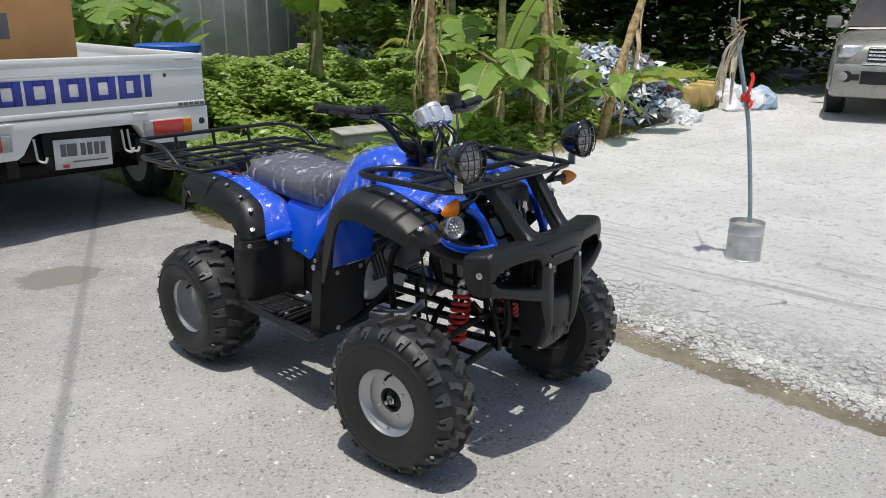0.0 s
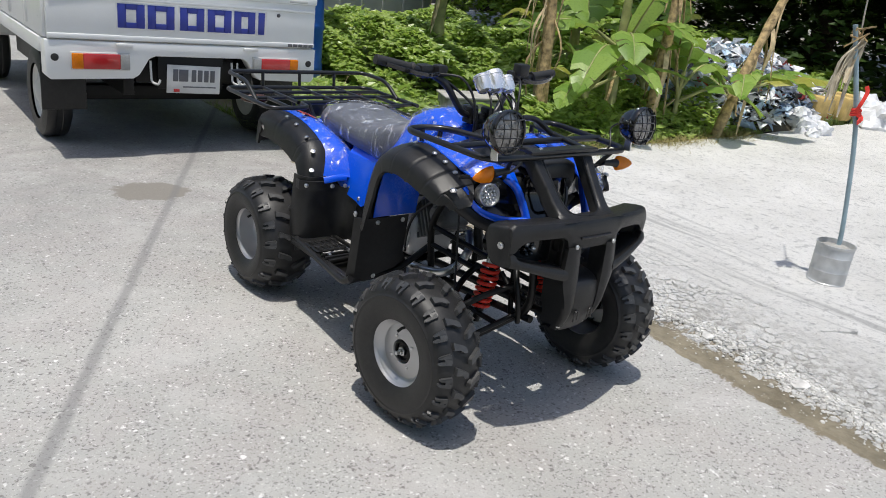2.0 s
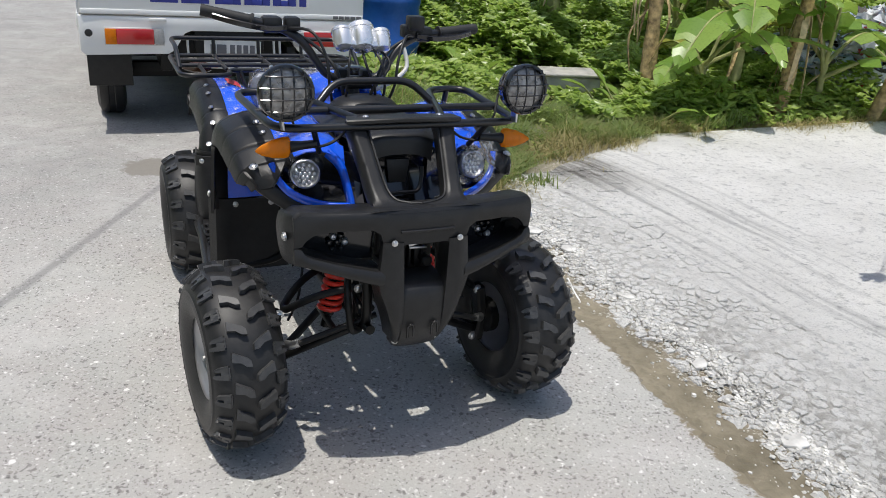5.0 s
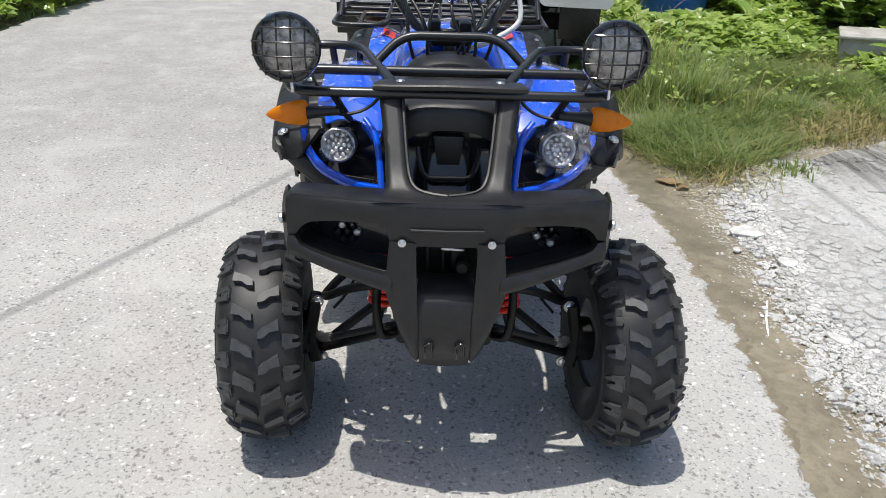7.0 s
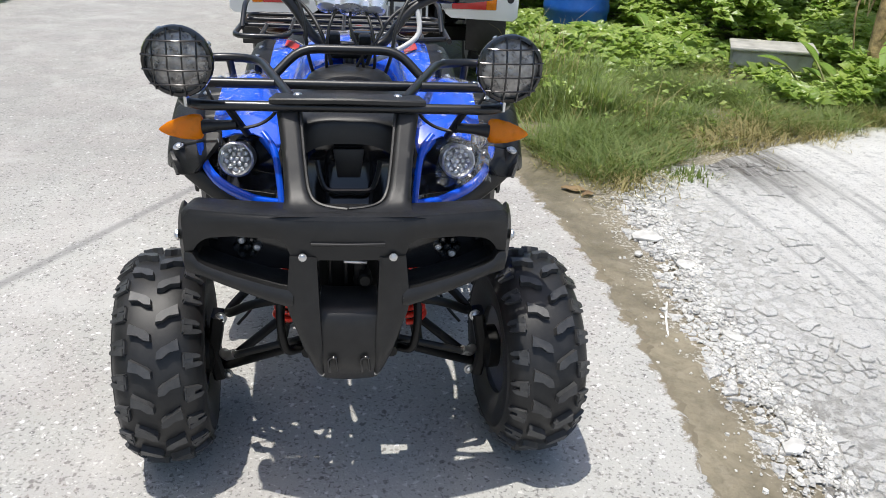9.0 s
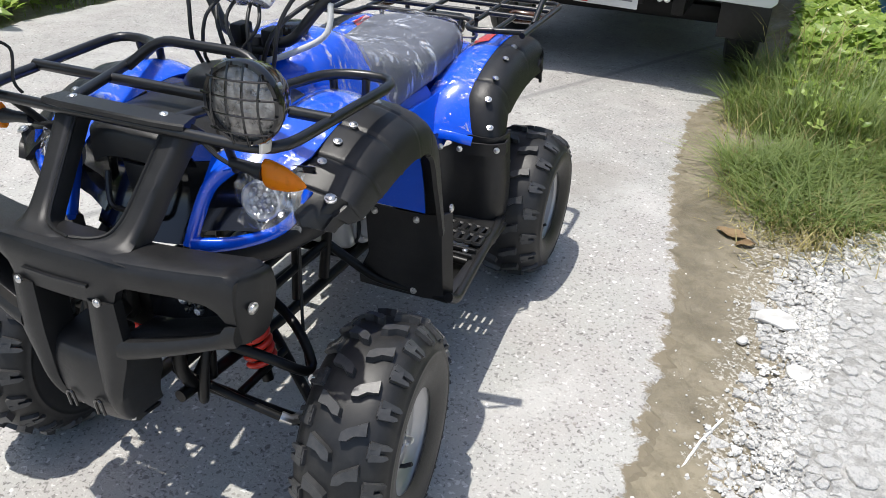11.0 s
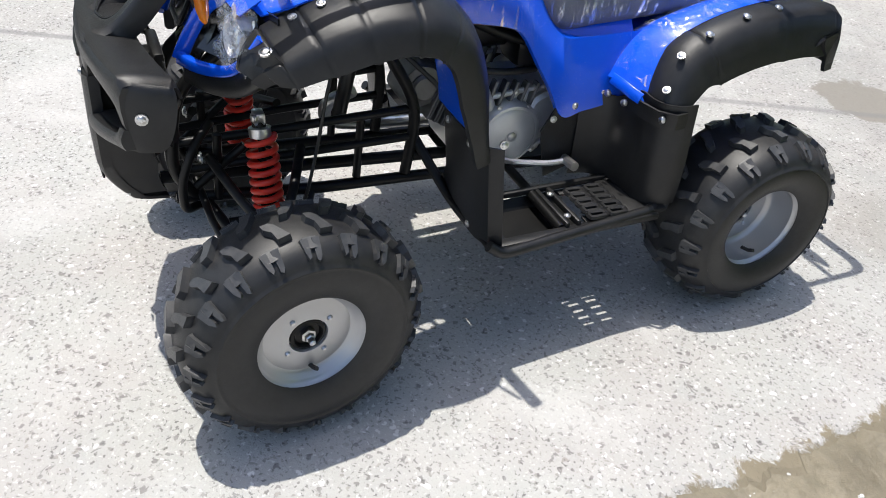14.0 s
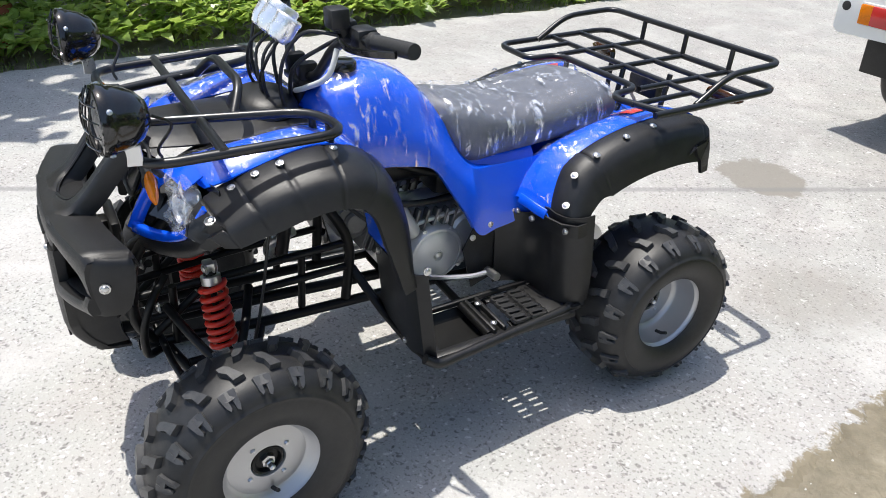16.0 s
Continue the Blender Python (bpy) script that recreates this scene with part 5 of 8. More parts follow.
def shell(bm, rows, back):
    """A thick skin: each row doubled by itself moved by back."""
    back = Vector(back)
    return loft(bm, [[Vector(p) for p in r] + [Vector(p) + back for p in list(r)[::-1]] for r in rows], True, True)


def face_band(name, xs, low, high, thick=0.016, rows=5, material=None, back=0.0, belly=0.0):
    """One stretch of the bumper's face between two edges given over x."""
    bm = bmesh.new()
    out = []
    for x in xs:
        row = []
        for k in range(rows):
            q = k / (rows - 1)
            z = low(x) + (high(x) - low(x)) * q
            row.append((x, bumper_y(x, z) + back - belly * math.sin(math.pi * q), z))
        out.append(row)
    shell(bm, out, (0, thick, 0))
    return part(name, bm, material or BLACK_PLASTIC, bumper, "", 40)


TOP = lambda x: 0.684 - 0.005 * (abs(x) / 0.29) ** 2 - 0.010 * max(0.0, (abs(x) - 0.272) / 0.018) ** 2
OPEN_TOP = lambda x: float(np.interp(abs(x), [0, 0.054, 0.058, 0.098, 0.104, 0.125, 0.20, 0.245, 0.262, 0.274, 0.29], [0.605, 0.605, 0.600, 0.600, 0.630, 0.643, 0.641, 0.633, 0.622, 0.604, 0.600]))
OPEN_LOW = lambda x: float(np.interp(abs(x), [0.10, 0.125, 0.20, 0.25, 0.268, 0.276, 0.29], [0.546, 0.550, 0.567, 0.580, 0.588, 0.6025, 0.6005]))
WING_LOW = lambda x: float(np.interp(abs(x), [0.095, 0.14, 0.20, 0.26, 0.30], [0.510, 0.522, 0.540, 0.558, 0.566]))
bm = bmesh.new()
xs = np.linspace(-0.29, 0.29, 71)
rows = []
for x in xs:
    lo, hi = OPEN_TOP(x), TOP(x)
    rows.append([(x, bumper_y(x, lo + (hi - lo) * k / 6) - 0.004 * math.sin(math.pi * k / 6) + 0.004 * (k == 6), lo + (hi - lo) * k / 6) for k in range(7)])
shell(bm, rows, (0, 0.016, 0))
bumper = part("front_bumper", bm, BLACK_PLASTIC, quad, "matt black moulded plastic front bumper", 40)
# ledge on top, running back to the grille guard
bm = bmesh.new()
rows = []
for x in xs:
    yf = bumper_y(x, TOP(x))
    yb = -0.728 + 0.045 * (abs(x) / 0.29) ** 2
    rows.append([(x, yf + 0.001, TOP(x) - 0.005), (x, yf + 0.005, TOP(x) + 0.002), (x, yf + 0.016, TOP(x) + 0.004), (x, yf * 0.5 + yb * 0.5, TOP(x) + 0.001), (x, yb, TOP(x) - 0.008), (x, yb + 0.006, TOP(x) - 0.026)])
plate(bm, rows, 0.005)
part("bumper_top", bm, BLACK_PLASTIC, bumper, "", 40)
for s in (1, -1):
    face_band("lower_wing", [s * x for x in np.linspace(0.098, 0.29, 26)], WING_LOW, lambda x: OPEN_LOW(x) - 0.001, 0.026, 6, None, -0.004, 0.006)
    # rounded sill of the opening, turned in and catching the light
    bm = bmesh.new()
    shell(bm, [[(s * x, bumper_y(x, OPEN_LOW(x)) + d, OPEN_LOW(x) - 0.001 + h) for d, h in ((-0.006, -0.014), (0.004, -0.003), (0.018, 0.003), (0.040, 0.002), (0.078, -0.004))] for x in np.linspace(0.102, 0.268, 20)], (0, 0.002, -0.004))
    part("sill", bm, BLACK_PLASTIC, bumper)
    # inner wall of the opening along its top
    bm = bmesh.new()
    shell(bm, [[(s * x, bumper_y(x, OPEN_TOP(x)) + d, OPEN_TOP(x) + 0.002) for d in (0.004, 0.04, 0.075)] for x in np.linspace(0.104, 0.27, 16)], (0, 0, 0.004))
    part("opening_roof", bm, BLACK_PLASTIC, bumper)
    bm = bmesh.new()
    shell(bm, [[(s * x, bumper_y(0.19, 0.6) + float(np.interp(x, [0.11, 0.24, 0.284], [0.105, 0.105, 0.060])), z) for z in (0.545, 0.58, 0.61, 0.648)] for x in np.linspace(0.15, 0.286, 10)], (0, 0.003, 0))
    part("opening_back", bm, BLACK_FRAME, bumper)
    # post: wide above, drawn in to the skid plate
    bm = bmesh.new()
    rows = []
    for z in np.linspace(0.328, 0.612, 28):
        xo = float(np.interp(z, [0.328, 0.36, 0.40, 0.456, 0.50, 0.522, 0.56, 0.612], [0.056, 0.064, 0.075, 0.092, 0.107, 0.111, 0.107, 0.102]))
        xi = float(np.interp(z, [0.328, 0.506, 0.605, 0.612], [0.046, 0.052, 0.055, 0.055]))
        rows.append([(s * (xi + (xo - xi) * k / 6), bumper_y(s * (xi + (xo - xi) * k / 6), z) - 0.003 - 0.007 * math.sin(math.pi * k / 6), z) for k in range(7)])
    shell(bm, rows, (0, 0.018, 0))
    part("upright", bm, BLACK_PLASTIC, bumper, "", 50)
    bm = bmesh.new()
    shell(bm, [[(r[-1][0] - s * 0.002 + s * 0.003 * q, r[-1][1] + 0.012 + q * float(np.interp(r[-1][2], [0.33, 0.42, 0.53], [0.05, 0.085, 0.055])), r[-1][2]) for q in (0.0, 0.5, 1.0)] for r in rows[1:20]], (-s * 0.006, 0, 0))
    part("upright_wall", bm, BLACK_PLASTIC, bumper, "", 50)
    bm = bmesh.new()
    shell(bm, [[(r[0][0] + s * 0.001, r[0][1] + 0.010 + q * 0.05, r[0][2]) for q in (0.0, 0.5, 1.0)] for r in rows[14:]], (s * 0.005, 0, 0))
    part("upright_wall", bm, BLACK_PLASTIC, bumper, "", 50)
    bolt(bumper, (s * 0.079, bumper_y(0.079, 0.614) - 0.010, 0.614), (0, -1, 0.1), 0.0055)
    bolt(bumper, (s * 0.054, bumper_y(0.054, 0.345) - 0.004, 0.345), (s * 0.5, -1, -0.3), 0.0055)
    # end panel, turned back along the side
    bm = bmesh.new()
    rows = []
    for z, d, fx in ((0.560, 0.045, 0.281), (0.572, 0.058, 0.285), (0.60, 0.068, 0.288), (0.63, 0.074, 0.289), (0.655, 0.076, 0.287), (0.672, 0.076, 0.283), (0.679, 0.074, 0.276)):
        yf = bumper_y(0.285, z)
        rows.append([(s * fx, yf + 0.001, z)] + [(s * (fx + (0.012 + 0.010 * u) * min(1.0, 3 * u)), yf + 0.004 + u * d, z - 0.012 * u * (z > 0.64)) for u in (0.12, 0.3, 0.55, 0.8, 1.0)])
    plate(bm, smooth_rows(rows, 14), 0.010)
    e = part("end_panel", bm, BLACK_PLASTIC, bumper, "", 50)
    bolt(e, (s * 0.305, -0.7435, 0.622), (s, -0.15, 0), 0.0075)
    bm = bmesh.new()
    tube(bm, [(s * 0.272, -0.715, 0.612), (s * 0.19, -0.69, 0.575), (s * 0.095, -0.672, 0.545)], 0.008, 8)
    part("stay", bm, BLACK_FRAME, bumper)
    bolt(bumper, (s * 0.091, -0.634, 0.851), (0, -0.2, 1), 0.006)
# grille guard: two posts running into one U-shaped foot
U_PATH = catmull(np.array([(-0.628, 0.844), (-0.660, 0.806), (-0.700, 0.759), (-0.736, 0.718), (-0.763, 0.696), (-0.786, 0.688), (-0.809, 0.6855)], float), 31)
for s in (1, -1):
    bm = bmesh.new()
    rows = []
    for k, (y, z) in enumerate(U_PATH):
        u = k / 30
        xi = float(np.interp(u, [0, 0.1, 0.35, 0.52, 0.62, 0.68, 0.73, 0.77, 0.80, 1.0], [0.084, 0.087, 0.078, 0.071, 0.064, 0.056, 0.042, 0.024, 0.001, 0.001]))
        xo = float(np.interp(u, [0, 0.1, 0.35, 0.6, 0.78, 0.9, 1.0], [0.136, 0.130, 0.117, 0.112, 0.114, 0.122, 0.136]))
        rows.append([(s * (xi + (xo - xi) * q / 6), y + (0.006 if q in (0, 6) else 0), z - (0.005 if q in (0, 6) else 0)) for q in range(7)])
    shell(bm, rows, (0, 0.024, -0.020))
    part("guard_post", bm, BLACK_PLASTIC, bumper, "", 50)
    # bright-edged inner lip of the guard
    bm = bmesh.new()
    tube(bm, [(r[0][0], r[0][1] - 0.002, r[0][2] + 0.002) for r in rows[2:25]], 0.0035, 6)
    part("guard_lip", bm, BLACK_PLASTIC, bumper)
bm = bmesh.new()
ribbon(bm, [(-0.136, -0.630, 0.842), (-0.09, -0.642, 0.846), (0, -0.648, 0.849), (0.09, -0.642, 0.846), (0.136, -0.630, 0.842)], 0.006, 0.022)
part("guard_top", bm, BLACK_PLASTIC, bumper)
# skid plate between the uprights
bm = bmesh.new()
rows = [[(x * k, y - 0.006 * math.cos(x * 26), z) for x in np.linspace(-0.054, 0.054, 9)] for y, z, k in ((-0.735, 0.512, 0.96), (-0.775, 0.508, 0.97), (-0.802, 0.497, 0.97), (-0.814, 0.478, 0.96), (-0.818, 0.44, 0.93), (-0.812, 0.39, 0.90), (-0.790, 0.345, 0.88), (-0.768, 0.322, 0.87), (-0.71, 0.312, 0.86))]
plate(bm, smooth_rows(rows, 28), 0.006)
skid = part("skid_plate", bm, BLACK_PLASTIC, bumper, "", 50)
for x in (-0.030, 0.030):
    bm = bmesh.new()
    tube(bm, fillet([(x - 0.007, -0.822, 0.372), (x - 0.008, -0.824, 0.404), (x + 0.006, -0.825, 0.408), (x + 0.008, -0.823, 0.376)], 0.008), 0.0026, 6)
    part("slot_rib", bm, GLOSS_BLACK, skid)
bm = bmesh.new()
ribbon(bm, [(-0.064, bumper_y(0.064, 0.638) - 0.005, 0.638), (0.0, -0.8205, 0.638), (0.064, bumper_y(0.064, 0.638) - 0.005, 0.638)], 0.003, 0.004)
part("trim_line", bm, BLACK_TUBE, bumper)

# dark backing and small lamp clusters behind the bumper openings
for s in (1, -1):
    bm = bmesh.new()
    plate(bm, [[(s * x, y, z) for x, y in ((0.104, -0.742), (0.19, -0.728), (0.27, -0.705))] for z in (0.645, 0.60, 0.55)], 0.004)
    bk = part("opening_back", bm, GLOSS_BLACK, bumper, "dark inner panel")
    for q, (dx, dz) in enumerate(((0, 0), (1, 0), (-1, 0), (0.5, 0.87), (-0.5, 0.87), (0.5, -0.87), (-0.5, -0.87))):
        bm = bmesh.new()
        spin(bm, [(0.0085, 0.0), (0.0082, 0.006), (0.006, 0.009), (0.003, 0.005)], Matrix.Translation((s * 0.185 + dx * 0.018, -0.732, 0.594 + dz * 0.016)) @ pose(0, 0, 0, 90, 0, 0), 8)
        part("fog_lamp_element", bm, REFLECTOR if (q + s) % 3 == 0 else DARK_GLASS, bk)
bm = bmesh.new()
box(bm, (0.0, -0.69, 0.55), (0.13, 0.02, 0.15), 0.006)
box(bm, (-0.022, -0.71, 0.58), (0.045, 0.03, 0.05), 0.008)
box(bm, (0.022, -0.712, 0.535), (0.03, 0.03, 0.06), 0.008)
for x in (-0.036, -0.006, 0.026):
    box(bm, (x, -0.725, 0.555), (0.007, 0.02, 0.085), 0.002)
spin(bm, [(0.012, 0.0), (0.014, 0.03), (0.010, 0.034)], Matrix.Translation((0.030, -0.725, 0.532)) @ pose(0, 0, 0, 90, 0, 0), 16)
part("horn_bracket", bm, BLACK_FRAME, quad, "black bracket with horn behind the bumper")
bm = bmesh.new()
box(bm, (0.004, -0.738, 0.572), (0.032, 0.006, 0.007), 0.002, pose(0, 0, 0, 0, -12, 0).to_3x3())
box(bm, (0.012, -0.738, 0.562), (0.045, 0.006, 0.006), 0.002, pose(0, 0, 0, 0, 3, 0).to_3x3())
part("steel_tab", bm, STEEL, quad, "bright steel tab")

# racks ---------------------------------------------------------------------------


def rod(parent, pts, r=0.0085, name="rail", rounding=0.05, material=None, label=""):
    bm = bmesh.new()
    tube(bm, fillet(pts, rounding) if rounding else pts, r, 10)
    return part(name, bm, material or BLACK_TUBE, parent, label, 60)


front_rack = rod(quad, [(-0.104, -0.622, 0.842), (-0.198, -0.300, 0.842), (-0.325, -0.276, 0.838), (-0.300, -0.645, 0.832), (0.300, -0.645, 0.832), (0.325, -0.276, 0.838), (0.198, -0.300, 0.842), (0.104, -0.622, 0.842)], 0.0095, "front_rack", 0.06, None, "black tubular steel front rack")
rod(front_rack, [(-0.314, -0.505, 0.838), (0.314, -0.505, 0.838)], 0.010, "cross_rail", 0)
rod(front_rack, [(-0.152, -0.445, 0.840), (-0.100, -0.412, 0.889), (0.100, -0.412, 0.889), (0.152, -0.445, 0.840)], 0.0095, "hoop", 0.05)
for s in (1, -1):
    rod(front_rack, [(s * 0.20, -0.305, 0.838), (s * 0.20, -0.302, 0.775)], 0.008, "stay", 0)
    rod(front_rack, [(s * 0.262, -0.292, 0.836), (s * 0.255, -0.288, 0.780)], 0.008, "stay", 0)
    rod(front_rack, [(s * 0.215, -0.645, 0.828), (s * 0.19, -0.60, 0.765)], 0.007, "stay", 0)

CX, Z0 = -0.028, 0.735
rear_rack = rod(quad, fillet([(CX + 0.345, 0.50, Z0), (CX + 0.345, 0.918, Z0), (CX - 0.345, 0.918, Z0), (CX - 0.345, 0.50, Z0), (CX - 0.175, 0.50, Z0), (CX - 0.175, 0.60, Z0), (CX + 0.175, 0.60, Z0), (CX + 0.175, 0.50, Z0), (CX + 0.30, 0.50, Z0)], 0.05)[:-1] + [Vector((CX + 0.345, 0.54, Z0))], 0.0085, "rear_rack", 0, None, "black tubular steel rear rack")
for x in (-0.175, 0.0, 0.175):
    rod(rear_rack, [(CX + x, 0.60, Z0), (CX + x, 0.914, Z0)], 0.0075, "slat", 0)
for y in (0.70, 0.81):
    rod(rear_rack, [(CX - 0.34, y, Z0), (CX + 0.34, y, Z0)], 0.0075, "slat", 0)
for x in (-0.26, 0.26):
    rod(rear_rack, [(CX + x, 0.505, Z0), (CX + x, 0.70, Z0)], 0.007, "slat", 0)
rod(rear_rack, [(CX - 0.335, 0.64, Z0), (CX - 0.335, 0.74, Z0 + 0.062), (CX - 0.335, 0.926, Z0 + 0.066), (CX + 0.335, 0.926, Z0 + 0.066), (CX + 0.335, 0.74, Z0 + 0.062), (CX + 0.335, 0.64, Z0)], 0.0085, "upper_rail", 0.045)
for x in (-0.175, 0.0, 0.175):
    rod(rear_rack, [(CX + x, 0.924, Z0 + 0.064), (CX + x, 0.918, Z0)], 0.007, "post", 0)
for x, y, zb in ((-0.13, 0.60, 0.66), (0.13, 0.60, 0.66), (-0.12, 0.76, 0.60), (0.12, 0.76, 0.60), (0.0, 0.70, 0.64)):
    rod(rear_rack, [(CX + x, y, Z0), (CX * 0.6 + x * 0.9, y - 0.03, zb)], 0.0075, "leg", 0)
bm = bmesh.new()
for s in (1, -1):
    bm2 = bmesh.new()
    rows = []
    for u, r in ((0.0, 0.012), (0.2, 0.022), (0.6, 0.020), (0.9, 0.010), (1.0, 0.002)):
        c = Vector((CX + s * (0.20 + 0.11 * u), 0.83 + 0.01 * u, 0.704))
        rows.append([c + Vector((0, 0.9 * r * math.cos(a), r * math.sin(a))) for a in [2 * math.pi * q / 14 for q in range(14)]])
    loft(bm2, rows, True, True)
    ri = part("rear_indicator", bm2, SMOKED_AMBER, quad, "pointed turn indicator under the rack")
bm.free()
bm = bmesh.new()
box(bm, (CX, 0.80, 0.665), (0.12, 0.05, 0.06), 0.012)
part("tail_bracket", bm, BLACK_PLASTIC, quad, "black tail bracket under the rack")
rod(quad, curve_pts([(0.10, 0.60, 0.735), (0.14, 0.585, 0.72), (0.15, 0.60, 0.69), (0.11, 0.63, 0.675), (0.06, 0.65, 0.67)], 18), 0.004, "tail_wire", 0, STRING, "pale twisted wire hanging from the rack")

# steering ------------------------------------------------------------------------
steer = Matrix.Translation((0, -0.262, 0.88)) @ pose(0, 0, 0, 0, 2.6, 1.0) @ Matrix.Translation((0, 0.262, -0.88))


def st(pts):
    return [steer @ Vector(p) for p in pts]


half = [(0.0, -0.250, 0.862), (0.072, -0.248, 0.864), (0.138, -0.225, 0.955), (0.20, -0.210, 0.985), (0.388, -0.182, 1.010)]
handlebar = rod(quad, st([(-x, y, z) for x, y, z in half[:0:-1]] + half), 0.011, "handlebar", 0.045, None, "black tubular handlebar")
for s in (1, -1):
    bm = bmesh.new()
    a, b = steer @ Vector((s * 0.262, -0.201, 0.9935)), steer @ Vector((s * 0.391, -0.1815, 1.0105))
    pts, rad = [], []
    for k in range(25):
        pts.append(a.lerp(b, k / 24))
        rad.append(0.0150 + (0.0005 if k % 2 else -0.0004) + (0.004 if k in (0, 1) else 0))
    tube(bm, pts, 0.016, 14, radii=rad)
    part("grip", bm, GRIP, handlebar, "ribbed black rubber grip")
    bm = bmesh.new()
    box(bm, steer @ Vector((s * 0.215, -0.198, 0.988)), (0.052, 0.045, 0.042), 0.010)
    box(bm, steer @ Vector((s * 0.165, -0.214, 0.995)), (0.04, 0.040, 0.036), 0.008)
    if s > 0:
        box(bm, steer @ Vector((0.175, -0.235, 1.020)), (0.045, 0.040, 0.040), 0.006)
    part("switch_block", bm, BLACK_PLASTIC, handlebar, "black plastic switch block")
    bm = bmesh.new()
    ribbon(bm, curve_pts(st([(s * 0.185, -0.235, 0.985), (s * 0.24, -0.245, 0.982), (s * 0.31, -0.232, 0.990), (s * 0.365, -0.205, 1.0)]), 14), 0.007, 0.004)
    part("brake_lever", bm, GLOSS_BLACK, handlebar, "thin brake lever")
    rod(handlebar, curve_pts(st([(s * 0.175, -0.23, 0.985), (s * 0.13, -0.285, 0.985), (s * 0.10, -0.32, 0.93), (s * 0.09, -0.33, 0.86), (s * 0.07, -0.31, 0.79)]), 20), 0.004, "cable", 0, WIRE_BLACK)
    rod(handlebar, curve_pts(st([(s * 0.16, -0.22, 0.975), (s * 0.10, -0.24, 0.94), (s * 0.06, -0.29, 0.89), (s * 0.03, -0.29, 0.80)]), 16), 0.0045, "cable", 0, WIRE_BLACK)
rod(handlebar, curve_pts(st([(0.15, -0.225, 0.955), (0.155, -0.25, 0.90), (0.10, -0.275, 0.862), (0.04, -0.28, 0.835)]), 14), 0.006, "wire_loom", 0, PALE_PAINT, "taped pale wire loom")
rod(quad, [(0, -0.252, 0.87), (0, -0.275, 0.70), (0, -0.34, 0.42)], 0.016, "steering_column", 0.02)
bm = bmesh.new()
for x in (-0.035, 0.035):
    box(bm, steer @ Vector((x, -0.25, 0.872)), (0.028, 0.042, 0.040), 0.006)
box(bm, steer @ Vector((0, -0.25, 0.848)), (0.10, 0.05, 0.016), 0.004)
part("bar_clamp", bm, BLACK_FRAME, quad, "black handlebar clamp")
# chrome instrument pod: three dials in a bright shell
m = steer @ Matrix.Translation((0.0, -0.300, 0.975)) @ pose(0, 0, 0, -38, 0, 0)
bm = bmesh.new()
for x, r, h in ((0.0, 0.034, 0.040), (-0.052, 0.027, 0.026), (0.052, 0.027, 0.026)):
    spin(bm, [(r * 0.55, -0.030), (r * 0.8, -0.026), (r, -0.01), (r * 1.0, h * 0.6), (r * 1.06, h * 0.62), (r * 1.06, h * 0.85), (r * 0.95, h), (r * 0.82, h), (r * 0.80, h - 0.006)], m @ pose(x, 0.0, 0), 24)
box(bm, m @ Vector((0, 0, -0.012)), (0.11, 0.036, 0.030), 0.010, m.to_3x3())
pod = part("instrument_pod", bm, CHROME, quad, "bright chrome three-dial instrument pod")
for x, r, h in ((0.0, 0.027, 0.036), (-0.052, 0.021, 0.022), (0.052, 0.021, 0.022)):
    bm = bmesh.new()
    spin(bm, [(r, h - 0.003), (r * 0.6, h - 0.002), (0.001, h - 0.0015)], m @ pose(x, 0, 0), 20)
    part("dial", bm, DARK_GLASS, pod, "dark dial")
bm = bmesh.new()
spin(bm, [(0.03, 0), (0.03, 0.014), (0.026, 0.02), (0.02, 0.022)], pose(0.03, -0.165, 0.862), 18)
part("fuel_cap", bm, GLOSS_BLACK, quad, "black fuel cap")
for k, (x0, x1) in enumerate(((-0.03, -0.05), (0.0, 0.03), (0.03, 0.055), (0.045, 0.02))):
    rod(pod, curve_pts(st([(x0, -0.305, 0.955), (x0 * 1.5, -0.345, 0.92), (x1, -0.35, 0.85), (x1 * 0.8, -0.315, 0.79)]), 14), 0.0035, "cable", 0, WIRE_BLACK)

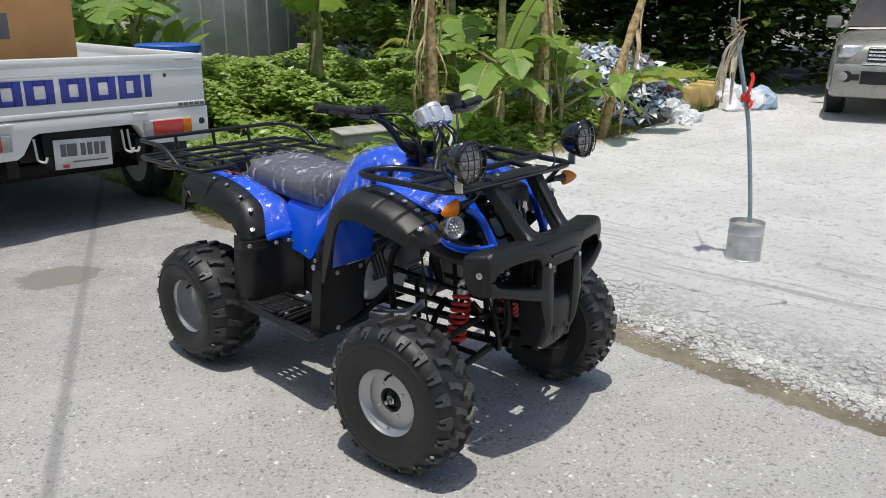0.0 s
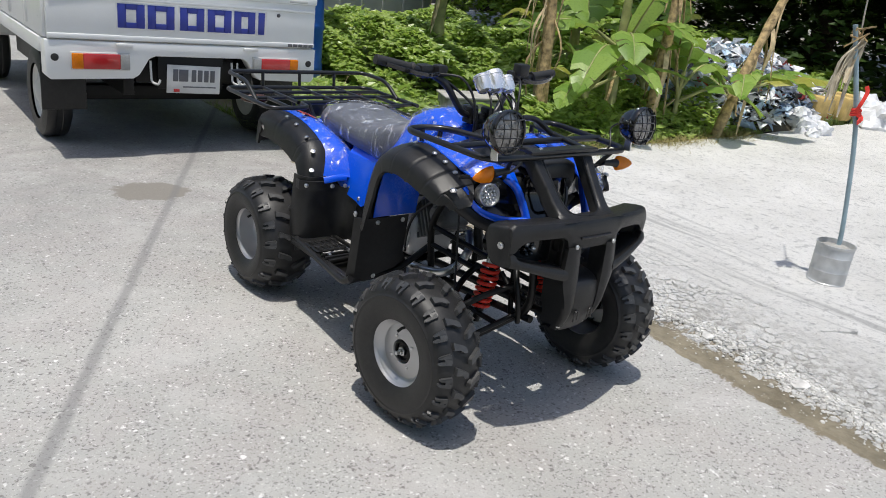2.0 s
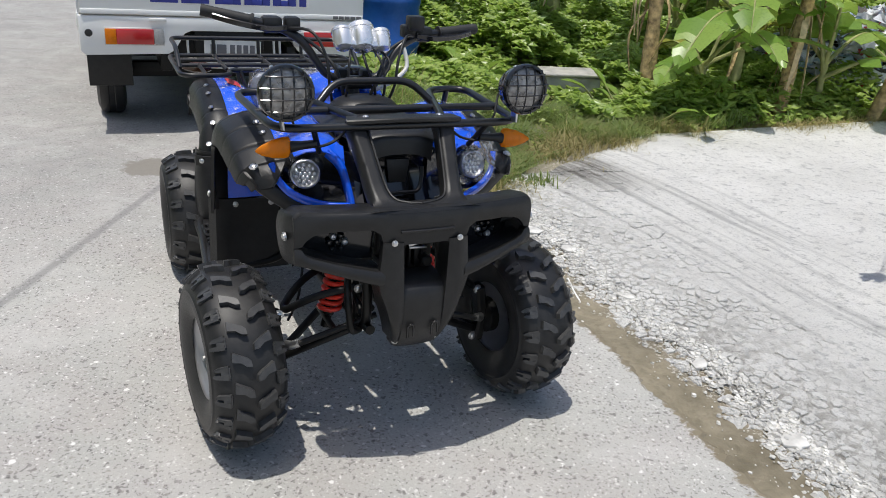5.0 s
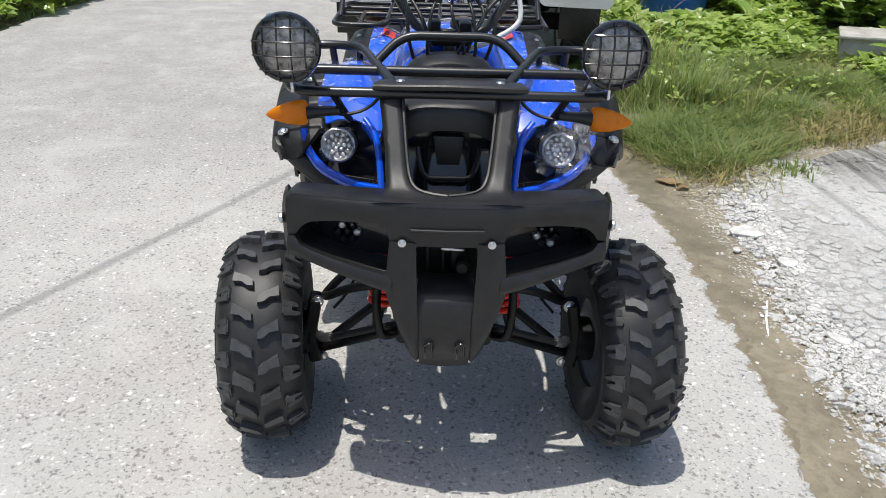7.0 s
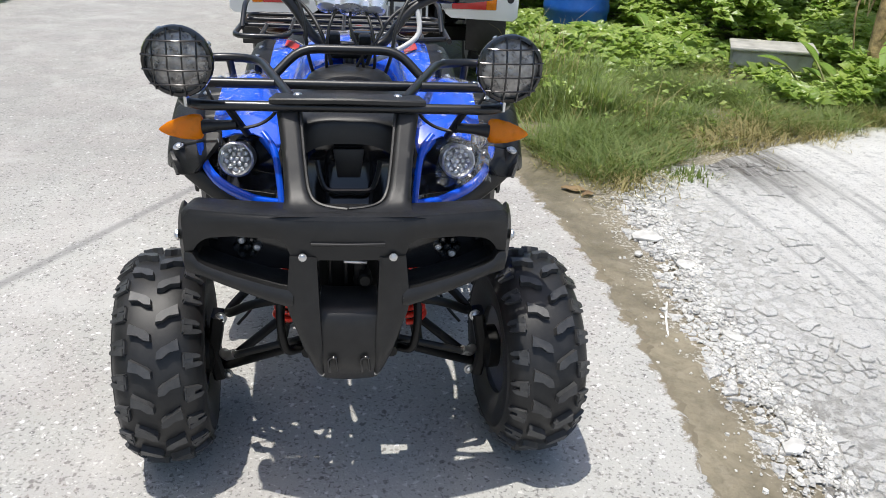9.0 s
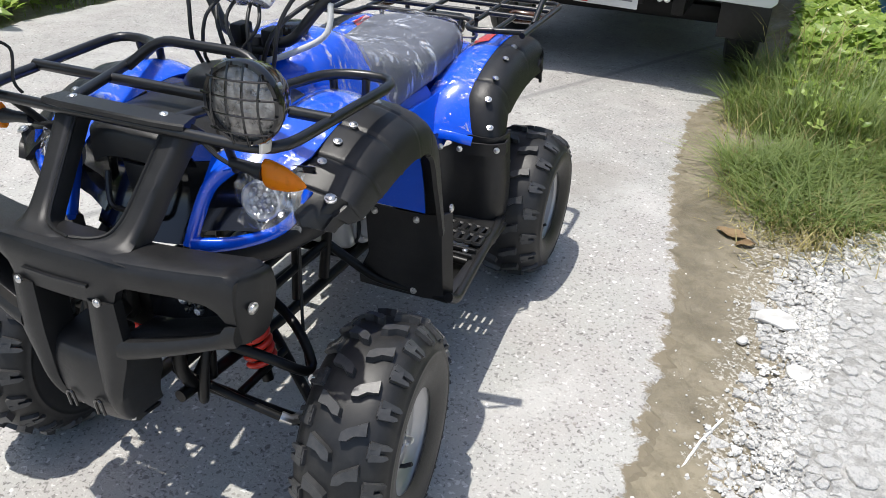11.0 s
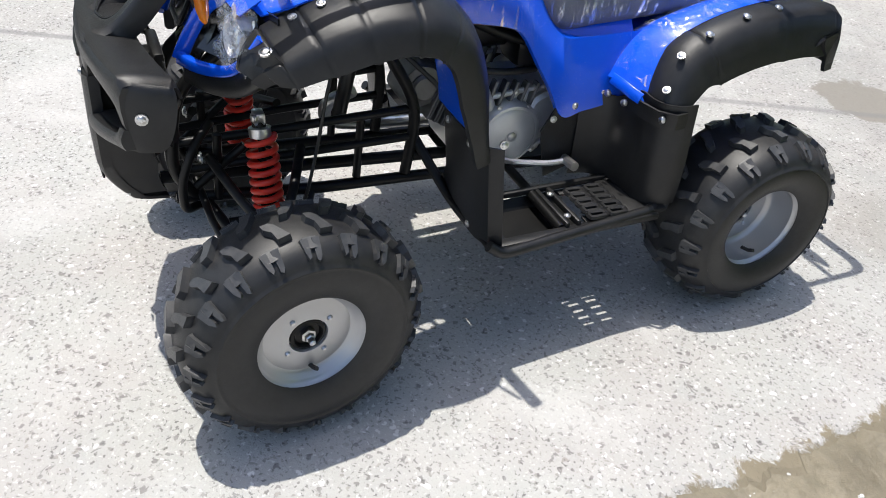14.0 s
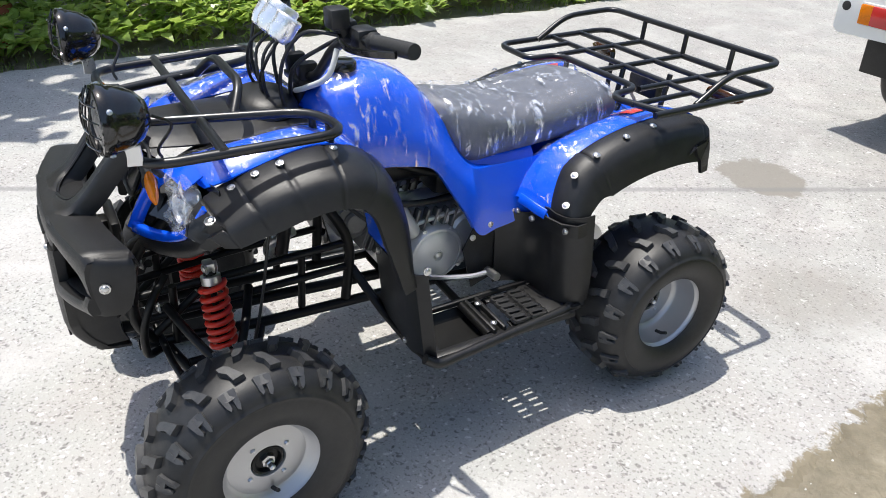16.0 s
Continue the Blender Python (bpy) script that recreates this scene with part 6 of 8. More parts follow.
# frame, engine and suspension -----------------------------------------------------
frame_part = rod(quad, [(-0.085, -0.70, 0.335), (-0.10, -0.42, 0.315), (-0.10, 0.30, 0.285)], 0.0125, "frame", 0.05, BLACK_FRAME, "black tubular steel frame")
for s in (1, -1):
    R = lambda pts, r=0.0125, n="frame_tube", rd=0.04: rod(frame_part, [(s * x, y, z) for x, y, z in pts], r, n, rd, BLACK_FRAME)
    if s > 0:
        R([(0.085, -0.70, 0.335), (0.10, -0.42, 0.315), (0.10, 0.30, 0.285)])
    R([(0.085, -0.70, 0.395), (0.10, -0.45, 0.405), (0.105, -0.20, 0.41)], 0.0092)
    R([(0.085, -0.70, 0.455), (0.10, -0.48, 0.465), (0.105, -0.22, 0.475)], 0.0092)
    R([(0.085, -0.66, 0.33), (0.095, -0.70, 0.40), (0.095, -0.68, 0.56), (0.085, -0.55, 0.66), (0.07, -0.35, 0.75)], 0.0125, rd=0.06)
    R([(0.10, -0.22, 0.32), (0.11, -0.20, 0.48), (0.10, -0.30, 0.66), (0.08, -0.42, 0.70)], 0.0125, rd=0.06)
    R([(0.08, -0.24, 0.72), (0.10, 0.02, 0.60), (0.10, 0.30, 0.56), (0.10, 0.64, 0.62)], 0.0125, rd=0.06)
    R([(0.10, 0.28, 0.29), (0.10, 0.34, 0.42), (0.10, 0.30, 0.56)], 0.0125)
    for y in (-0.62, -0.33):
        R([(0.095, y, 0.325), (0.098, y + 0.01, 0.47)], 0.009, "frame_tube", 0)
    R([(0.095, -0.66, 0.36), (0.10, -0.56, 0.44)], 0.009, "frame_tube", 0)
    # loop of bent tube at the nose, behind the bumper
    R([(0.10, -0.62, 0.50), (0.135, -0.66, 0.47), (0.14, -0.69, 0.40), (0.13, -0.69, 0.33), (0.10, -0.66, 0.32)], 0.009, rd=0.04)
    # wishbones
    kx, ky, kz = 0.292, -0.545, 0.243
    arm = rod(quad, [(s * 0.09, -0.645, 0.325), (s * kx, ky, kz - 0.045), (s * 0.095, -0.43, 0.315)], 0.011, "lower_wishbone", 0.03, BLACK_FRAME, "black tubular wishbone")
    rod(arm, [(s * 0.150, -0.612, 0.300), (s * 0.152, -0.468, 0.298)], 0.009, "brace", 0, BLACK_FRAME)
    bolt(arm, (s * 0.088, -0.660, 0.325), (0, -1, 0), 0.009)
    up = rod(quad, [(s * 0.10, -0.63, 0.425), (s * 0.205, -0.60, 0.395), (s * (kx - 0.01), ky, kz + 0.085), (s * 0.205, -0.49, 0.395), (s * 0.10, -0.45, 0.42)], 0.010, "upper_wishbone", 0.06, BLACK_FRAME, "black tubular wishbone")
    bolt(up, (s * 0.10, -0.645, 0.425), (0, -1, 0), 0.009)
    bm = bmesh.new()
    ribbon(bm, [(s * kx, ky, kz - 0.065), (s * (kx + 0.012), ky, kz), (s * (kx - 0.006), ky, kz + 0.095)], 0.024, 0.014, (0, 1, 0))
    spin(bm, [(0.036, -0.02), (0.05, -0.012), (0.05, 0.012), (0.03, 0.02)], pose(s * (kx + 0.03), ky, kz, 0, 90, STEER), 20)
    kn = part("steering_knuckle", bm, BLACK_FRAME, quad, "black steering knuckle with brake drum")
    bolt(kn, (s * (kx - 0.012), ky - 0.012, kz + 0.09), (s * 0.2, -1, 0.2), 0.010)
    bolt(kn, (s * (kx - 0.016), ky - 0.014, kz - 0.055), (s * 0.2, -1, 0), 0.010)
    rod(quad, [(s * 0.055, -0.655, 0.352), (s * 0.16, -0.645, 0.318), (s * 0.262, -0.62, 0.275)], 0.008, "tie_rod", 0, BLACK_FRAME, "black tie rod with zinc ends")
    bm = bmesh.new()
    tube(bm, [(s * 0.245, -0.626, 0.286), (s * 0.262, -0.62, 0.278), (s * 0.272, -0.600, 0.272)], 0.011, 10)
    part("rod_end", bm, STEEL, kn, "zinc rod end")
    # spring and damper
    top, bot = Vector((s * 0.102, -0.530, 0.506)), Vector((s * 0.152, -0.530, 0.270))
    d = bot - top
    rot = d.to_track_quat("Z", "Y").to_matrix().to_4x4()
    L = d.length
    m = Matrix.Translation(top) @ rot
    bm = bmesh.new()
    spin(bm, [(0.010, 0.0), (0.014, 0.01), (0.014, 0.03), (0.020, 0.034), (0.020, 0.044), (0.0075, 0.046), (0.0075, L * 0.45), (0.016, L * 0.47), (0.016, L * 0.84), (0.012, L * 0.86), (0.012, L)], m, 18)
    damper = part("damper", bm, BLACK_FRAME, quad, "black damper inside a red coil spring")
    bm = bmesh.new()
    turns, n = 7.6, 150
    tube(bm, [m @ Vector((0.0265 * math.cos(2 * math.pi * turns * k / n), 0.0265 * math.sin(2 * math.pi * turns * k / n), 0.046 + (L * 0.80 - 0.046) * (k / n) ** (0.9))) for k in range(n + 1)], 0.0066, 8)
    part("coil_spring", bm, RED_PAINT, damper, "bright red painted coil spring", 60)
    bm = bmesh.new()
    spin(bm, [(0.017, 0.026), (0.022, 0.028), (0.022, 0.046), (0.012, 0.05)], m, 16)
    box(bm, m @ Vector((0, 0, 0.008)), (0.030, 0.022, 0.026), 0.004)
    part("damper_cap", bm, STEEL, damper, "zinc damper cap")
    bolt(damper, top + Vector((s * 0.02, -0.012, 0)), (s * 0.4, -1, 0), 0.008)
    # brake cable hanging from the bars
    rod(quad, curve_pts([(s * 0.12, -0.33, 0.72), (s * 0.165, -0.40, 0.60), (s * 0.185, -0.44, 0.45), (s * 0.21, -0.48, 0.34), (s * 0.25, -0.53, 0.30)], 20), 0.0035, "brake_cable", 0, WIRE_BLACK)
    # foot well: edge tube, tread plate with bars
    foot = rod(quad, [(s * 0.385, -0.150, 0.300), (s * 0.392, -0.120, 0.278), (s * 0.365, 0.27, 0.292), (s * 0.30, 0.31, 0.30)], 0.012, "footrest", 0.03, BLACK_PLASTIC, "black footrest with an open tread plate")
    bm = bmesh.new()
    box(bm, (s * 0.29, 0.245, 0.292), (0.17, 0.10, 0.012), 0.004)
    box(bm, (s * 0.372, 0.07, 0.284), (0.026, 0.40, 0.016), 0.004)
    box(bm, (s * 0.285, -0.118, 0.284), (0.17, 0.045, 0.012), 0.004)
    box(bm, (s * 0.225, 0.07, 0.300), (0.014, 0.32, 0.014), 0.004)
    part("footrest_frame", bm, BLACK_PLASTIC, foot)
    bm = bmesh.new()
    for x0, x1, y0, y1 in ((0.335, 0.362, 0.098, 0.205), (0.225, 0.345, 0.140, 0.158), (0.225, 0.245, 0.098, 0.205)):
        box(bm, (s * (x0 + x1) / 2, (y0 + y1) / 2, 0.286), (x1 - x0, y1 - y0, 0.006), 0.002)
    part("tread_plate", bm, BLACK_PLASTIC, foot)
    bm = bmesh.new()
    plate(bm, [[(s * x, y, z) for x, z in ((0.222, 0.285), (0.240, 0.262), (0.30, 0.258), (0.352, 0.262), (0.366, 0.280))] for y in (-0.10, -0.03, 0.04, 0.104)], 0.003)
    part("sunken_pan", bm, BLACK_FRAME, foot, "black sunken pan of the foot well")
    for k in range(2):
        bm = bmesh.new()
        box(bm, (s * 0.298, 0.045 + k * 0.028, 0.296), (0.14, 0.010, 0.016), 0.003)
        part("tread_bar", bm, BLACK_PLASTIC, foot)
    for k in range(5):
        for j in range(2):
            bm = bmesh.new()
            tube(bm, fillet([(s * (0.250 + k * 0.024), 0.105 + j * 0.05, 0.300), (s * (0.268 + k * 0.024), 0.105 + j * 0.05, 0.300), (s * (0.268 + k * 0.024), 0.145 + j * 0.05, 0.300), (s * (0.250 + k * 0.024), 0.145 + j * 0.05, 0.300)], 0.006, 2, True), 0.0062, 6, True)
            part("tread_ring", bm, BLACK_PLASTIC, foot)
    rod(foot, [(s * 0.10, -0.20, 0.40), (s * 0.20, -0.16, 0.31), (s * 0.38, -0.135, 0.285)], 0.011, "footrest_tube", 0.03, BLACK_FRAME)
    rod(foot, [(s * 0.10, 0.22, 0.295), (s * 0.24, 0.23, 0.292)], 0.012, "footrest_tube", 0, BLACK_FRAME)
    rod(foot, [(s * 0.10, 0.03, 0.30), (s * 0.36, 0.035, 0.286)], 0.011, "footrest_tube", 0, BLACK_FRAME)
    bolt(foot, (s * 0.345, 0.055, 0.306), (0, 0, 1), 0.006)
    bolt(foot, (s * 0.26, 0.062, 0.306), (0, 0, 1), 0.006)

bm = bmesh.new()
plate(bm, [[(x, y, z) for x in (-0.098, 0, 0.098)] for y, z in ((-0.08, 0.288), (0.0, 0.284), (0.15, 0.276), (0.30, 0.270))], 0.003)
part("belly_plate", bm, BLACK_FRAME, quad, "black steel plate under the engine")
# added rod, no frame member: keeps sun from slipping through onto the road
rod(frame_part, [(0, -0.72, 0.335), (0, -0.42, 0.315), (0, -0.08, 0.292)], 0.014, "sun_gap_rod", 0, BLACK_FRAME)

# engine
bm = bmesh.new()
box(bm, (0, 0.02, 0.39), (0.20, 0.22, 0.16), 0.025, seg=3)
box(bm, (0.02, 0.09, 0.43), (0.16, 0.16, 0.12), 0.03, seg=3)
engine = part("engine", bm, ALLOY, quad, "cast aluminium engine")
for s in (1, -1):
    bm = bmesh.new()
    spin(bm, [(0.078, 0.0), (0.078, 0.02), (0.070, 0.030), (0.064, 0.031), (0.064, 0.029), (0.055, 0.034), (0.015, 0.035), (0.013, 0.031), (0.004, 0.031)], pose(s * 0.098, 0.02, 0.388, 0, s * 90, 0), 36)
    cov = part("engine_cover", bm, ALLOY, engine, "round cast aluminium cover", 40)
    bolt(cov, (s * 0.131, 0.02, 0.388), (s, 0, 0), 0.011)
    bm = bmesh.new()
    spin(bm, [(0.05, 0.0), (0.05, 0.014), (0.042, 0.022), (0.01, 0.024)], pose(s * 0.095, 0.115, 0.425, 0, s * 90, 0), 28)
    part("engine_cover", bm, ALLOY, engine)
    for a in range(6):
        bolt(cov, (s * 0.121, 0.02 + 0.073 * math.cos(a), 0.388 + 0.073 * math.sin(a)), (s, 0, 0), 0.005)
    # crank case bulge and cylinder cover plate
    bm = bmesh.new()
    tube(bm, fillet([(s * 0.105, -0.04, 0.455), (s * 0.108, -0.075, 0.52), (s * 0.09, -0.105, 0.575)], 0.02), 0.024, 12)
    part("chain_tunnel", bm, ALLOY, engine)
for s in (1, -1):
    # ribs, studs and a raised flange on the crank case
    for k in range(6):
        bm = bmesh.new()
        box(bm, (s * 0.104, -0.055 + k * 0.026, 0.492 - 0.004 * k), (0.022, 0.008, 0.060), 0.003, pose(0, 0, 0, -18, 0, 0).to_3x3())
        part("case_rib", bm, DARK_ALLOY, engine)
    bm = bmesh.new()
    tube(bm, fillet([(s * 0.106, -0.085, 0.40), (s * 0.106, -0.06, 0.475), (s * 0.106, 0.10, 0.49), (s * 0.106, 0.175, 0.45), (s * 0.106, 0.16, 0.37), (s * 0.106, 0.02, 0.308), (s * 0.106, -0.06, 0.33)], 0.03, 4, True), 0.007, 8, True)
    fl = part("case_flange", bm, ALLOY, engine)
    for y, z in ((-0.082, 0.405), (-0.05, 0.475), (0.03, 0.484), (0.10, 0.49), (0.168, 0.45), (0.158, 0.375), (0.09, 0.335), (-0.05, 0.335)):
        bolt(fl, (s * 0.112, y, z), (s, 0, 0), 0.006)
    rod(engine, curve_pts([(s * 0.07, -0.16, 0.57), (s * 0.125, -0.10, 0.56), (s * 0.13, -0.02, 0.545), (s * 0.11, 0.07, 0.535)], 14), 0.008, "hose", 0, WIRE_BLACK, "black rubber hose")
    rod(engine, curve_pts([(s * 0.09, -0.24, 0.60), (s * 0.13, -0.14, 0.50), (s * 0.125, -0.09, 0.40), (s * 0.10, -0.06, 0.33)], 14), 0.005, "hose", 0, WIRE_BLACK)
for k in range(9):
    bm = bmesh.new()
    c = Vector((0, -0.070 - k * 0.0085, 0.445 + k * 0.005))
    box(bm, c, (0.145 if k % 2 else 0.155, 0.006, 0.125), 0.003, pose(0, 0, 0, -24, 0, 0).to_3x3())
    part("cooling_fin", bm, DARK_ALLOY, engine)
bm = bmesh.new()
box(bm, (0, -0.172, 0.495), (0.125, 0.060, 0.10), 0.02, pose(0, 0, 0, -24, 0, 0).to_3x3(), 3)
spin(bm, [(0.03, 0), (0.03, 0.012), (0.024, 0.018)], pose(0.06, -0.172, 0.500, 0, 90, 0), 20)
spin(bm, [(0.045, 0), (0.045, 0.006), (0.03, 0.010)], pose(0.058, -0.172, 0.500, 0, 90, 0), 14)
spin(bm, [(0.03, 0), (0.03, 0.012), (0.024, 0.018)], pose(-0.06, -0.172, 0.500, 0, -90, 0), 20)
box(bm, (0, -0.11, 0.47), (0.10, 0.11, 0.09), 0.01, pose(0, 0, 0, -24, 0, 0).to_3x3())
part("cylinder_head", bm, DARK_ALLOY, engine, "dark cast cylinder head")
rod(engine, curve_pts([(-0.02, -0.30, 0.47), (-0.06, -0.35, 0.42), (-0.12, -0.30, 0.34), (-0.14, -0.05, 0.31), (-0.13, 0.25, 0.34), (-0.12, 0.45, 0.44), (-0.11, 0.66, 0.47)], 40), 0.015, "exhaust_pipe", 0, STEEL, "bare steel exhaust pipe")
bm = bmesh.new()
tube(bm, [(-0.115, 0.40, 0.43), (-0.112, 0.42, 0.435), (-0.108, 0.64, 0.475), (-0.107, 0.655, 0.48)], 0.045, 20, radii=[0.02, 0.045, 0.045, 0.025])
part("silencer", bm, BLACK_FRAME, quad, "black exhaust silencer")
# gear pedal
bm = bmesh.new()
tube(bm, fillet([(0.128, -0.03, 0.340), (0.168, 0.02, 0.342), (0.200, 0.085, 0.346), (0.205, 0.127, 0.350)], 0.02), 0.007, 8)
tube(bm, [(0.196, 0.126, 0.350), (0.240, 0.128, 0.352)], 0.011, 10)
part("gear_pedal", bm, STEEL, quad, "zinc gear change pedal")
rod(quad, [(0.10, 0.02, 0.33), (0.135, 0.0, 0.332), (0.14, -0.05, 0.332)], 0.006, "gear_link", 0, STEEL)
bm = bmesh.new()
box(bm, (-0.04, -0.02, 0.60), (0.14, 0.18, 0.10), 0.03, seg=3)
box(bm, (0.03, 0.10, 0.57), (0.10, 0.12, 0.10), 0.02)
part("air_box", bm, BLACK_PLASTIC, quad, "black plastic air box")
# rear axle, swing arm, rear spring, chain wheel
rod(quad, [(-0.26, 0.545, 0.224), (0.26, 0.545, 0.224)], 0.016, "rear_axle", 0, STEEL, "steel rear axle")
for s in (1, -1):
    rod(quad, [(s * 0.09, 0.22, 0.33), (s * 0.085, 0.40, 0.25), (s * 0.08, 0.56, 0.226)], 0.016, "swing_arm", 0.03, BLACK_FRAME, "black swing arm")
    bm = bmesh.new()
    spin(bm, [(0.05, -0.03), (0.07, -0.02), (0.07, 0.02), (0.045, 0.03)], pose(s * 0.22, 0.545, 0.224, 0, 90, 0), 24)
    part("rear_hub", bm, ALLOY, quad, "cast rear hub")
bm = bmesh.new()
spin(bm, [(0.03, -0.003), (0.085, -0.003), (0.088, 0.0), (0.085, 0.003), (0.03, 0.003)], pose(0.05, 0.545, 0.224, 0, 90, 0), 30)
part("sprocket", bm, STEEL, quad, "steel chain wheel")
bm = bmesh.new()
spin(bm, [(0.035, -0.012), (0.050, -0.010), (0.050, 0.010), (0.035, 0.012), (0.030, 0.008), (0.030, -0.008), (0.035, -0.012)], pose(0.225, 0.315, 0.505, 0, 90, 0), 24, False)
part("vent_ring", bm, GLOSS_BLACK, quad, "black ring behind the splash guard")
bm = bmesh.new()
m = Matrix.Translation((0.0, 0.34, 0.52)) @ (Vector((0, 0.10, -0.26))).to_track_quat("Z", "Y").to_matrix().to_4x4()
tube(bm, [m @ Vector((0.028 * math.cos(2 * math.pi * 7 * k / 120), 0.028 * math.sin(2 * math.pi * 7 * k / 120), 0.03 + 0.19 * k / 120)) for k in range(121)], 0.006, 8)
part("rear_spring", bm, RED_PAINT, quad, "red rear coil spring")

# ---- the small white pickup, tail towards the quad ----


def slab_box(bm, x0, x1, y0, y1, z0, z1, bevel=0.004):
    return box(bm, ((x0 + x1) / 2, (y0 + y1) / 2, (z0 + z1) / 2), (x1 - x0, y1 - y0, z1 - z0), bevel)


def panel(name, parent, x0, x1, y0, y1, z0, z1, material, label="", bevel=0.004):
    bm = bmesh.new()
    slab_box(bm, x0, x1, y0, y1, z0, z1, bevel)
    return part(name, bm, material, parent, label)


def road_wheel(parent, place, r, w, side, hub_material, tyre_material=None):
    bm = bmesh.new()
    f = w / 2
    spin(bm, [(r * 0.60, -f), (r * 0.62, f - 0.02), (r * 0.58, f - 0.012), (r * 0.50, f - 0.03), (r * 0.30, f - 0.02), (r * 0.18, f + 0.0), (0.004, f + 0.002)], None, 28)
    wh = part("wheel", bm, hub_material, parent, "road wheel with black tyre")
    wh.matrix_local = pose(*place) @ pose(0, 0, 0, 0, 90 if side > 0 else -90, 0)
    bm = bmesh.new()
    spin(bm, [(r * 0.60, -f), (r * 0.80, -f - 0.008), (r * 0.95, -f + 0.008), (r, -f + 0.03), (r, -0.02), (r * 0.985, -0.015), (r * 0.985, 0.015), (r, 0.02), (r, f - 0.03), (r * 0.95, f - 0.008), (r * 0.80, f + 0.008), (r * 0.60, f)], None, 40, False)
    part("tyre", bm, tyre_material or RUBBER, wh, "black road tyre")
    return wh


def make_truck():
    t = thing("pickup_truck", (0.0755, 2.545, 0), "small white pickup truck with a drop-side bed, parked on the road", "truck")
    # tailgate
    bm = bmesh.new()
    slab_box(bm, -0.785, 0.785, 0.0, 0.03, 0.672, 0.972, 0.006)
    gate = part("tailgate", bm, WHITE_PAINT, t, "white steel tailgate with raised lip")
    panel("top_lip", gate, -0.788, 0.788, -0.012, 0.036, 0.935, 0.982, WHITE_PAINT, bevel=0.008)
    panel("ridge", gate, -0.780, 0.780, -0.009, 0.01, 0.886, 0.904, WHITE_PAINT, "", 0.006)
    panel("lower_lip", gate, -0.785, 0.785, -0.006, 0.02, 0.672, 0.700, WHITE_PAINT, bevel=0.006)
    for x in (-0.395, 0.35):
        panel("latch", gate, x - 0.045, x + 0.045, -0.022, 0.0, 0.640, 0.658, WHITE_DECAL, "white latch handle")
    panel("lock_lever", gate, 0.60, 0.72, -0.016, 0.002, 0.945, 0.962, PALE_PAINT)
    bolt(gate, (0.53, -0.003, 0.862), (0, -1, 0), 0.009, GREY_DECAL)
    # brand letters as six plain blue blocks, model name as small grey ones
    for x, w in ((-0.427, 0.146), (-0.265, 0.150), (-0.083, 0.142), (0.079, 0.146), (0.242, 0.134), (0.384, 0.064)):
        panel("brand_edge", gate, x - 0.006, x + w + 0.006, -0.0030, -0.0002, 0.735, 0.878, WHITE_DECAL, "", 0.001)
        if w < 0.1:
            panel("brand_mark", gate, x + 0.012, x + w - 0.010, -0.0060, -0.0032, 0.742, 0.871, BLUE_DECAL, "plain blue brand shape", 0.002)
            continue
        bm = bmesh.new()
        for x0, x1, z0, z1 in ((x, x + 0.046, 0.742, 0.871), (x + w - 0.046, x + w, 0.742, 0.871), (x + 0.04, x + w - 0.04, 0.742, 0.772), (x + 0.04, x + w - 0.04, 0.841, 0.871)):
            slab_box(bm, x0, x1, -0.0060, -0.0032, z0, z1, 0.001)
        part("brand_mark", bm, BLUE_DECAL, gate, "plain blue brand shape")
    for k in range(5):
        x = 0.600 + k * 0.036
        panel("model_mark", gate, x, x + 0.030, -0.0095, -0.0062, 0.676, 0.694, GREY_DECAL, "", 0.001)
    # rear sill with a raised middle
    bm = bmesh.new()
    outline = [(-0.80, 0.664), (-0.80, 0.475), (-0.775, 0.452), (-0.345, 0.462), (-0.31, 0.485), (-0.255, 0.575), (-0.22, 0.59), (0.30, 0.59), (0.335, 0.575), (0.39, 0.485), (0.42, 0.462), (0.775, 0.452), (0.80, 0.475), (0.80, 0.664)]
    ngon_prism(bm, outline, 0.10, Matrix(((1, 0, 0, 0), (0, 0, 1, 0.0), (0, 1, 0, 0), (0, 0, 0, 1))), 0.008)
    part("rear_sill", bm, WHITE_PAINT, t, "white steel rear sill", 40)
    for s in (-1, 1):
        c = 0.52 * s - 0.0
        x0, x1 = (c - 0.155, c + 0.155)
        panel("lamp_frame", t, x0, x1, -0.010, 0.004, 0.508, 0.604, PALE_PAINT)
        lamp = panel("tail_lamp", t, (x0 + 0.06 if s < 0 else x0 + 0.055), (x1 - 0.055 if s < 0 else x1 - 0.06), -0.024, -0.008, 0.515, 0.598, TAIL_RED, "red and amber tail lamp", 0.006)
        if s < 0:
            panel("amber_lens", lamp, x0 + 0.004, x0 + 0.062, -0.024, -0.008, 0.515, 0.598, AMBER, "amber lens", 0.006)
            panel("clear_lens", lamp, x1 - 0.056, x1 - 0.004, -0.024, -0.008, 0.515, 0.598, LAMP_GREY, "clear lens", 0.006)
        else:
            panel("amber_lens", lamp, x1 - 0.062, x1 - 0.004, -0.024, -0.008, 0.515, 0.598, AMBER, "amber lens", 0.006)
            panel("clear_lens", lamp, x0 + 0.004, x0 + 0.056, -0.024, -0.008, 0.515, 0.598, LAMP_GREY, "clear lens", 0.006)
        bm = bmesh.new()
        spin(bm, [(0.020, 0), (0.020, 0.004), (0.012, 0.006)], Matrix.Translation((s * 0.752, 0.0, 0.572)) @ pose(0, 0, 0, 90, 0, 0), 16)
        part("rubber_stop", bm, GRIP, t)
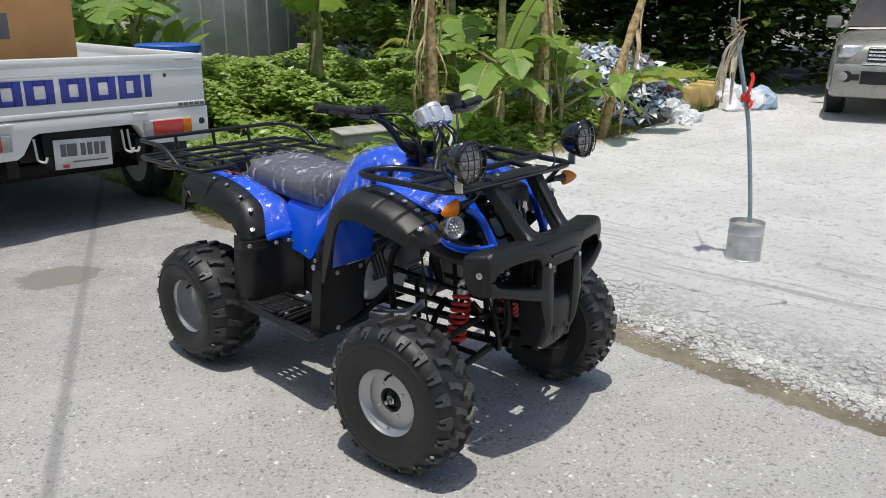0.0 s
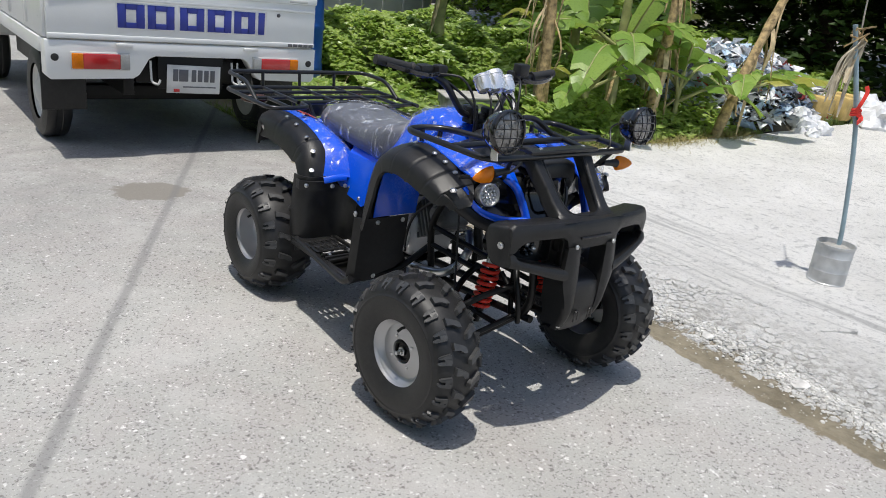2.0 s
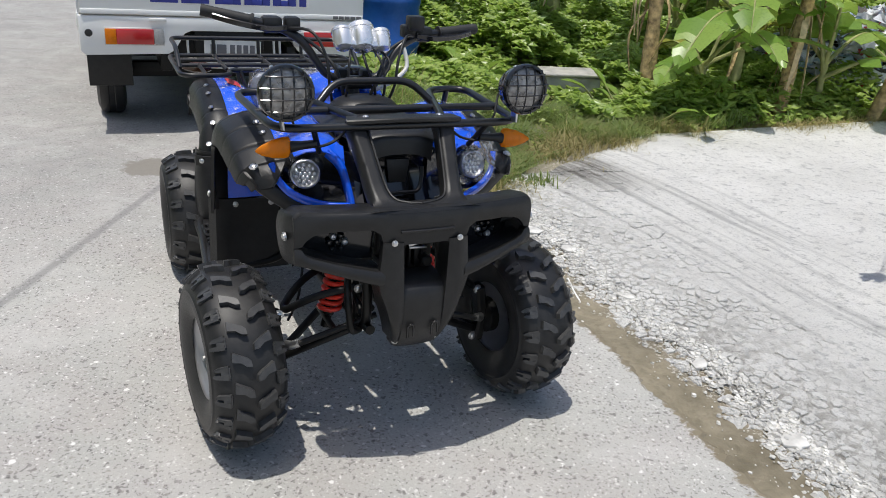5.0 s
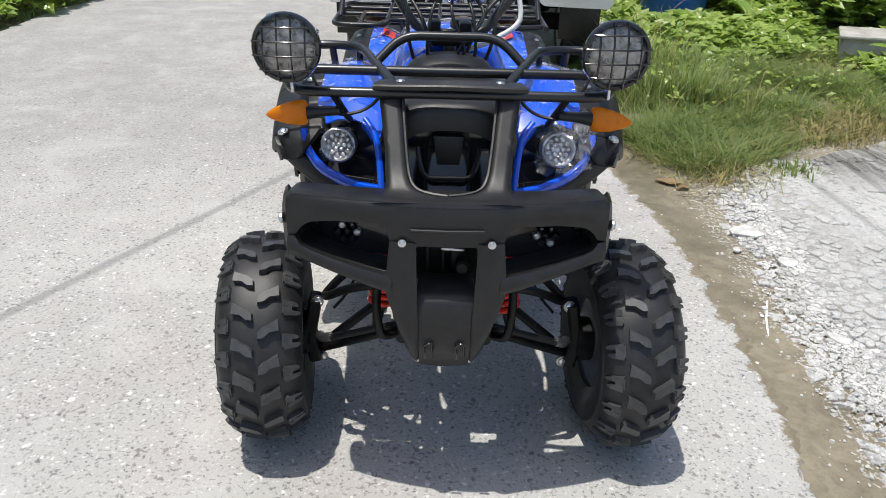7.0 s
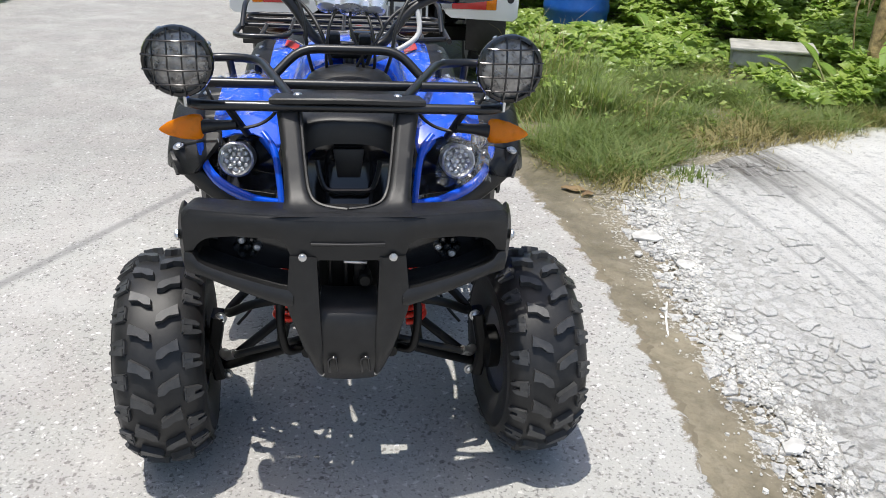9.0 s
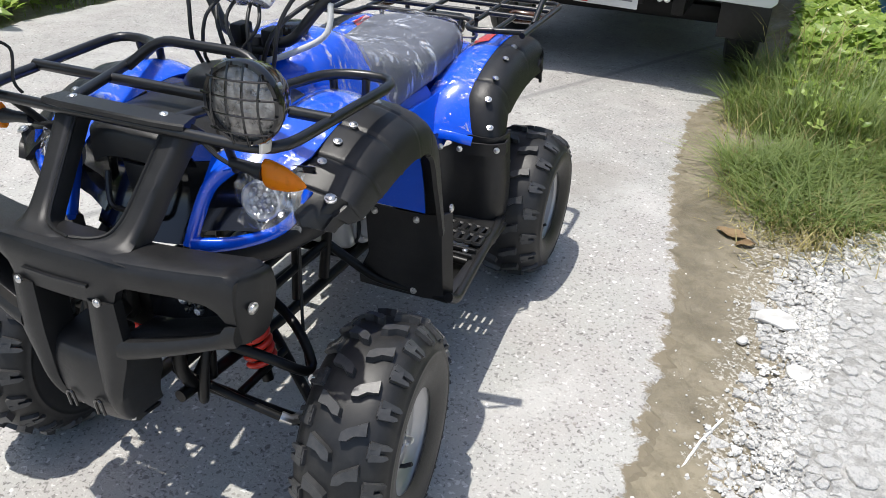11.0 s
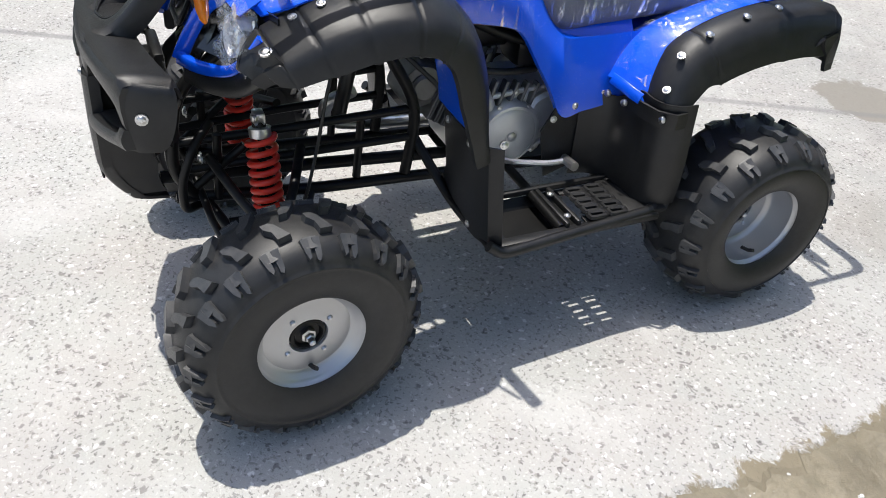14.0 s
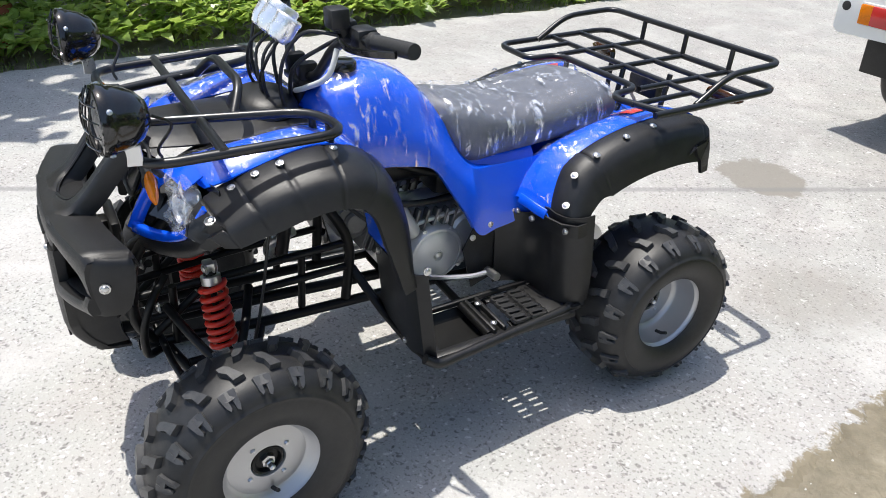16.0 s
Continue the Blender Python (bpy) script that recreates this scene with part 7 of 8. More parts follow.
    # number plate with plain bars
    pl = panel("number_plate", t, -0.165, 0.158, -0.004, 0.004, 0.375, 0.540, PLATE_WHITE, "white number plate with dark bars")
    pl.matrix_local = pose(0, 0.02, 0, 0, 1.5, 0)
    for x, w in ((-0.13, 0.030), (-0.095, 0.055), (-0.02, 0.028), (0.018, 0.028), (0.056, 0.028), (0.094, 0.028)):
        panel("plate_bar", pl, x, x + w, -0.007, -0.0045, 0.445, 0.515, GREY_DECAL, "", 0.001)
    panel("plate_bar", pl, -0.125, -0.09, -0.007, -0.0045, 0.382, 0.400, RED_DECAL, "", 0.001)
    panel("plate_bar", pl, -0.07, 0.13, -0.007, -0.0045, 0.41, 0.418, GREY_DECAL, "", 0.001)
    panel("plate_bracket", t, -0.20, 0.19, 0.03, 0.05, 0.40, 0.60, BLACK_FRAME)
    for x in (-0.24, 0.25, 0.285):
        bm = bmesh.new()
        tube(bm, fillet([(x, 0.04, 0.56), (x, 0.02, 0.44), (x + 0.03, -0.01, 0.43), (x + 0.04, -0.01, 0.46)], 0.02), 0.007, 8)
        part("tie_hook", bm, PALE_PAINT, t, "bent steel tie hook")
    # bed
    panel("bed_floor", t, -0.78, 0.78, 0.03, 2.02, 0.63, 0.67, PALE_PAINT)
    for s in (-1, 1):
        sg = panel("side_gate", t, s * 0.785 - 0.015, s * 0.785 + 0.015, 0.032, 2.02, 0.672, 0.968, WHITE_PAINT, "white drop side")
        panel("side_lip", sg, s * 0.79 - 0.024, s * 0.79 + 0.024, 0.034, 2.02, 0.935, 0.978, WHITE_PAINT, bevel=0.008)
        for y in (0.4, 0.9, 1.4):
            panel("side_rib", sg, s * 0.795 - 0.018, s * 0.795 + 0.018, y, y + 0.05, 0.70, 0.935, WHITE_PAINT)
        panel("side_sill", t, s * 0.79 - 0.02, s * 0.79 + 0.02, 0.10, 2.02, 0.585, 0.664, WHITE_PAINT, "white bed sill")
        panel("mud_flap", t, s * 0.66 - 0.12, s * 0.66 + 0.12, 0.255, 0.268, 0.235, 0.50, BLACK_PLASTIC, "black rubber mud flap")
        panel("chassis_rail", t, s * 0.36 - 0.03, s * 0.36 + 0.03, 0.05, 3.1, 0.36, 0.50, BLACK_FRAME)
        road_wheel(t, (s * 0.665, 0.62, 0.275), 0.275, 0.15, s, PALE_PAINT)
        road_wheel(t, (s * 0.665, 2.62, 0.275), 0.275, 0.15, s, PALE_PAINT)
    panel("axle", t, -0.6, 0.6, 0.57, 0.67, 0.23, 0.32, BLACK_FRAME)
    panel("under_tray", t, -0.62, 0.62, 0.75, 1.9, 0.33, 0.60, BLACK_FRAME)
    panel("spare_wheel_well", t, -0.3, 0.3, 0.12, 0.5, 0.42, 0.56, BLACK_FRAME)
    panel("head_board", t, -0.78, 0.78, 2.02, 2.06, 0.67, 1.25, WHITE_PAINT)
    # cab
    bm = bmesh.new()
    rows = []
    for y, z0, z1, w in ((2.10, 0.42, 1.74, 0.74), (2.14, 0.40, 1.79, 0.77), (2.75, 0.36, 1.80, 0.78), (3.05, 0.36, 1.72, 0.77), (3.38, 0.38, 1.10, 0.76), (3.46, 0.42, 0.98, 0.74)):
        rows.append([(x * w, y, z0 + (z1 - z0) * v) for x, v in ((-1, 0), (-1, 0.5), (-0.98, 0.8), (-0.9, 0.97), (-0.7, 1), (0, 1.01), (0.7, 1), (0.9, 0.97), (0.98, 0.8), (1, 0.5), (1, 0), (0, 0))])
    loft(bm, rows, True, True)
    cab = part("cab", bm, WHITE_PAINT, t, "white forward-control cab")
    panel("rear_window", cab, -0.55, 0.55, 2.085, 2.10, 1.25, 1.62, DARK_GLASS, "dark glass")
    for s in (-1, 1):
        panel("side_window", cab, s * 0.785 - 0.01, s * 0.785 + 0.01, 2.3, 2.95, 1.15, 1.60, DARK_GLASS, "dark glass")
    t.scale = (1.035, 1.035, 1.035)
    return t


make_truck()


def make_carton():
    c = thing("carton", (-0.215, 3.10, 0.693), "tall brown corrugated cardboard carton standing on the truck bed", "box")
    bm = bmesh.new()
    slab_box(bm, -0.42, 0.42, -0.34, 0.34, 0.0, 1.0, 0.008)
    part("carton_body", bm, CARTON, c)
    for x, w in ((-0.30, 0.05), (-0.21, 0.03), (0.0, 0.06)):
        panel("printed_mark", c, x, x + w, -0.3445, -0.3405, 0.42, 0.56, GREY_DECAL, "", 0.001)
    panel("tape", c, -0.04, 0.04, -0.30, 0.30, 0.999, 1.003, RAG, "", 0.001)
    return c


make_carton()


def make_drum():
    d = thing("plastic_drum", (1.645, 4.25, 0.02), "tall blue plastic drum with a lid, standing in the weeds", "drum")
    bm = bmesh.new()
    spin(bm, [(0.27, 0.0), (0.30, 0.02), (0.305, 0.20), (0.315, 0.22), (0.315, 0.26), (0.305, 0.28), (0.305, 0.55), (0.315, 0.57), (0.315, 0.61), (0.305, 0.63), (0.295, 0.84)], Matrix.Diagonal((0.82, 0.82, 1.0, 1)), 40)
    part("drum_body", bm, BARREL_BLUE, d)
    bm = bmesh.new()
    spin(bm, [(0.31, 0.83), (0.32, 0.84), (0.32, 0.875), (0.305, 0.885), (0.28, 0.875), (0.02, 0.88)], Matrix.Diagonal((0.82, 0.82, 1.0, 1)), 40)
    part("lid", bm, BARREL_BLUE, d, "blue lid")
    return d


make_drum()

# ---- things in the yard ----
BACK = 1.077


def set_back(ob):
    """Moves a thing of the background out from the origin, growing with its distance."""
    ob.matrix_basis = Matrix.Scale(BACK, 4) @ ob.matrix_basis
    return ob



def make_marker():
    g = rise(2.33, -0.5)
    w = thing("marker_pole", (2.33, -0.50, g), "leaning pale blue pipe set in a concrete-filled tin", "marker")
    bm = bmesh.new()
    spin(bm, [(0.100, 0.0), (0.106, 0.002), (0.106, 0.010), (0.102, 0.014), (0.102, 0.07), (0.105, 0.075), (0.102, 0.08), (0.102, 0.15), (0.105, 0.155), (0.102, 0.16), (0.103, 0.205), (0.107, 0.210), (0.107, 0.218), (0.100, 0.218), (0.098, 0.19)], Matrix.Diagonal((0.9, 0.9, 0.98, 1)), 32)
    part("tin", bm, CAN_METAL, w, "dented grey metal tin")
    bm = bmesh.new()
    spin(bm, [(0.088, 0.186), (0.065, 0.198), (0.03, 0.205), (0.003, 0.206)], None, 20)
    part("concrete_fill", bm, OLD_CONCRETE, w, "rough grey concrete")
    bm = bmesh.new()
    tube(bm, curve_pts([(0.012, 0.0, 0.19), (0.016, -0.004, 0.24), (-0.012, 0.012, 0.45), (-0.055, 0.045, 0.75), (-0.105, 0.09, 1.0), (-0.165, 0.15, 1.28)], 30), 0.0115, 12)
    part("pipe", bm, PVC, w, "bent pale blue plastic pipe")
    # ribbon knot
    bm = bmesh.new()
    c = Vector((-0.08, 0.067, 0.88))
    for k in range(3):
        tube(bm, [c + Vector((0.018 * math.cos(a), 0.018 * math.sin(a), 0.012 * k - 0.01 + 0.004 * math.sin(a * 2))) for a in [2 * math.pi * q / 12 for q in range(12)]], 0.008, 6, True)
    ribbon(bm, curve_pts([c, c + Vector((-0.03, -0.02, 0.03)), c + Vector((-0.01, -0.03, 0.10)), c + Vector((-0.005, -0.015, 0.13))], 10), 0.009, 0.002, (0, 1, 0.3))
    ribbon(bm, curve_pts([c, c + Vector((0.0, -0.03, -0.02)), c + Vector((-0.02, -0.03, -0.045))], 8), 0.017, 0.003, (1, 0, 0.3))
    part("ribbon", bm, RED_CLOTH, w, "bright red ribbon knotted on the pipe")
    # dried bundle tied near the top
    rnd = random.Random(3)
    for k in range(18):
        bm = bmesh.new()
        top = Vector((-0.135, 0.115, 1.20)) + Vector((rnd.uniform(-0.02, 0.02), rnd.uniform(-0.02, 0.02), rnd.uniform(-0.02, 0.03)))
        low = top + Vector((rnd.uniform(-0.11, -0.01), rnd.uniform(-0.02, 0.09), -rnd.uniform(0.20, 0.34)))
        ribbon(bm, curve_pts([top, top.lerp(low, 0.4) + Vector((rnd.uniform(-0.03, 0.02), 0.02, 0)), low], 8), rnd.uniform(0.010, 0.02), 0.002, (rnd.uniform(-1, 1), rnd.uniform(-1, 1), 0.2), [0.5, 0.8, 1, 1, 1, 0.9, 0.7, 0.3])
        part("dried_strip", bm, RAG, w, "faded dried leaf strip")
    for k in range(8):
        bm = bmesh.new()
        c = Vector((-0.14, 0.12, 1.22))
        tube(bm, curve_pts([c, c + Vector((rnd.uniform(-0.05, 0.05), rnd.uniform(-0.05, 0.05), rnd.uniform(0.0, 0.05))), c + Vector((rnd.uniform(-0.08, 0.08), rnd.uniform(-0.08, 0.08), rnd.uniform(-0.05, 0.07)))], 8), 0.004, 5)
        part("twig", bm, DRY_STEM, w)
    bm = bmesh.new()
    tube(bm, curve_pts([(-0.145, 0.125, 1.26), (-0.15, 0.14, 1.5), (-0.16, 0.15, 2.2), (-0.17, 0.16, 3.0)], 16), 0.004, 6)
    part("string", bm, STRING, w, "old string running up")
    return w


make_marker()


def make_pit():
    p = thing("drain_box", (2.62, 2.93, rise(2.62, 2.93)), "low grey concrete box under a loose slab, in the grass", "concrete box", turn=-22)
    bm = bmesh.new()
    slab_box(bm, -0.24, 0.24, -0.15, 0.15, 0.0, 0.225, 0.012)
    part("box_wall", bm, OLD_CONCRETE, p)
    bm = bmesh.new()
    box(bm, (0, -0.01, 0.240), (0.52, 0.32, 0.020), 0.006, pose(0, 0, 0, 1, -2, 0).to_3x3())
    part("lid_slab", bm, OLD_CONCRETE, p, "grey loose slab")
    return p


make_pit()


def make_car():
    c = thing("parked_pickup", (7.40, 0.02, rise(8.2, 0) - 0.01), "beige-silver pickup parked nose-on in the yard", "car", turn=13)
    # nose towards -x; built with x to the rear
    bm = bmesh.new()
    rows = []
    for x, z0, z1, w in ((0.0, 0.42, 0.80, 0.72), (0.06, 0.36, 0.93, 0.84), (0.25, 0.32, 1.02, 0.89), (0.9, 0.32, 1.10, 0.90), (1.25, 0.32, 1.13, 0.90)):
        rows.append([(x, y * w, z0 + (z1 - z0) * v) for y, v in ((-0.93, 0), (-1, 0.12), (-1, 0.6), (-0.97, 0.86), (-0.85, 0.97), (-0.4, 1.0), (0, 1.01), (0.4, 1.0), (0.85, 0.97), (0.97, 0.86), (1, 0.6), (1, 0.12), (0.93, 0), (0, 0))])
    loft(bm, smooth_rows(rows, 22), True, True)
    part("body", bm, SILVER_PAINT, c, "beige-silver bonnet and wings", 40)
    bm = bmesh.new()
    rows = []
    for x, z1, w in ((1.20, 1.13, 0.84), (1.70, 1.60, 0.72), (1.95, 1.72, 0.68), (3.0, 1.72, 0.68), (3.25, 1.60, 0.70), (3.4, 1.15, 0.82)):
        rows.append([(x, y * w, z) for y, z in ((-1.03, 1.0), (-1, z1 - 0.08), (-0.92, z1), (0, z1 + 0.02), (0.92, z1), (1, z1 - 0.08), (1.03, 1.0))])
    loft(bm, rows, False, False)
    part("cabin", bm, SILVER_PAINT, c, "beige-silver cabin", 40)
    bm = bmesh.new()
    slab_box(bm, 1.2, 5.0, -0.88, 0.88, 0.35, 1.08, 0.04)
    part("rear_body", bm, SILVER_PAINT, c)
    bm = bmesh.new()
    plate(bm, [[(x, y * w, z) for y in (-1, -0.5, 0, 0.5, 1)] for x, z, w in ((1.215, 1.165, 0.78), (1.45, 1.395, 0.72), (1.68, 1.60, 0.655))], 0.006)
    part("windscreen", bm, DARK_GLASS, c, "dark windscreen")
    bm = bmesh.new()
    slab_box(bm, -0.025, 0.10, -0.46, 0.46, 0.76, 0.93, 0.02)
    gr = part("grille", bm, BLACK_PLASTIC, c, "dark grille with bright bars")
    for z in (0.79, 0.835, 0.88, 0.925):
        panel("grille_bar", gr, -0.04, 0.0, -0.45, 0.45, z - 0.012, z + 0.012, CHROME, "", 0.006)
    bm = bmesh.new()
    spin(bm, [(0.05, 0), (0.055, 0.01), (0.04, 0.016)], pose(-0.045, 0, 0.86, 0, -90, 0), 20)
    part("badge", bm, CHROME, gr)
    bm = bmesh.new()
    slab_box(bm, -0.07, 0.14, -0.84, 0.84, 0.30, 0.72, 0.06)
    bp = part("bumper", bm, SILVER_PAINT, c, "beige-silver front bumper")
    panel("chrome_strip", bp, -0.05, 0.02, -0.50, 0.50, 0.715, 0.745, CHROME, "", 0.01)
    panel("air_intake", bp, -0.082, -0.06, -0.50, 0.50, 0.48, 0.64, BLACK_PLASTIC)
    pl = panel("number_plate", bp, -0.098, -0.084, -0.17, 0.17, 0.53, 0.68, PLATE_WHITE, "number plate with dark bars")
    for k in range(5):
        panel("plate_bar", pl, -0.1005, -0.0985, -0.13 + k * 0.055, -0.095 + k * 0.055, 0.57, 0.64, GREY_DECAL, "", 0.0005)
    for s in (-1, 1):
        bm = bmesh.new()
        box(bm, (0.10, s * 0.66, 0.87), (0.20, 0.32, 0.17), 0.05, pose(0, 0, 0, 0, 0, s * 24).to_3x3(), 3)
        part("headlamp", bm, REFLECTOR, c, "clear headlamp")
        bm = bmesh.new()
        spin(bm, [(0.065, 0), (0.07, 0.012), (0.05, 0.016)], pose(-0.062, s * 0.66, 0.565, 0, -90, 0), 20)
        fg = part("fog_lamp", bm, BLACK_PLASTIC, bp, "dark fog lamp recess")
        bm = bmesh.new()
        spin(bm, [(0.050, 0.0), (0.055, 0.012), (0.045, 0.016), (0.02, 0.012)], pose(-0.075, s * 0.70, 0.565, 0, -90, 0), 20)
        part("fog_lens", bm, LAMP_GREY, fg)
        panel("fog_grille", fg, -0.078, -0.060, s * 0.60 - 0.09, s * 0.60 + 0.09, 0.52, 0.60, BLACK_PLASTIC, "", 0.02)
        bm = bmesh.new()
        box(bm, (1.45, s * 0.98, 1.22), (0.10, 0.20, 0.17), 0.03)
        part("mirror", bm, SILVER_PAINT, c, "door mirror")
        w = road_wheel(c, (0.85, 0, 0), 0.36, 0.24, 1, RIM)
        w.matrix_local = pose(0.85, s * 0.78, 0.36) @ pose(0, 0, 0, -90 if s > 0 else 90, 0, 0)
        panel("wheel_arch", c, 0.42, 1.28, s * 0.77 - 0.135, s * 0.77 + 0.135, 0.30, 0.78, BLACK_PLASTIC, "dark wheel arch", 0.1)
        w = road_wheel(c, (3.9, 0, 0), 0.36, 0.24, 1, RIM)
        w.matrix_local = pose(3.9, s * 0.78, 0.36) @ pose(0, 0, 0, -90 if s > 0 else 90, 0, 0)
    c.scale = (0.82, 0.82, 0.82)
    return c


make_car()


def lump(name, place, size, material, label, category, group, seed):
    """A crumpled bag or lump."""
    bm = bmesh.new()
    bmesh.ops.create_icosphere(bm, subdivisions=3, radius=0.5)
    for v in bm.verts:
        n1 = noise.noise(v.co * 2.2 + Vector((seed, 0, 0)))
        n2 = abs(noise.noise(v.co * 7 + Vector((0, seed, 0))))
        n3 = abs(noise.noise(v.co * 15 + Vector((seed, seed, 0))))
        v.co = v.co * (1 + 0.45 * n1 + 0.5 * n2 + 0.22 * n3 - 0.12)
        v.co = Vector((v.co.x * size[0], v.co.y * size[1], max(v.co.z, -0.32) * size[2]))
    ob = finish(name, bm, material, None, "", 25)
    ob.location = (place[0], place[1], place[2] + size[2] * 0.25)
    return tagged(ob, label, category, group)


def heap_height(x, y):
    d = math.hypot((x - 6.2) / 1.7, (y - 3.0) / 1.1)
    return rise(x, y) + max(0.0, 0.66 * (1 - d * d))


rnd = random.Random(21)
verts, faces = [], []
for j in range(25):
    for i in range(33):
        x, y = 4.6 + 3.6 * i / 32, 1.9 + 2.4 * j / 24
        verts.append((x, y, heap_height(x, y) - 0.03 + 0.05 * noise.noise((x * 4, y * 4, 2))))
for j in range(24):
    for i in range(32):
        a = j * 33 + i
        faces.append((a, a + 1, a + 34, a + 33))
tagged(raw("rubbish_mound", verts, faces, SOIL), "mound of dark soil and mixed rubbish", "mound", kind="stuff")
for k in range(26):
    x, y = rnd.uniform(5.0, 7.5), rnd.uniform(2.05, 3.2)
    if heap_height(x, y) - rise(x, y) < 0.08:
        continue
    u = rnd.random()
    mt, lb = (BAG_WHITE, "crumpled white plastic bag on the rubbish mound") if u < 0.6 else (BAG_BLUE, "crumpled pale blue plastic on the rubbish mound")
    s = rnd.uniform(0.08, 0.17)
    lump("plastic_bag", (x, y, heap_height(x, y) - 0.02), (s * rnd.uniform(0.8, 1.5), s, s * rnd.uniform(0.5, 0.8)), mt, lb, "bag", "rubbish on the mound", k * 1.7)
for k, (x, y, s) in enumerate(((6.15, 1.85, 0.22), (6.3, 1.75, 0.18), (6.45, 1.95, 0.2), (6.2, 1.95, 0.26), (6.05, 1.7, 0.12))):
    lump("white_sack", (x, y, rise(x, y) + 0.05 * (k == 3)), (s, s, s), BAG_WHITE, "white crumpled sack at the edge of the yard", "sack", "white sacks", 50 + k)
for k, (x, y, s) in enumerate(((7.5, 1.7, 0.42), (7.75, 1.55, 0.36), (7.65, 1.9, 0.45), (7.95, 1.7, 0.3))):
    lump("plastic_sheeting", (x, y, rise(x, y)), (s * 1.2, s, s * 0.9), BAG_BLUE if k % 2 else BAG_WHITE, "heap of pale blue-grey plastic sheeting", "sheeting", "plastic sheeting", 80 + k)
for k, (x, y, w) in enumerate(((6.85, 2.15, 0.34), (7.2, 2.08, 0.32), (7.5, 2.15, 0.25))):
    bm = bmesh.new()
    box(bm, (0, 0, 0.13), (w, 0.28, 0.26), 0.04, None, 2)
    ob = finish("yellow_block", bm, YELLOW_STONE)
    ob.matrix_world = pose(x, y, rise(x, y) + 0.05, 3, 4, k * 9)
    tagged(ob, "worn yellow stone block beside the rubbish", "block", "yellow blocks")

# ---- plants ----


def leaf_mesh(name, P, D, U, S, material, wide=0.34, fold=0.10, droop=0.10):
    """Many small folded leaves: bases P, directions D, upper sides U, lengths S."""
    P, D, U = (np.asarray(a, float) for a in (P, D, U))
    S = np.asarray(S, float)[:, None]
    D /= np.linalg.norm(D, axis=1, keepdims=True)
    X = np.cross(D, U)
    X /= np.linalg.norm(X, axis=1, keepdims=True) + 1e-9
    N = np.cross(X, D)
    T = [(0, 0, 0), (-wide, 0.42, fold), (wide, 0.42, fold), (0, 0.48, 0), (0, 1, -droop)]
    V = np.stack([P + S * (X * a + D * b + N * c) for a, b, c in T], 1).reshape(-1, 3)
    n = len(P)
    base = (np.arange(n) * 5)[:, None]
    F = np.concatenate([base + np.array(f) for f in ((0, 2, 3), (0, 3, 1), (3, 2, 4), (1, 3, 4))], 0)
    me = bpy.data.meshes.new(name)
    me.from_pydata(V.tolist(), [], F.tolist())
    me.materials.append(material)
    me.update()
    return new(name, me)


def rand_dirs(rs, n, up=0.3, spread=1.0):
    a = rs.uniform(0, 2 * math.pi, n)
    return np.stack([np.cos(a) * spread, np.sin(a) * spread, rs.normal(up, 0.35, n)], 1)


def leafy(name, n, region, height, size, material, label, seed, up=0.2, kind="stuff", base=None, wide=0.34):
    """Ground cover: leaves on a bumpy mound over region(rs, n) -> x, y; height(x, y) -> top of the growth."""
    rs = np.random.RandomState(seed)
    x, y = region(rs, n)
    h = np.array([height(a, b) for a, b in zip(x, y)])
    g = np.array([(base or rise)(a, b) for a, b in zip(x, y)])
    lump_ = np.array([0.75 + 0.5 * noise.noise((a * 2.1, b * 2.1, seed)) for a, b in zip(x, y)])
    z = g + h * lump_ * (1 - rs.uniform(0, 1, n) ** 6.0)
    keep = h > 0.01
    D = rand_dirs(rs, n, up)
    U = rand_dirs(rs, n, 2.4, 0.45) + np.array((-0.5, -0.8, 0.0))
    ob = leaf_mesh(name, np.stack([x, y, z], 1)[keep], D[keep], U[keep], rs.uniform(*size, n)[keep], material, wide)
    return tagged(ob, label, "plants", kind=kind)


def veg_front(x):
    return float(np.interp(x, [0.72, 0.76, 0.88, 1.0, 1.16, 1.35, 1.58, 2.14, 2.5, 3.07, 4.4, 6.2, 7.7, 9.5], [2.4, 1.63, 1.13, 1.08, 1.11, 1.25, 1.49, 1.78, 1.82, 1.98, 2.0, 2.0, 1.9, 1.8]))


def rect(x0, x1, y0, y1):
    return lambda rs, n: (rs.uniform(x0, x1, n), rs.uniform(y0, y1, n))


def creeper_h(x, y):
    edge = veg_front(x) + (1.2 if x < 2.4 else 0.25)
    d = y - edge
    if d < 0 or (x < 0.98 and y < 5.2):
        return 0.0
    return min(0.16 + 0.25 * d, 0.78 if y < 4.6 else 0.62) * (0.4 if math.hypot(x - 2.62, y - 2.85) < 0.45 or math.hypot(x - 1.45, y - 3.75) < 0.65 else 1.0)


leafy("creepers", 80000, rect(0.95, 5.4, 2.2, 6.6), creeper_h, (0.045, 0.10), CREEPER, "dense bright green creepers over the bank", 1)
leafy("creepers", 8000, rect(3.0, 6.0, 1.95, 3.4), lambda x, y: 0.36 * max(0.0, min(1, (y - veg_front(x)) * 3)), (0.04, 0.09), CREEPER, "low green weeds under the banana plants", 2)
leafy("creepers", 16000, rect(1.2, 9.0, 6.0, 8.6), lambda x, y: 0.42 if 2.7 < x < 6.2 else 1.3, (0.09, 0.19), CREEPER, "tall green shrubs at the back", 3)
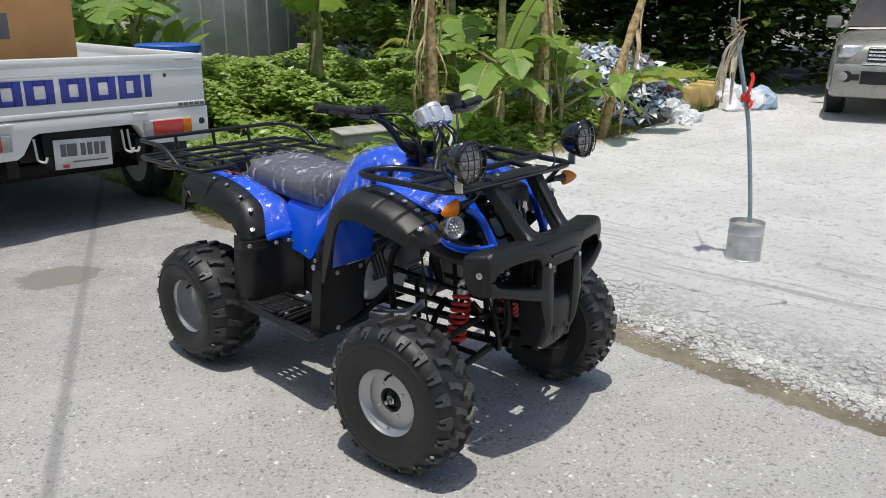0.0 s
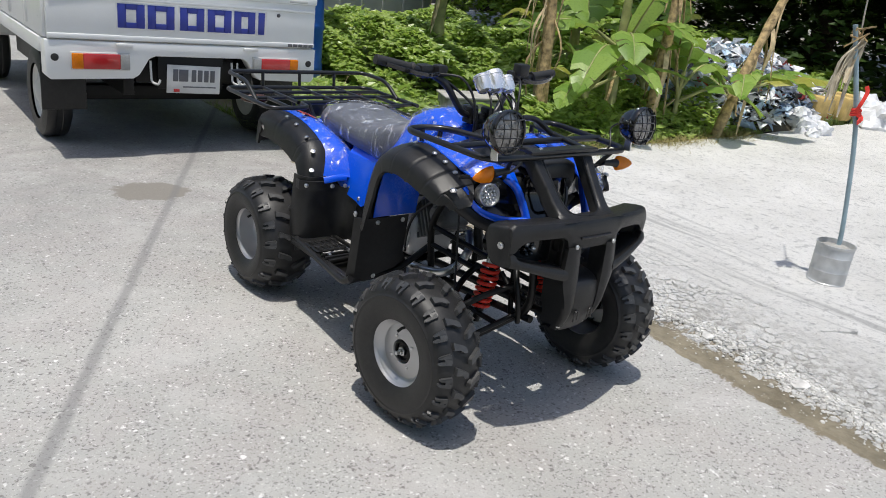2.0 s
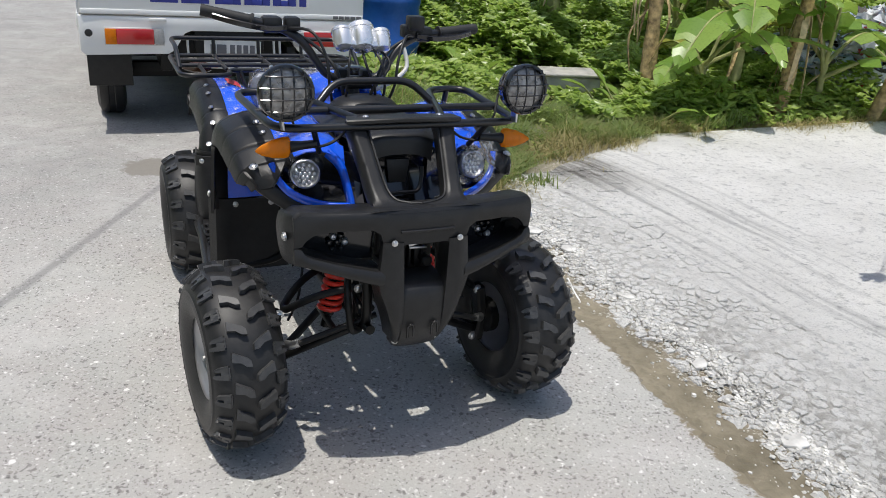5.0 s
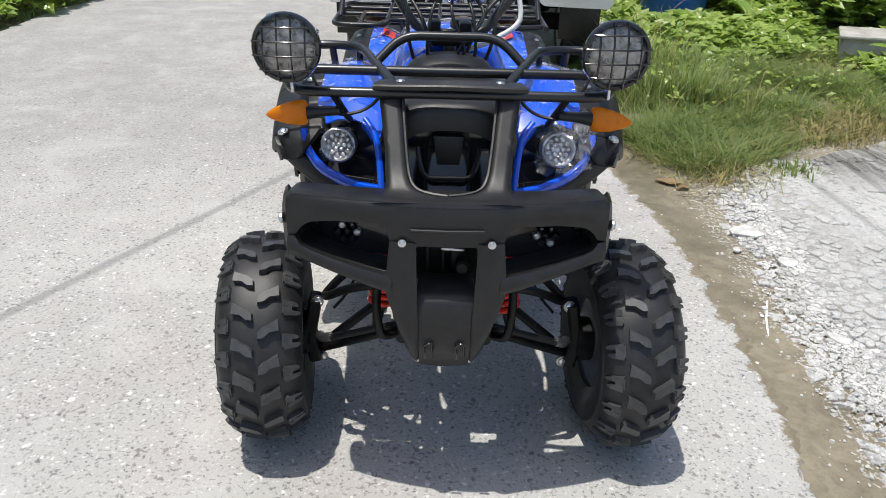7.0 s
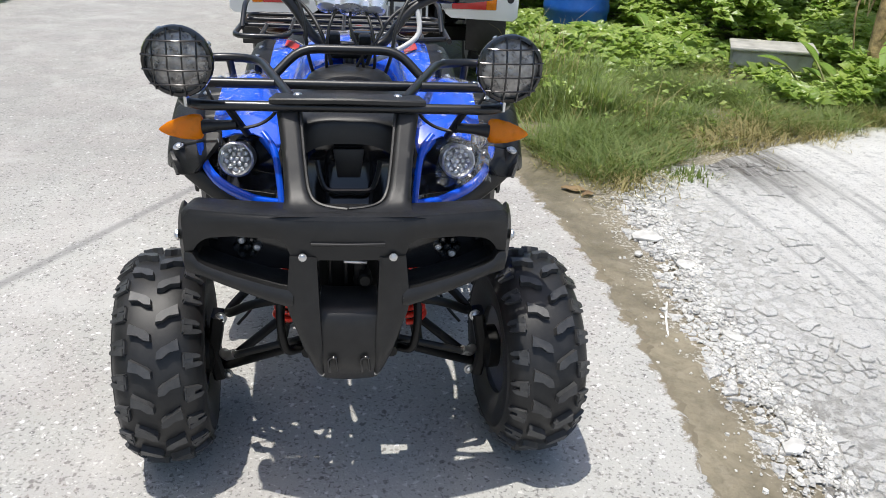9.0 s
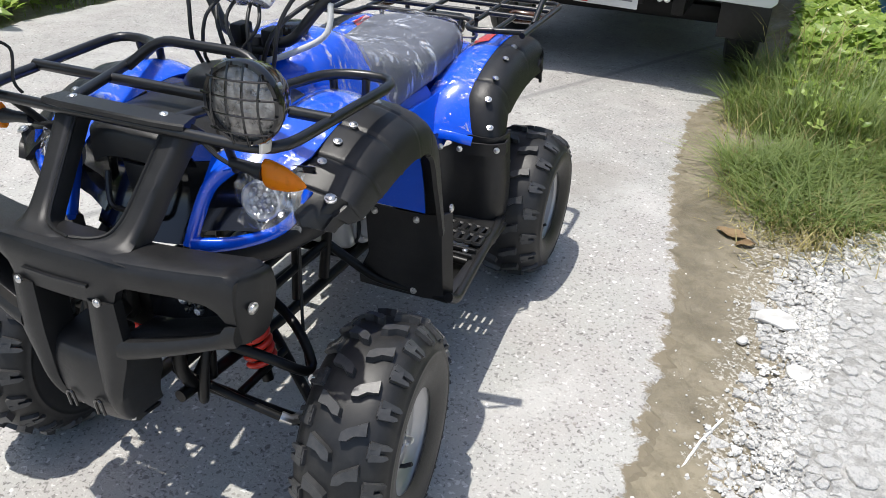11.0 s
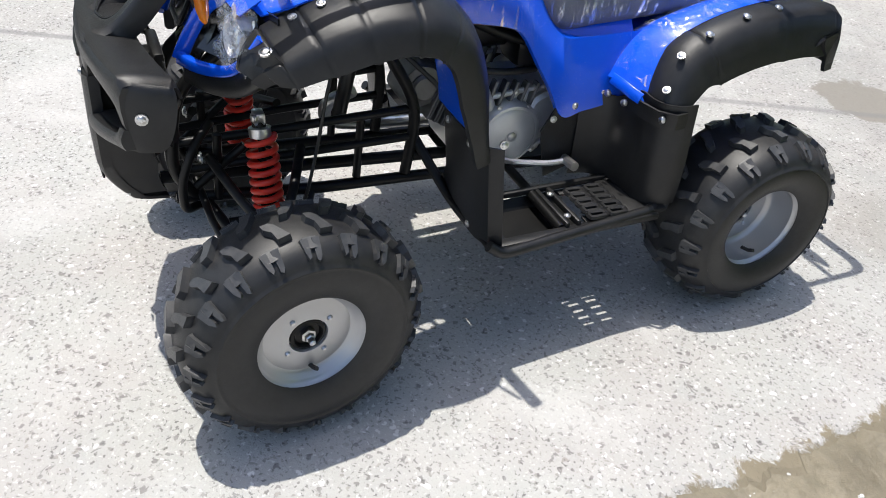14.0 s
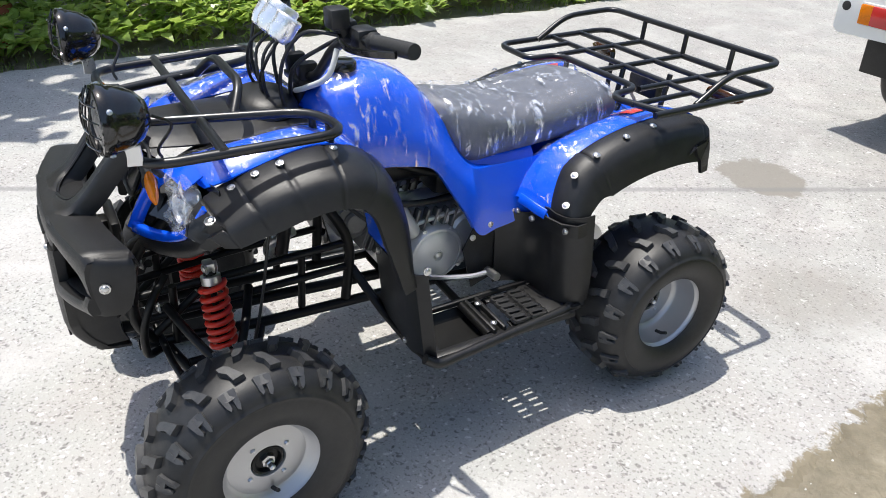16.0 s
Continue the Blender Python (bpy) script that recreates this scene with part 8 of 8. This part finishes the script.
leafy("creepers", 9000, rect(6.0, 9.0, 2.4, 5.0), lambda x, y: 0.3 + 0.45 * (y - 2.2) / 2.5 if heap_height(x, y) - rise(x, y) < 0.25 or y > 3.6 else 0.0, (0.06, 0.14), CREEPER, "green weeds round the rubbish mound", 4)
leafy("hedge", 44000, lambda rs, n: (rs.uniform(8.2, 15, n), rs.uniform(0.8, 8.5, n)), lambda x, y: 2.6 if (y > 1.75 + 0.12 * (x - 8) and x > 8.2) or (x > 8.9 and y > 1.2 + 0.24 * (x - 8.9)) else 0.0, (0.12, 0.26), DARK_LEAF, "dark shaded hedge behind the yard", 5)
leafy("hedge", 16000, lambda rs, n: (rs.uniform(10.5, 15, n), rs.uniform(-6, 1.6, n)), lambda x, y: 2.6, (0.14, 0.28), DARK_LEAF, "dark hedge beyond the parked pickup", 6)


def blades(name, n, region, material, height, label, seed, lean=0.45, width=0.004):
    """Grass: bent tapering blades."""
    rs = np.random.RandomState(seed)
    x, y = region(rs, n)
    tuft = np.array([0.55 + 0.75 * noise.noise((a * 3.5, b * 3.5, seed + 0.5)) for a, b in zip(x, y)])
    keep = tuft > 0.25
    x, y, tuft = x[keep], y[keep], tuft[keep]
    n = len(x)
    g = np.array([rise(a, b) + (0.05 * min(1.0, max(0.0, (b - 1.5) / 1.5)) if a > 0.9 else 0) for a, b in zip(x, y)])
    L = rs.uniform(*height, n) * np.clip(tuft, 0.3, 1.3)
    a = rs.uniform(0, 2 * math.pi, n)
    lx, ly = np.cos(a) * lean * L * rs.uniform(0.2, 1.3, n), np.sin(a) * lean * L * rs.uniform(0.2, 1.3, n)
    px, py = -np.sin(a) * width, np.cos(a) * width
    V = np.zeros((n, 7, 3))
    for k, (t, w) in enumerate(((0.0, 1.0), (0.4, 0.9), (0.75, 0.6))):
        for q, sgn in enumerate((-1, 1)):
            V[:, 2 * k + q, 0] = x + lx * t * t + sgn * px * w
            V[:, 2 * k + q, 1] = y + ly * t * t + sgn * py * w
            V[:, 2 * k + q, 2] = g - 0.03 + L * (t - 0.18 * t * t)
    V[:, 6] = np.stack([x + lx, y + ly, g - 0.03 + L * 0.78], 1)
    base = (np.arange(n) * 7)[:, None]
    F = [(base + np.array(f)).tolist() for f in ((0, 1, 3, 2), (2, 3, 5, 4))]
    T = (base + np.array((4, 5, 6))).tolist()
    ob = raw(name, V.reshape(-1, 3).tolist(), F[0] + F[1] + T, material, None, "", False)
    return tagged(ob, label, "grass", kind="stuff")


def grass_zone(rs, n):
    x = rs.uniform(0.73, 3.4, n)
    d = rs.uniform(0, 1, n) ** 0.8 * 1.7
    return x, np.array([veg_front(a) for a in x]) + d


blades("grass", 46000, grass_zone, GRASS, (0.05, 0.24), "unkempt green grass at the road's edge", 11, 1.7, 0.0024)
blades("grass", 9000, grass_zone, DRY_GRASS, (0.05, 0.17), "dead straw among the green grass", 22, 1.9, 0.0022)
blades("grass", 9000, lambda rs, n: (lambda x: (x, np.array([veg_front(a) for a in x]) + rs.normal(0.06, 0.15, n)))(rs.uniform(0.78, 5.5, n)), DRY_GRASS, (0.04, 0.15), "dry yellow grass along the fringe", 12, 1.5, 0.0024)
blades("grass", 3500, rect(0.80, 1.6, 1.9, 3.0), GRASS, (0.18, 0.42), "tall seeding grass beside the truck", 13, 0.8, 0.0024)
blades("grass", 260, rect(0.80, 1.5, 1.7, 2.9), DRY_GRASS, (0.40, 0.62), "thin seed stalks above the grass", 23, 0.7, 0.0022)
blades("grass", 5000, lambda rs, n: (lambda x: (x, np.array([veg_front(a) for a in x]) + np.abs(rs.normal(0.0, 0.22, n))))(rs.uniform(3.2, 9.0, n)), GRASS, (0.08, 0.26), "grass along the yard's edge", 14)
blades("grass", 700, lambda rs, n: (rs.normal(1.28, 0.12, n), rs.normal(1.18, 0.05, n)), GRASS, (0.05, 0.14), "thin grass in the rubble", 15)


leafy("clover", 900, rect(0.95, 3.3, 1.7, 3.2), lambda x, y: 0.16 * max(0.0, min(1.0, (y - veg_front(x)) * 1.5 - 0.15)), (0.02, 0.05), CREEPER, "small bright green leaves growing through the grass", 21)


def banana_leaf(bm, base, way, length, width, droop, rs, torn=0.5):
    """One long arching leaf blade with torn sides and a thick rib."""
    way = Vector(way).normalized()
    side = way.cross(Vector((0, 0, 1))).normalized()
    n = 16
    mid = []
    for k in range(n + 1):
        u = k / n
        mid.append(Vector(base) + way * length * u + Vector((0, 0, -droop * length * u * u)))
    for sgn in (-1, 1):
        k = 1
        while k < n:
            step = 1 if rs.random_sample() < torn else min(n - k, 1 + rs.randint(1, 4))
            j = min(n, k + step)
            sag = rs.uniform(0.05, 0.5)
            rows = []
            for i in (k, j):
                u = (i - 0.08 if i == j else i + 0.08) / n
                w = width * math.sin(math.pi * min(1, 0.08 + 0.92 * u)) ** 0.6
                p = mid[i]
                rows.append([bm.verts.new(p + Vector((0, 0, 0.004))), bm.verts.new(p + side * sgn * w * 0.5 + Vector((0, 0, 0.03 - sag * w * 0.25))), bm.verts.new(p + side * sgn * w + way * 0.04 + Vector((0, 0, -sag * w)))])
            for q in range(2):
                bm.faces.new((rows[0][q], rows[0][q + 1], rows[1][q + 1], rows[1][q]))
            k = j
    return mid


def banana_plant(x, y, height, girth, leaves, seed, label, stem=None, lean=(0, 0), dead=5):
    rs = np.random.RandomState(seed)
    p = thing("banana_plant", (x, y, rise(x, y) + 0.02), label, "banana plant", "banana plants")
    top = Vector((lean[0], lean[1], height))
    bm = bmesh.new()
    pts = curve_pts([(0, 0, -0.05), (lean[0] * 0.25, lean[1] * 0.25, height * 0.3), (lean[0] * 0.6, lean[1] * 0.6, height * 0.65), top], 16)
    tube(bm, pts, girth, 14, radii=[girth * (1 - 0.45 * k / 15) * (1 + 0.10 * math.sin(k * 2.1 + seed) + rs.uniform(-0.10, 0.10)) for k in range(16)])
    part("trunk", bm, stem or BANANA_STEM, p, "layered fleshy trunk")
    # loose old sheaths round the trunk
    for k in range(dead):
        a = rs.uniform(0, 6.28)
        z0 = height * rs.uniform(0.3, 0.95)
        c = Vector((lean[0] * z0 / height, lean[1] * z0 / height, z0))
        o = Vector((math.cos(a), math.sin(a), 0))
        L = rs.uniform(0.3, 0.8)
        bm = bmesh.new()
        ribbon(bm, curve_pts([c + o * girth * 0.8, c + o * (girth + rs.uniform(0.02, 0.10)) + Vector((0, 0, -L * 0.4)), c + o * (girth + rs.uniform(0.0, 0.14)) + Vector((rs.uniform(-0.05, 0.05), rs.uniform(-0.05, 0.05), -L))], 10), rs.uniform(0.007, 0.022), 0.003, (-o.y, o.x, 0.1), [0.7, 1, 1, 1, 1, 0.9, 0.8, 0.7, 0.5, 0.2])
        part("dead_sheath", bm, PALE_SHEATH if k % 2 else DRY_STEM, p, "hanging dry brown sheath")
    for k, (az, el, L, W, dr, z, mt) in enumerate(leaves):
        way = Vector((math.cos(radians(az)) * math.cos(radians(el)), math.sin(radians(az)) * math.cos(radians(el)), math.sin(radians(el))))
        b = Vector((lean[0] * z / height, lean[1] * z / height, z))
        bm = bmesh.new()
        stalk, L, W = 0.22, L * (1.15 if z < 1.2 else 1.3), W * (1.1 if z < 0.55 else 1.4)
        mid = banana_leaf(bm, b + way * stalk, way, L, W, dr, rs, 0.4)
        ob = part("leaf", bm, (BANANA_LEAF, YELLOW_LEAF, DEAD_LEAF)[mt], p, ("broad green leaf with torn edges", "yellowing leaf", "dead brown leaf")[mt], 180)
        bm = bmesh.new()
        tube(bm, [b] + mid, 0.012, 8, radii=[0.02] + [0.014 * (1 - 0.8 * q / 16) for q in range(17)])
        part("rib", bm, BANANA_STEM, ob)
    return p


def crown(n, z, L, seed, mt=0):
    rs = np.random.RandomState(seed)
    return [(k * 360 / n + rs.uniform(-25, 25), rs.uniform(35, 75), L * rs.uniform(0.8, 1.1), rs.uniform(0.16, 0.24), rs.uniform(0.25, 0.6), z, mt) for k in range(n)]


banana_plant(3.15, 2.62, 2.1, 0.062, [(70, 50, 1.0, 0.18, 0.5, 2.05, 0), (120, 60, 0.9, 0.18, 0.4, 2.05, 0)], 31, "dry brown banana trunk with peeling sheaths", DRY_STEM, (-0.10, 0.05), 18)
banana_plant(3.78, 2.42, 1.7, 0.05, [(60, 60, 1.1, 0.18, 0.4, 1.65, 0), (100, 75, 1.1, 0.18, 0.3, 1.65, 0), (205, 22, 0.72, 0.13, 0.75, 0.62, 0), (230, 35, 0.6, 0.12, 0.8, 0.66, 0), (335, 50, 0.7, 0.13, 0.6, 0.6, 0), (265, 65, 0.8, 0.11, 0.3, 0.6, 0), (150, 30, 0.7, 0.14, 0.6, 0.7, 0)], 32, "young green banana plant with drooping leaves", None, (0.05, 0.05), 3)
banana_plant(3.95, 2.62, 1.6, 0.045, [(40, 70, 1.0, 0.17, 0.4, 1.5, 0), (330, 70, 1.0, 0.17, 0.4, 1.5, 0), (280, 40, 0.6, 0.12, 0.7, 0.7, 0)], 33, "green banana plant in the clump", None, (0.12, 0.0), 2)
banana_plant(4.08, 2.20, 2.2, 0.055, [(20, 60, 1.1, 0.18, 0.4, 2.1, 0), (90, 60, 1.1, 0.18, 0.4, 2.1, 0)], 34, "dead brown banana trunk beside green ones", DRY_STEM, (0.16, 0.05), 14)
banana_plant(4.80, 1.98, 2.0, 0.052, [(20, 50, 1.0, 0.18, 0.4, 1.9, 0), (-30, 20, 0.62, 0.13, 0.25, 0.42, 1), (215, 35, 0.5, 0.10, 0.8, 0.4, 0)], 35, "leaning dry banana trunk with a yellow-green leaf low down", DRY_STEM, (0.85, -0.10), 12)
banana_plant(3.25, 4.3, 1.9, 0.07, crown(4, 1.8, 1.2, 6) + [(235, 40, 0.9, 0.17, 0.5, 0.95, 0), (200, 55, 0.8, 0.16, 0.5, 0.9, 0)], 36, "broad-leaved green banana plant behind the creepers", None, (0, 0), 3)
banana_plant(4.6, 3.7, 1.9, 0.07, crown(4, 1.7, 1.2, 7) + [(230, 30, 0.8, 0.18, 0.7, 0.9, 0), (290, 30, 0.8, 0.17, 0.7, 0.8, 0)], 37, "broad-leaved green banana plant behind the creepers", None, (0, 0.1), 3)
banana_plant(2.25, 5.95, 2.0, 0.07, crown(4, 1.8, 1.3, 8) + [(230, 30, 0.9, 0.20, 0.6, 1.0, 0), (260, 40, 0.9, 0.2, 0.6, 0.9, 0)], 38, "broad-leaved green banana plant behind the creepers", None, (0, 0.1), 3)


def broad_clump(x, y, n, size, height, seed, label, material=None):
    """Tall herb with broad upright leaves on stalks."""
    rs = np.random.RandomState(seed)
    p = thing("broad_leaf_plant", (x, y, rise(x, y) if x > 0 else 0.0), label, "plant", "broad-leaved plants")
    for k in range(n):
        a = rs.uniform(0, 6.28)
        r = rs.uniform(0.02, 0.30)
        b = Vector((r * math.cos(a), r * math.sin(a), 0))
        tip = b * 1.5 + Vector((math.cos(a) * 0.1, math.sin(a) * 0.1, height * rs.uniform(0.5, 1.0)))
        bm = bmesh.new()
        L, W = size * rs.uniform(0.8, 1.2), size * rs.uniform(0.22, 0.32)
        way = (tip - b).normalized() + Vector((math.cos(a), math.sin(a), 0)) * rs.uniform(0.1, 0.7)
        way.normalize()
        side = way.cross(Vector((0.1, 0, 1))).normalized()
        up = side.cross(way)
        rows = []
        for q in range(9):
            u = q / 8
            w = W * math.sin(math.pi * (0.06 + 0.94 * u)) ** 0.8 * (1 - 0.25 * u)
            c = tip + way * L * u - Vector((0, 0, 0.25 * L * u * u))
            rows.append([c - side * w + up * w * 0.35, c - side * w * 0.5 + up * w * 0.12, c, c + side * w * 0.5 + up * w * 0.12, c + side * w + up * w * 0.35])
        loft(bm, rows)
        lf = part("leaf", bm, material or BANANA_LEAF, p, "", 180)
        bm = bmesh.new()
        tube(bm, curve_pts([b, b.lerp(tip, 0.6), tip, tip + way * L * 0.6 - Vector((0, 0, 0.09 * L))], 8), 0.007, 6, radii=[0.010, 0.009, 0.008, 0.007, 0.006, 0.005, 0.004, 0.002])
        part("stalk", bm, BANANA_STEM, lf)
    return p


for k, (x, y) in enumerate(((1.0, 5.6), (1.45, 5.9), (1.9, 5.7), (2.3, 5.9), (1.2, 6.4), (2.1, 6.5))):
    broad_clump(x, y, 12, 0.42, 0.85, 60 + k, "tall clump of broad glossy green leaves behind the truck", DARK_LEAF if k % 3 == 1 else None)
for k, (x, y) in enumerate(((2.15, 3.5), (2.9, 2.35), (3.4, 2.25), (5.5, 2.35))):
    broad_clump(x, y, 7, 0.20, 0.22, 80 + k, "low broad-leaved weed at the edge of the yard")

for k, (x, y, h, base) in enumerate(((3.55, 2.50, 0.35, 190), (4.35, 2.55, 0.6, 250), (5.0, 3.0, 0.8, 240), (4.5, 2.25, 0.4, 290), (5.35, 2.2, 0.35, 260), (4.1, 3.6, 0.7, 200))):
    rs = np.random.RandomState(200 + k)
    banana_plant(x, y, h, 0.035, [(base + q * 62 + rs.uniform(-20, 20), rs.uniform(25, 70), rs.uniform(0.45, 0.75), rs.uniform(0.10, 0.15), rs.uniform(0.4, 0.8), h * rs.uniform(0.6, 1.0), 1 if rs.random_sample() < 0.12 else 0) for q in range(6)], 210 + k, "young banana shoot with fresh green leaves", None, (0, 0), 2)

# shreds of plastic and paper over the mound
for k, (mt, n, lb) in enumerate(((BAG_WHITE, 2000, "white plastic shreds strewn over the rubbish mound"), (BAG_BLUE, 700, "pale blue plastic shreds strewn over the rubbish mound"), (BAG_RED, 90, "red litter strewn over the rubbish mound"), (BAG_DARK, 250, "dark litter strewn over the rubbish mound"))):
    rs = np.random.RandomState(300 + k)
    x, y = rs.uniform(4.75, 7.7, n), rs.uniform(2.0, 3.5, n)
    hh = np.array([heap_height(a, b) for a, b in zip(x, y)])
    ok = hh - np.array([rise(a, b) for a, b in zip(x, y)]) > 0.05
    ob = leaf_mesh("litter", np.stack([x, y, hh + rs.uniform(-0.01, 0.06, n)], 1)[ok], rand_dirs(rs, n, 0.2)[ok], rand_dirs(rs, n, 1.2, 0.9)[ok], rs.uniform(0.05, 0.19, n)[ok], mt, 0.42, 0.16, 0.2)
    tagged(ob, lb, "litter", kind="stuff")

# the far side of the road
LEFT = lambda x, y: 0.0
leafy("verge_plants", 9000, lambda rs, n: (-3.22 - np.abs(rs.normal(0, 0.5, n)), rs.uniform(-3.5, 4.2, n)), lambda x, y: min(0.10 + 0.5 * (-3.15 - x), 0.55), (0.06, 0.13), CREEPER, "leafy green plants along the far side of the road", 16, 0.3, "stuff", LEFT)
leafy("verge_plants", 12000, lambda rs, n: (-3.1 + 0.12 * rs.normal(0, 1, n) * 0 - np.abs(rs.normal(0, 1.0, n)), rs.uniform(4.0, 14, n)), lambda x, y: min(0.14 + 0.5 * (-3.0 - x), 0.9), (0.07, 0.16), CREEPER, "green bank along the far side of the road", 17, 0.3, "stuff", LEFT)
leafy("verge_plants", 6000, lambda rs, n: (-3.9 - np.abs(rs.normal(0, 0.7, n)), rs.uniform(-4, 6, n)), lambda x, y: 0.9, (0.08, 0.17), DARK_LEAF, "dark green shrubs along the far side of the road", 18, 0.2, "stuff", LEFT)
blades("grass", 2500, lambda rs, n: (-3.18 - np.abs(rs.normal(0, 0.12, n)), rs.uniform(-3, 9, n)), GRASS, (0.05, 0.16), "thin grass on the far verge", 19)
for k, (y, x) in enumerate(((-1.35, -3.75), (-0.5, -3.7), (0.35, -3.75), (1.6, -3.7))):
    broad_clump(x, y, 9, 0.22, 0.30, 90 + k, "broad-leaved green plant on the far verge")


def pot(x, y, r, h, seed):
    p = thing("plant_pot", (x, y, 0.0), "terracotta pot with a leafy plant on the far verge", "pot", "terracotta pots")
    bm = bmesh.new()
    spin(bm, [(r * 0.65, 0), (r * 0.95, h * 0.8), (r * 1.08, h * 0.82), (r * 1.08, h), (r * 0.92, h), (r * 0.9, h * 0.85)], None, 28)
    part("pot_body", bm, TERRACOTTA, p)
    rs = np.random.RandomState(seed)
    n = 160
    P = np.stack([rs.normal(0, r * 0.8, n), rs.normal(0, r * 0.8, n), h + rs.uniform(0, 0.35, n)], 1)
    ob = leaf_mesh("foliage", P, rand_dirs(rs, n), rand_dirs(rs, n, 1.5, 0.5), rs.uniform(0.06, 0.13, n), CREEPER)
    ob.parent = p
    return p


pot(-3.72, -0.92, 0.13, 0.24, 1)
pot(-3.85, 1.02, 0.14, 0.26, 2)


def flower(x, y, z):
    f = thing("red_flower", (x, y, 0.0), "single red flower on a green stem on the verge", "flower", "red flowers")
    bm = bmesh.new()
    tube(bm, [(0, 0, 0), (0.01, 0, z * 0.6), (0.0, 0.01, z)], 0.004, 6)
    part("stem", bm, BANANA_STEM, f)
    for k in range(6):
        bm = bmesh.new()
        a = k * math.pi / 3
        loft(bm, [[Vector((0, 0.01, z)) + Vector((math.cos(a) * u - math.sin(a) * w * s, math.sin(a) * u + math.cos(a) * w * s, 0.02 * math.sin(u * 40) + 0.01)) for s in (-1, 0, 1)] for u, w in ((0.0, 0.005), (0.02, 0.018), (0.04, 0.016), (0.05, 0.004))])
        part("petal", bm, FLOWER, f)
    return f


flower(-3.35, 1.45, 0.30)
flower(-3.4, 1.9, 0.28)

# walls and trees behind
bm = bmesh.new()
slab_box(bm, 3.9, 6.6, 9.0, 9.12, 0.0, 2.7, 0.01)
wall = tagged(finish("wall_back", bm, WALL_PAINT), "grey-white panelled yard wall", "wall", kind="structure")
for k in range(7):
    bm = bmesh.new()
    slab_box(bm, 4.0 + k * 0.4, 4.03 + k * 0.4, 8.975, 9.0, 0.0, 2.65, 0.004)
    part("batten", bm, PALE_PAINT, wall)


def make_shed():
    s = thing("shed", (12.0, 10.2, 0.5), "dark plank shed half hidden behind the plants", "shed")
    for k in range(24):
        panel("plank", s, -3.6 + k * 0.3, -3.32 + k * 0.3, -0.02, 0.02, 0.0, 2.4, DARK_WOOD if k % 4 else PALE_PAINT)
    panel("side_wall", s, -3.62, -3.58, 0.0, 3.0, 0.0, 2.4, DARK_WOOD)
    panel("roof", s, -3.9, 3.9, -0.4, 3.2, 2.4, 2.5, OLD_CONCRETE, "grey sheet roof")
    return s


make_shed()


def tree(x, y, h, r, seed, label):
    rs = np.random.RandomState(seed)
    t = thing("tree", (x, y, rise(x, y) if x > 0 else 0.0), label, "tree", "shade trees")
    bm = bmesh.new()
    tube(bm, curve_pts([(0, 0, -0.1), (0.1, 0.05, h * 0.3), (0.0, 0.2, h * 0.65)], 10), 0.16, 12, radii=[0.22 - 0.012 * k for k in range(10)])
    for k in range(7):
        a = rs.uniform(0, 6.28)
        b = Vector((0.05, 0.1, h * rs.uniform(0.3, 0.6)))
        e = Vector((math.cos(a) * r * 0.75, math.sin(a) * r * 0.75, h * rs.uniform(0.6, 0.95)))
        tube(bm, curve_pts([b, b.lerp(e, 0.5) + Vector((0, 0, 0.3)), e], 8), 0.06, 8, radii=[0.08 - 0.009 * q for q in range(8)])
    part("trunk", bm, BARK, t, "brown trunk and limbs")
    n = 9000
    C = [Vector((rs.normal(0, r * 0.5), rs.normal(0, r * 0.5), h * rs.uniform(0.45, 1.0))) for k in range(26)]
    idx = rs.randint(0, len(C), n)
    P = np.array([C[i] for i in idx]) + rs.normal(0, 0.5, (n, 3)) * np.array((1, 1, 0.7))
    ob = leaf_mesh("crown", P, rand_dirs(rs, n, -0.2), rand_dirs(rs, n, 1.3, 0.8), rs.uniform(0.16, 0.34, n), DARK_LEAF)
    ob.parent = t
    return t


# first tree is out of view, added only to shade the road's far side
for k, (x, y, h, r) in enumerate(((-4.7, -2.45, 5.5, 1.25), (10.6, 4.2, 5.5, 2.2), (13.2, 3.9, 6.0, 2.8), (10.8, 7.2, 6.0, 2.8), (13.4, 5.0, 6.5, 3.0), (8.2, 8.6, 5.0, 2.2), (-10.5, 3.0, 5.5, 2.4), (-10.0, -2.5, 5.0, 2.2), (-10.5, 11.5, 6.0, 2.6))):
    tree(x, y, h, r, 100 + k, "broad shade tree with dense dark foliage")

# everything behind the marker pole lies a little further out than it was laid down
KEEP = ("ground", "road", "yard", "rubble", "pebbles", "concrete_piece", "stick", "dead_leaf", "quad_bike", "pickup_truck", "carton", "marker_pole", "camera", "sun")
for ob in [o for o in scene.objects if o.parent is None and o.name.split(".")[0] not in KEEP]:
    set_back(ob)
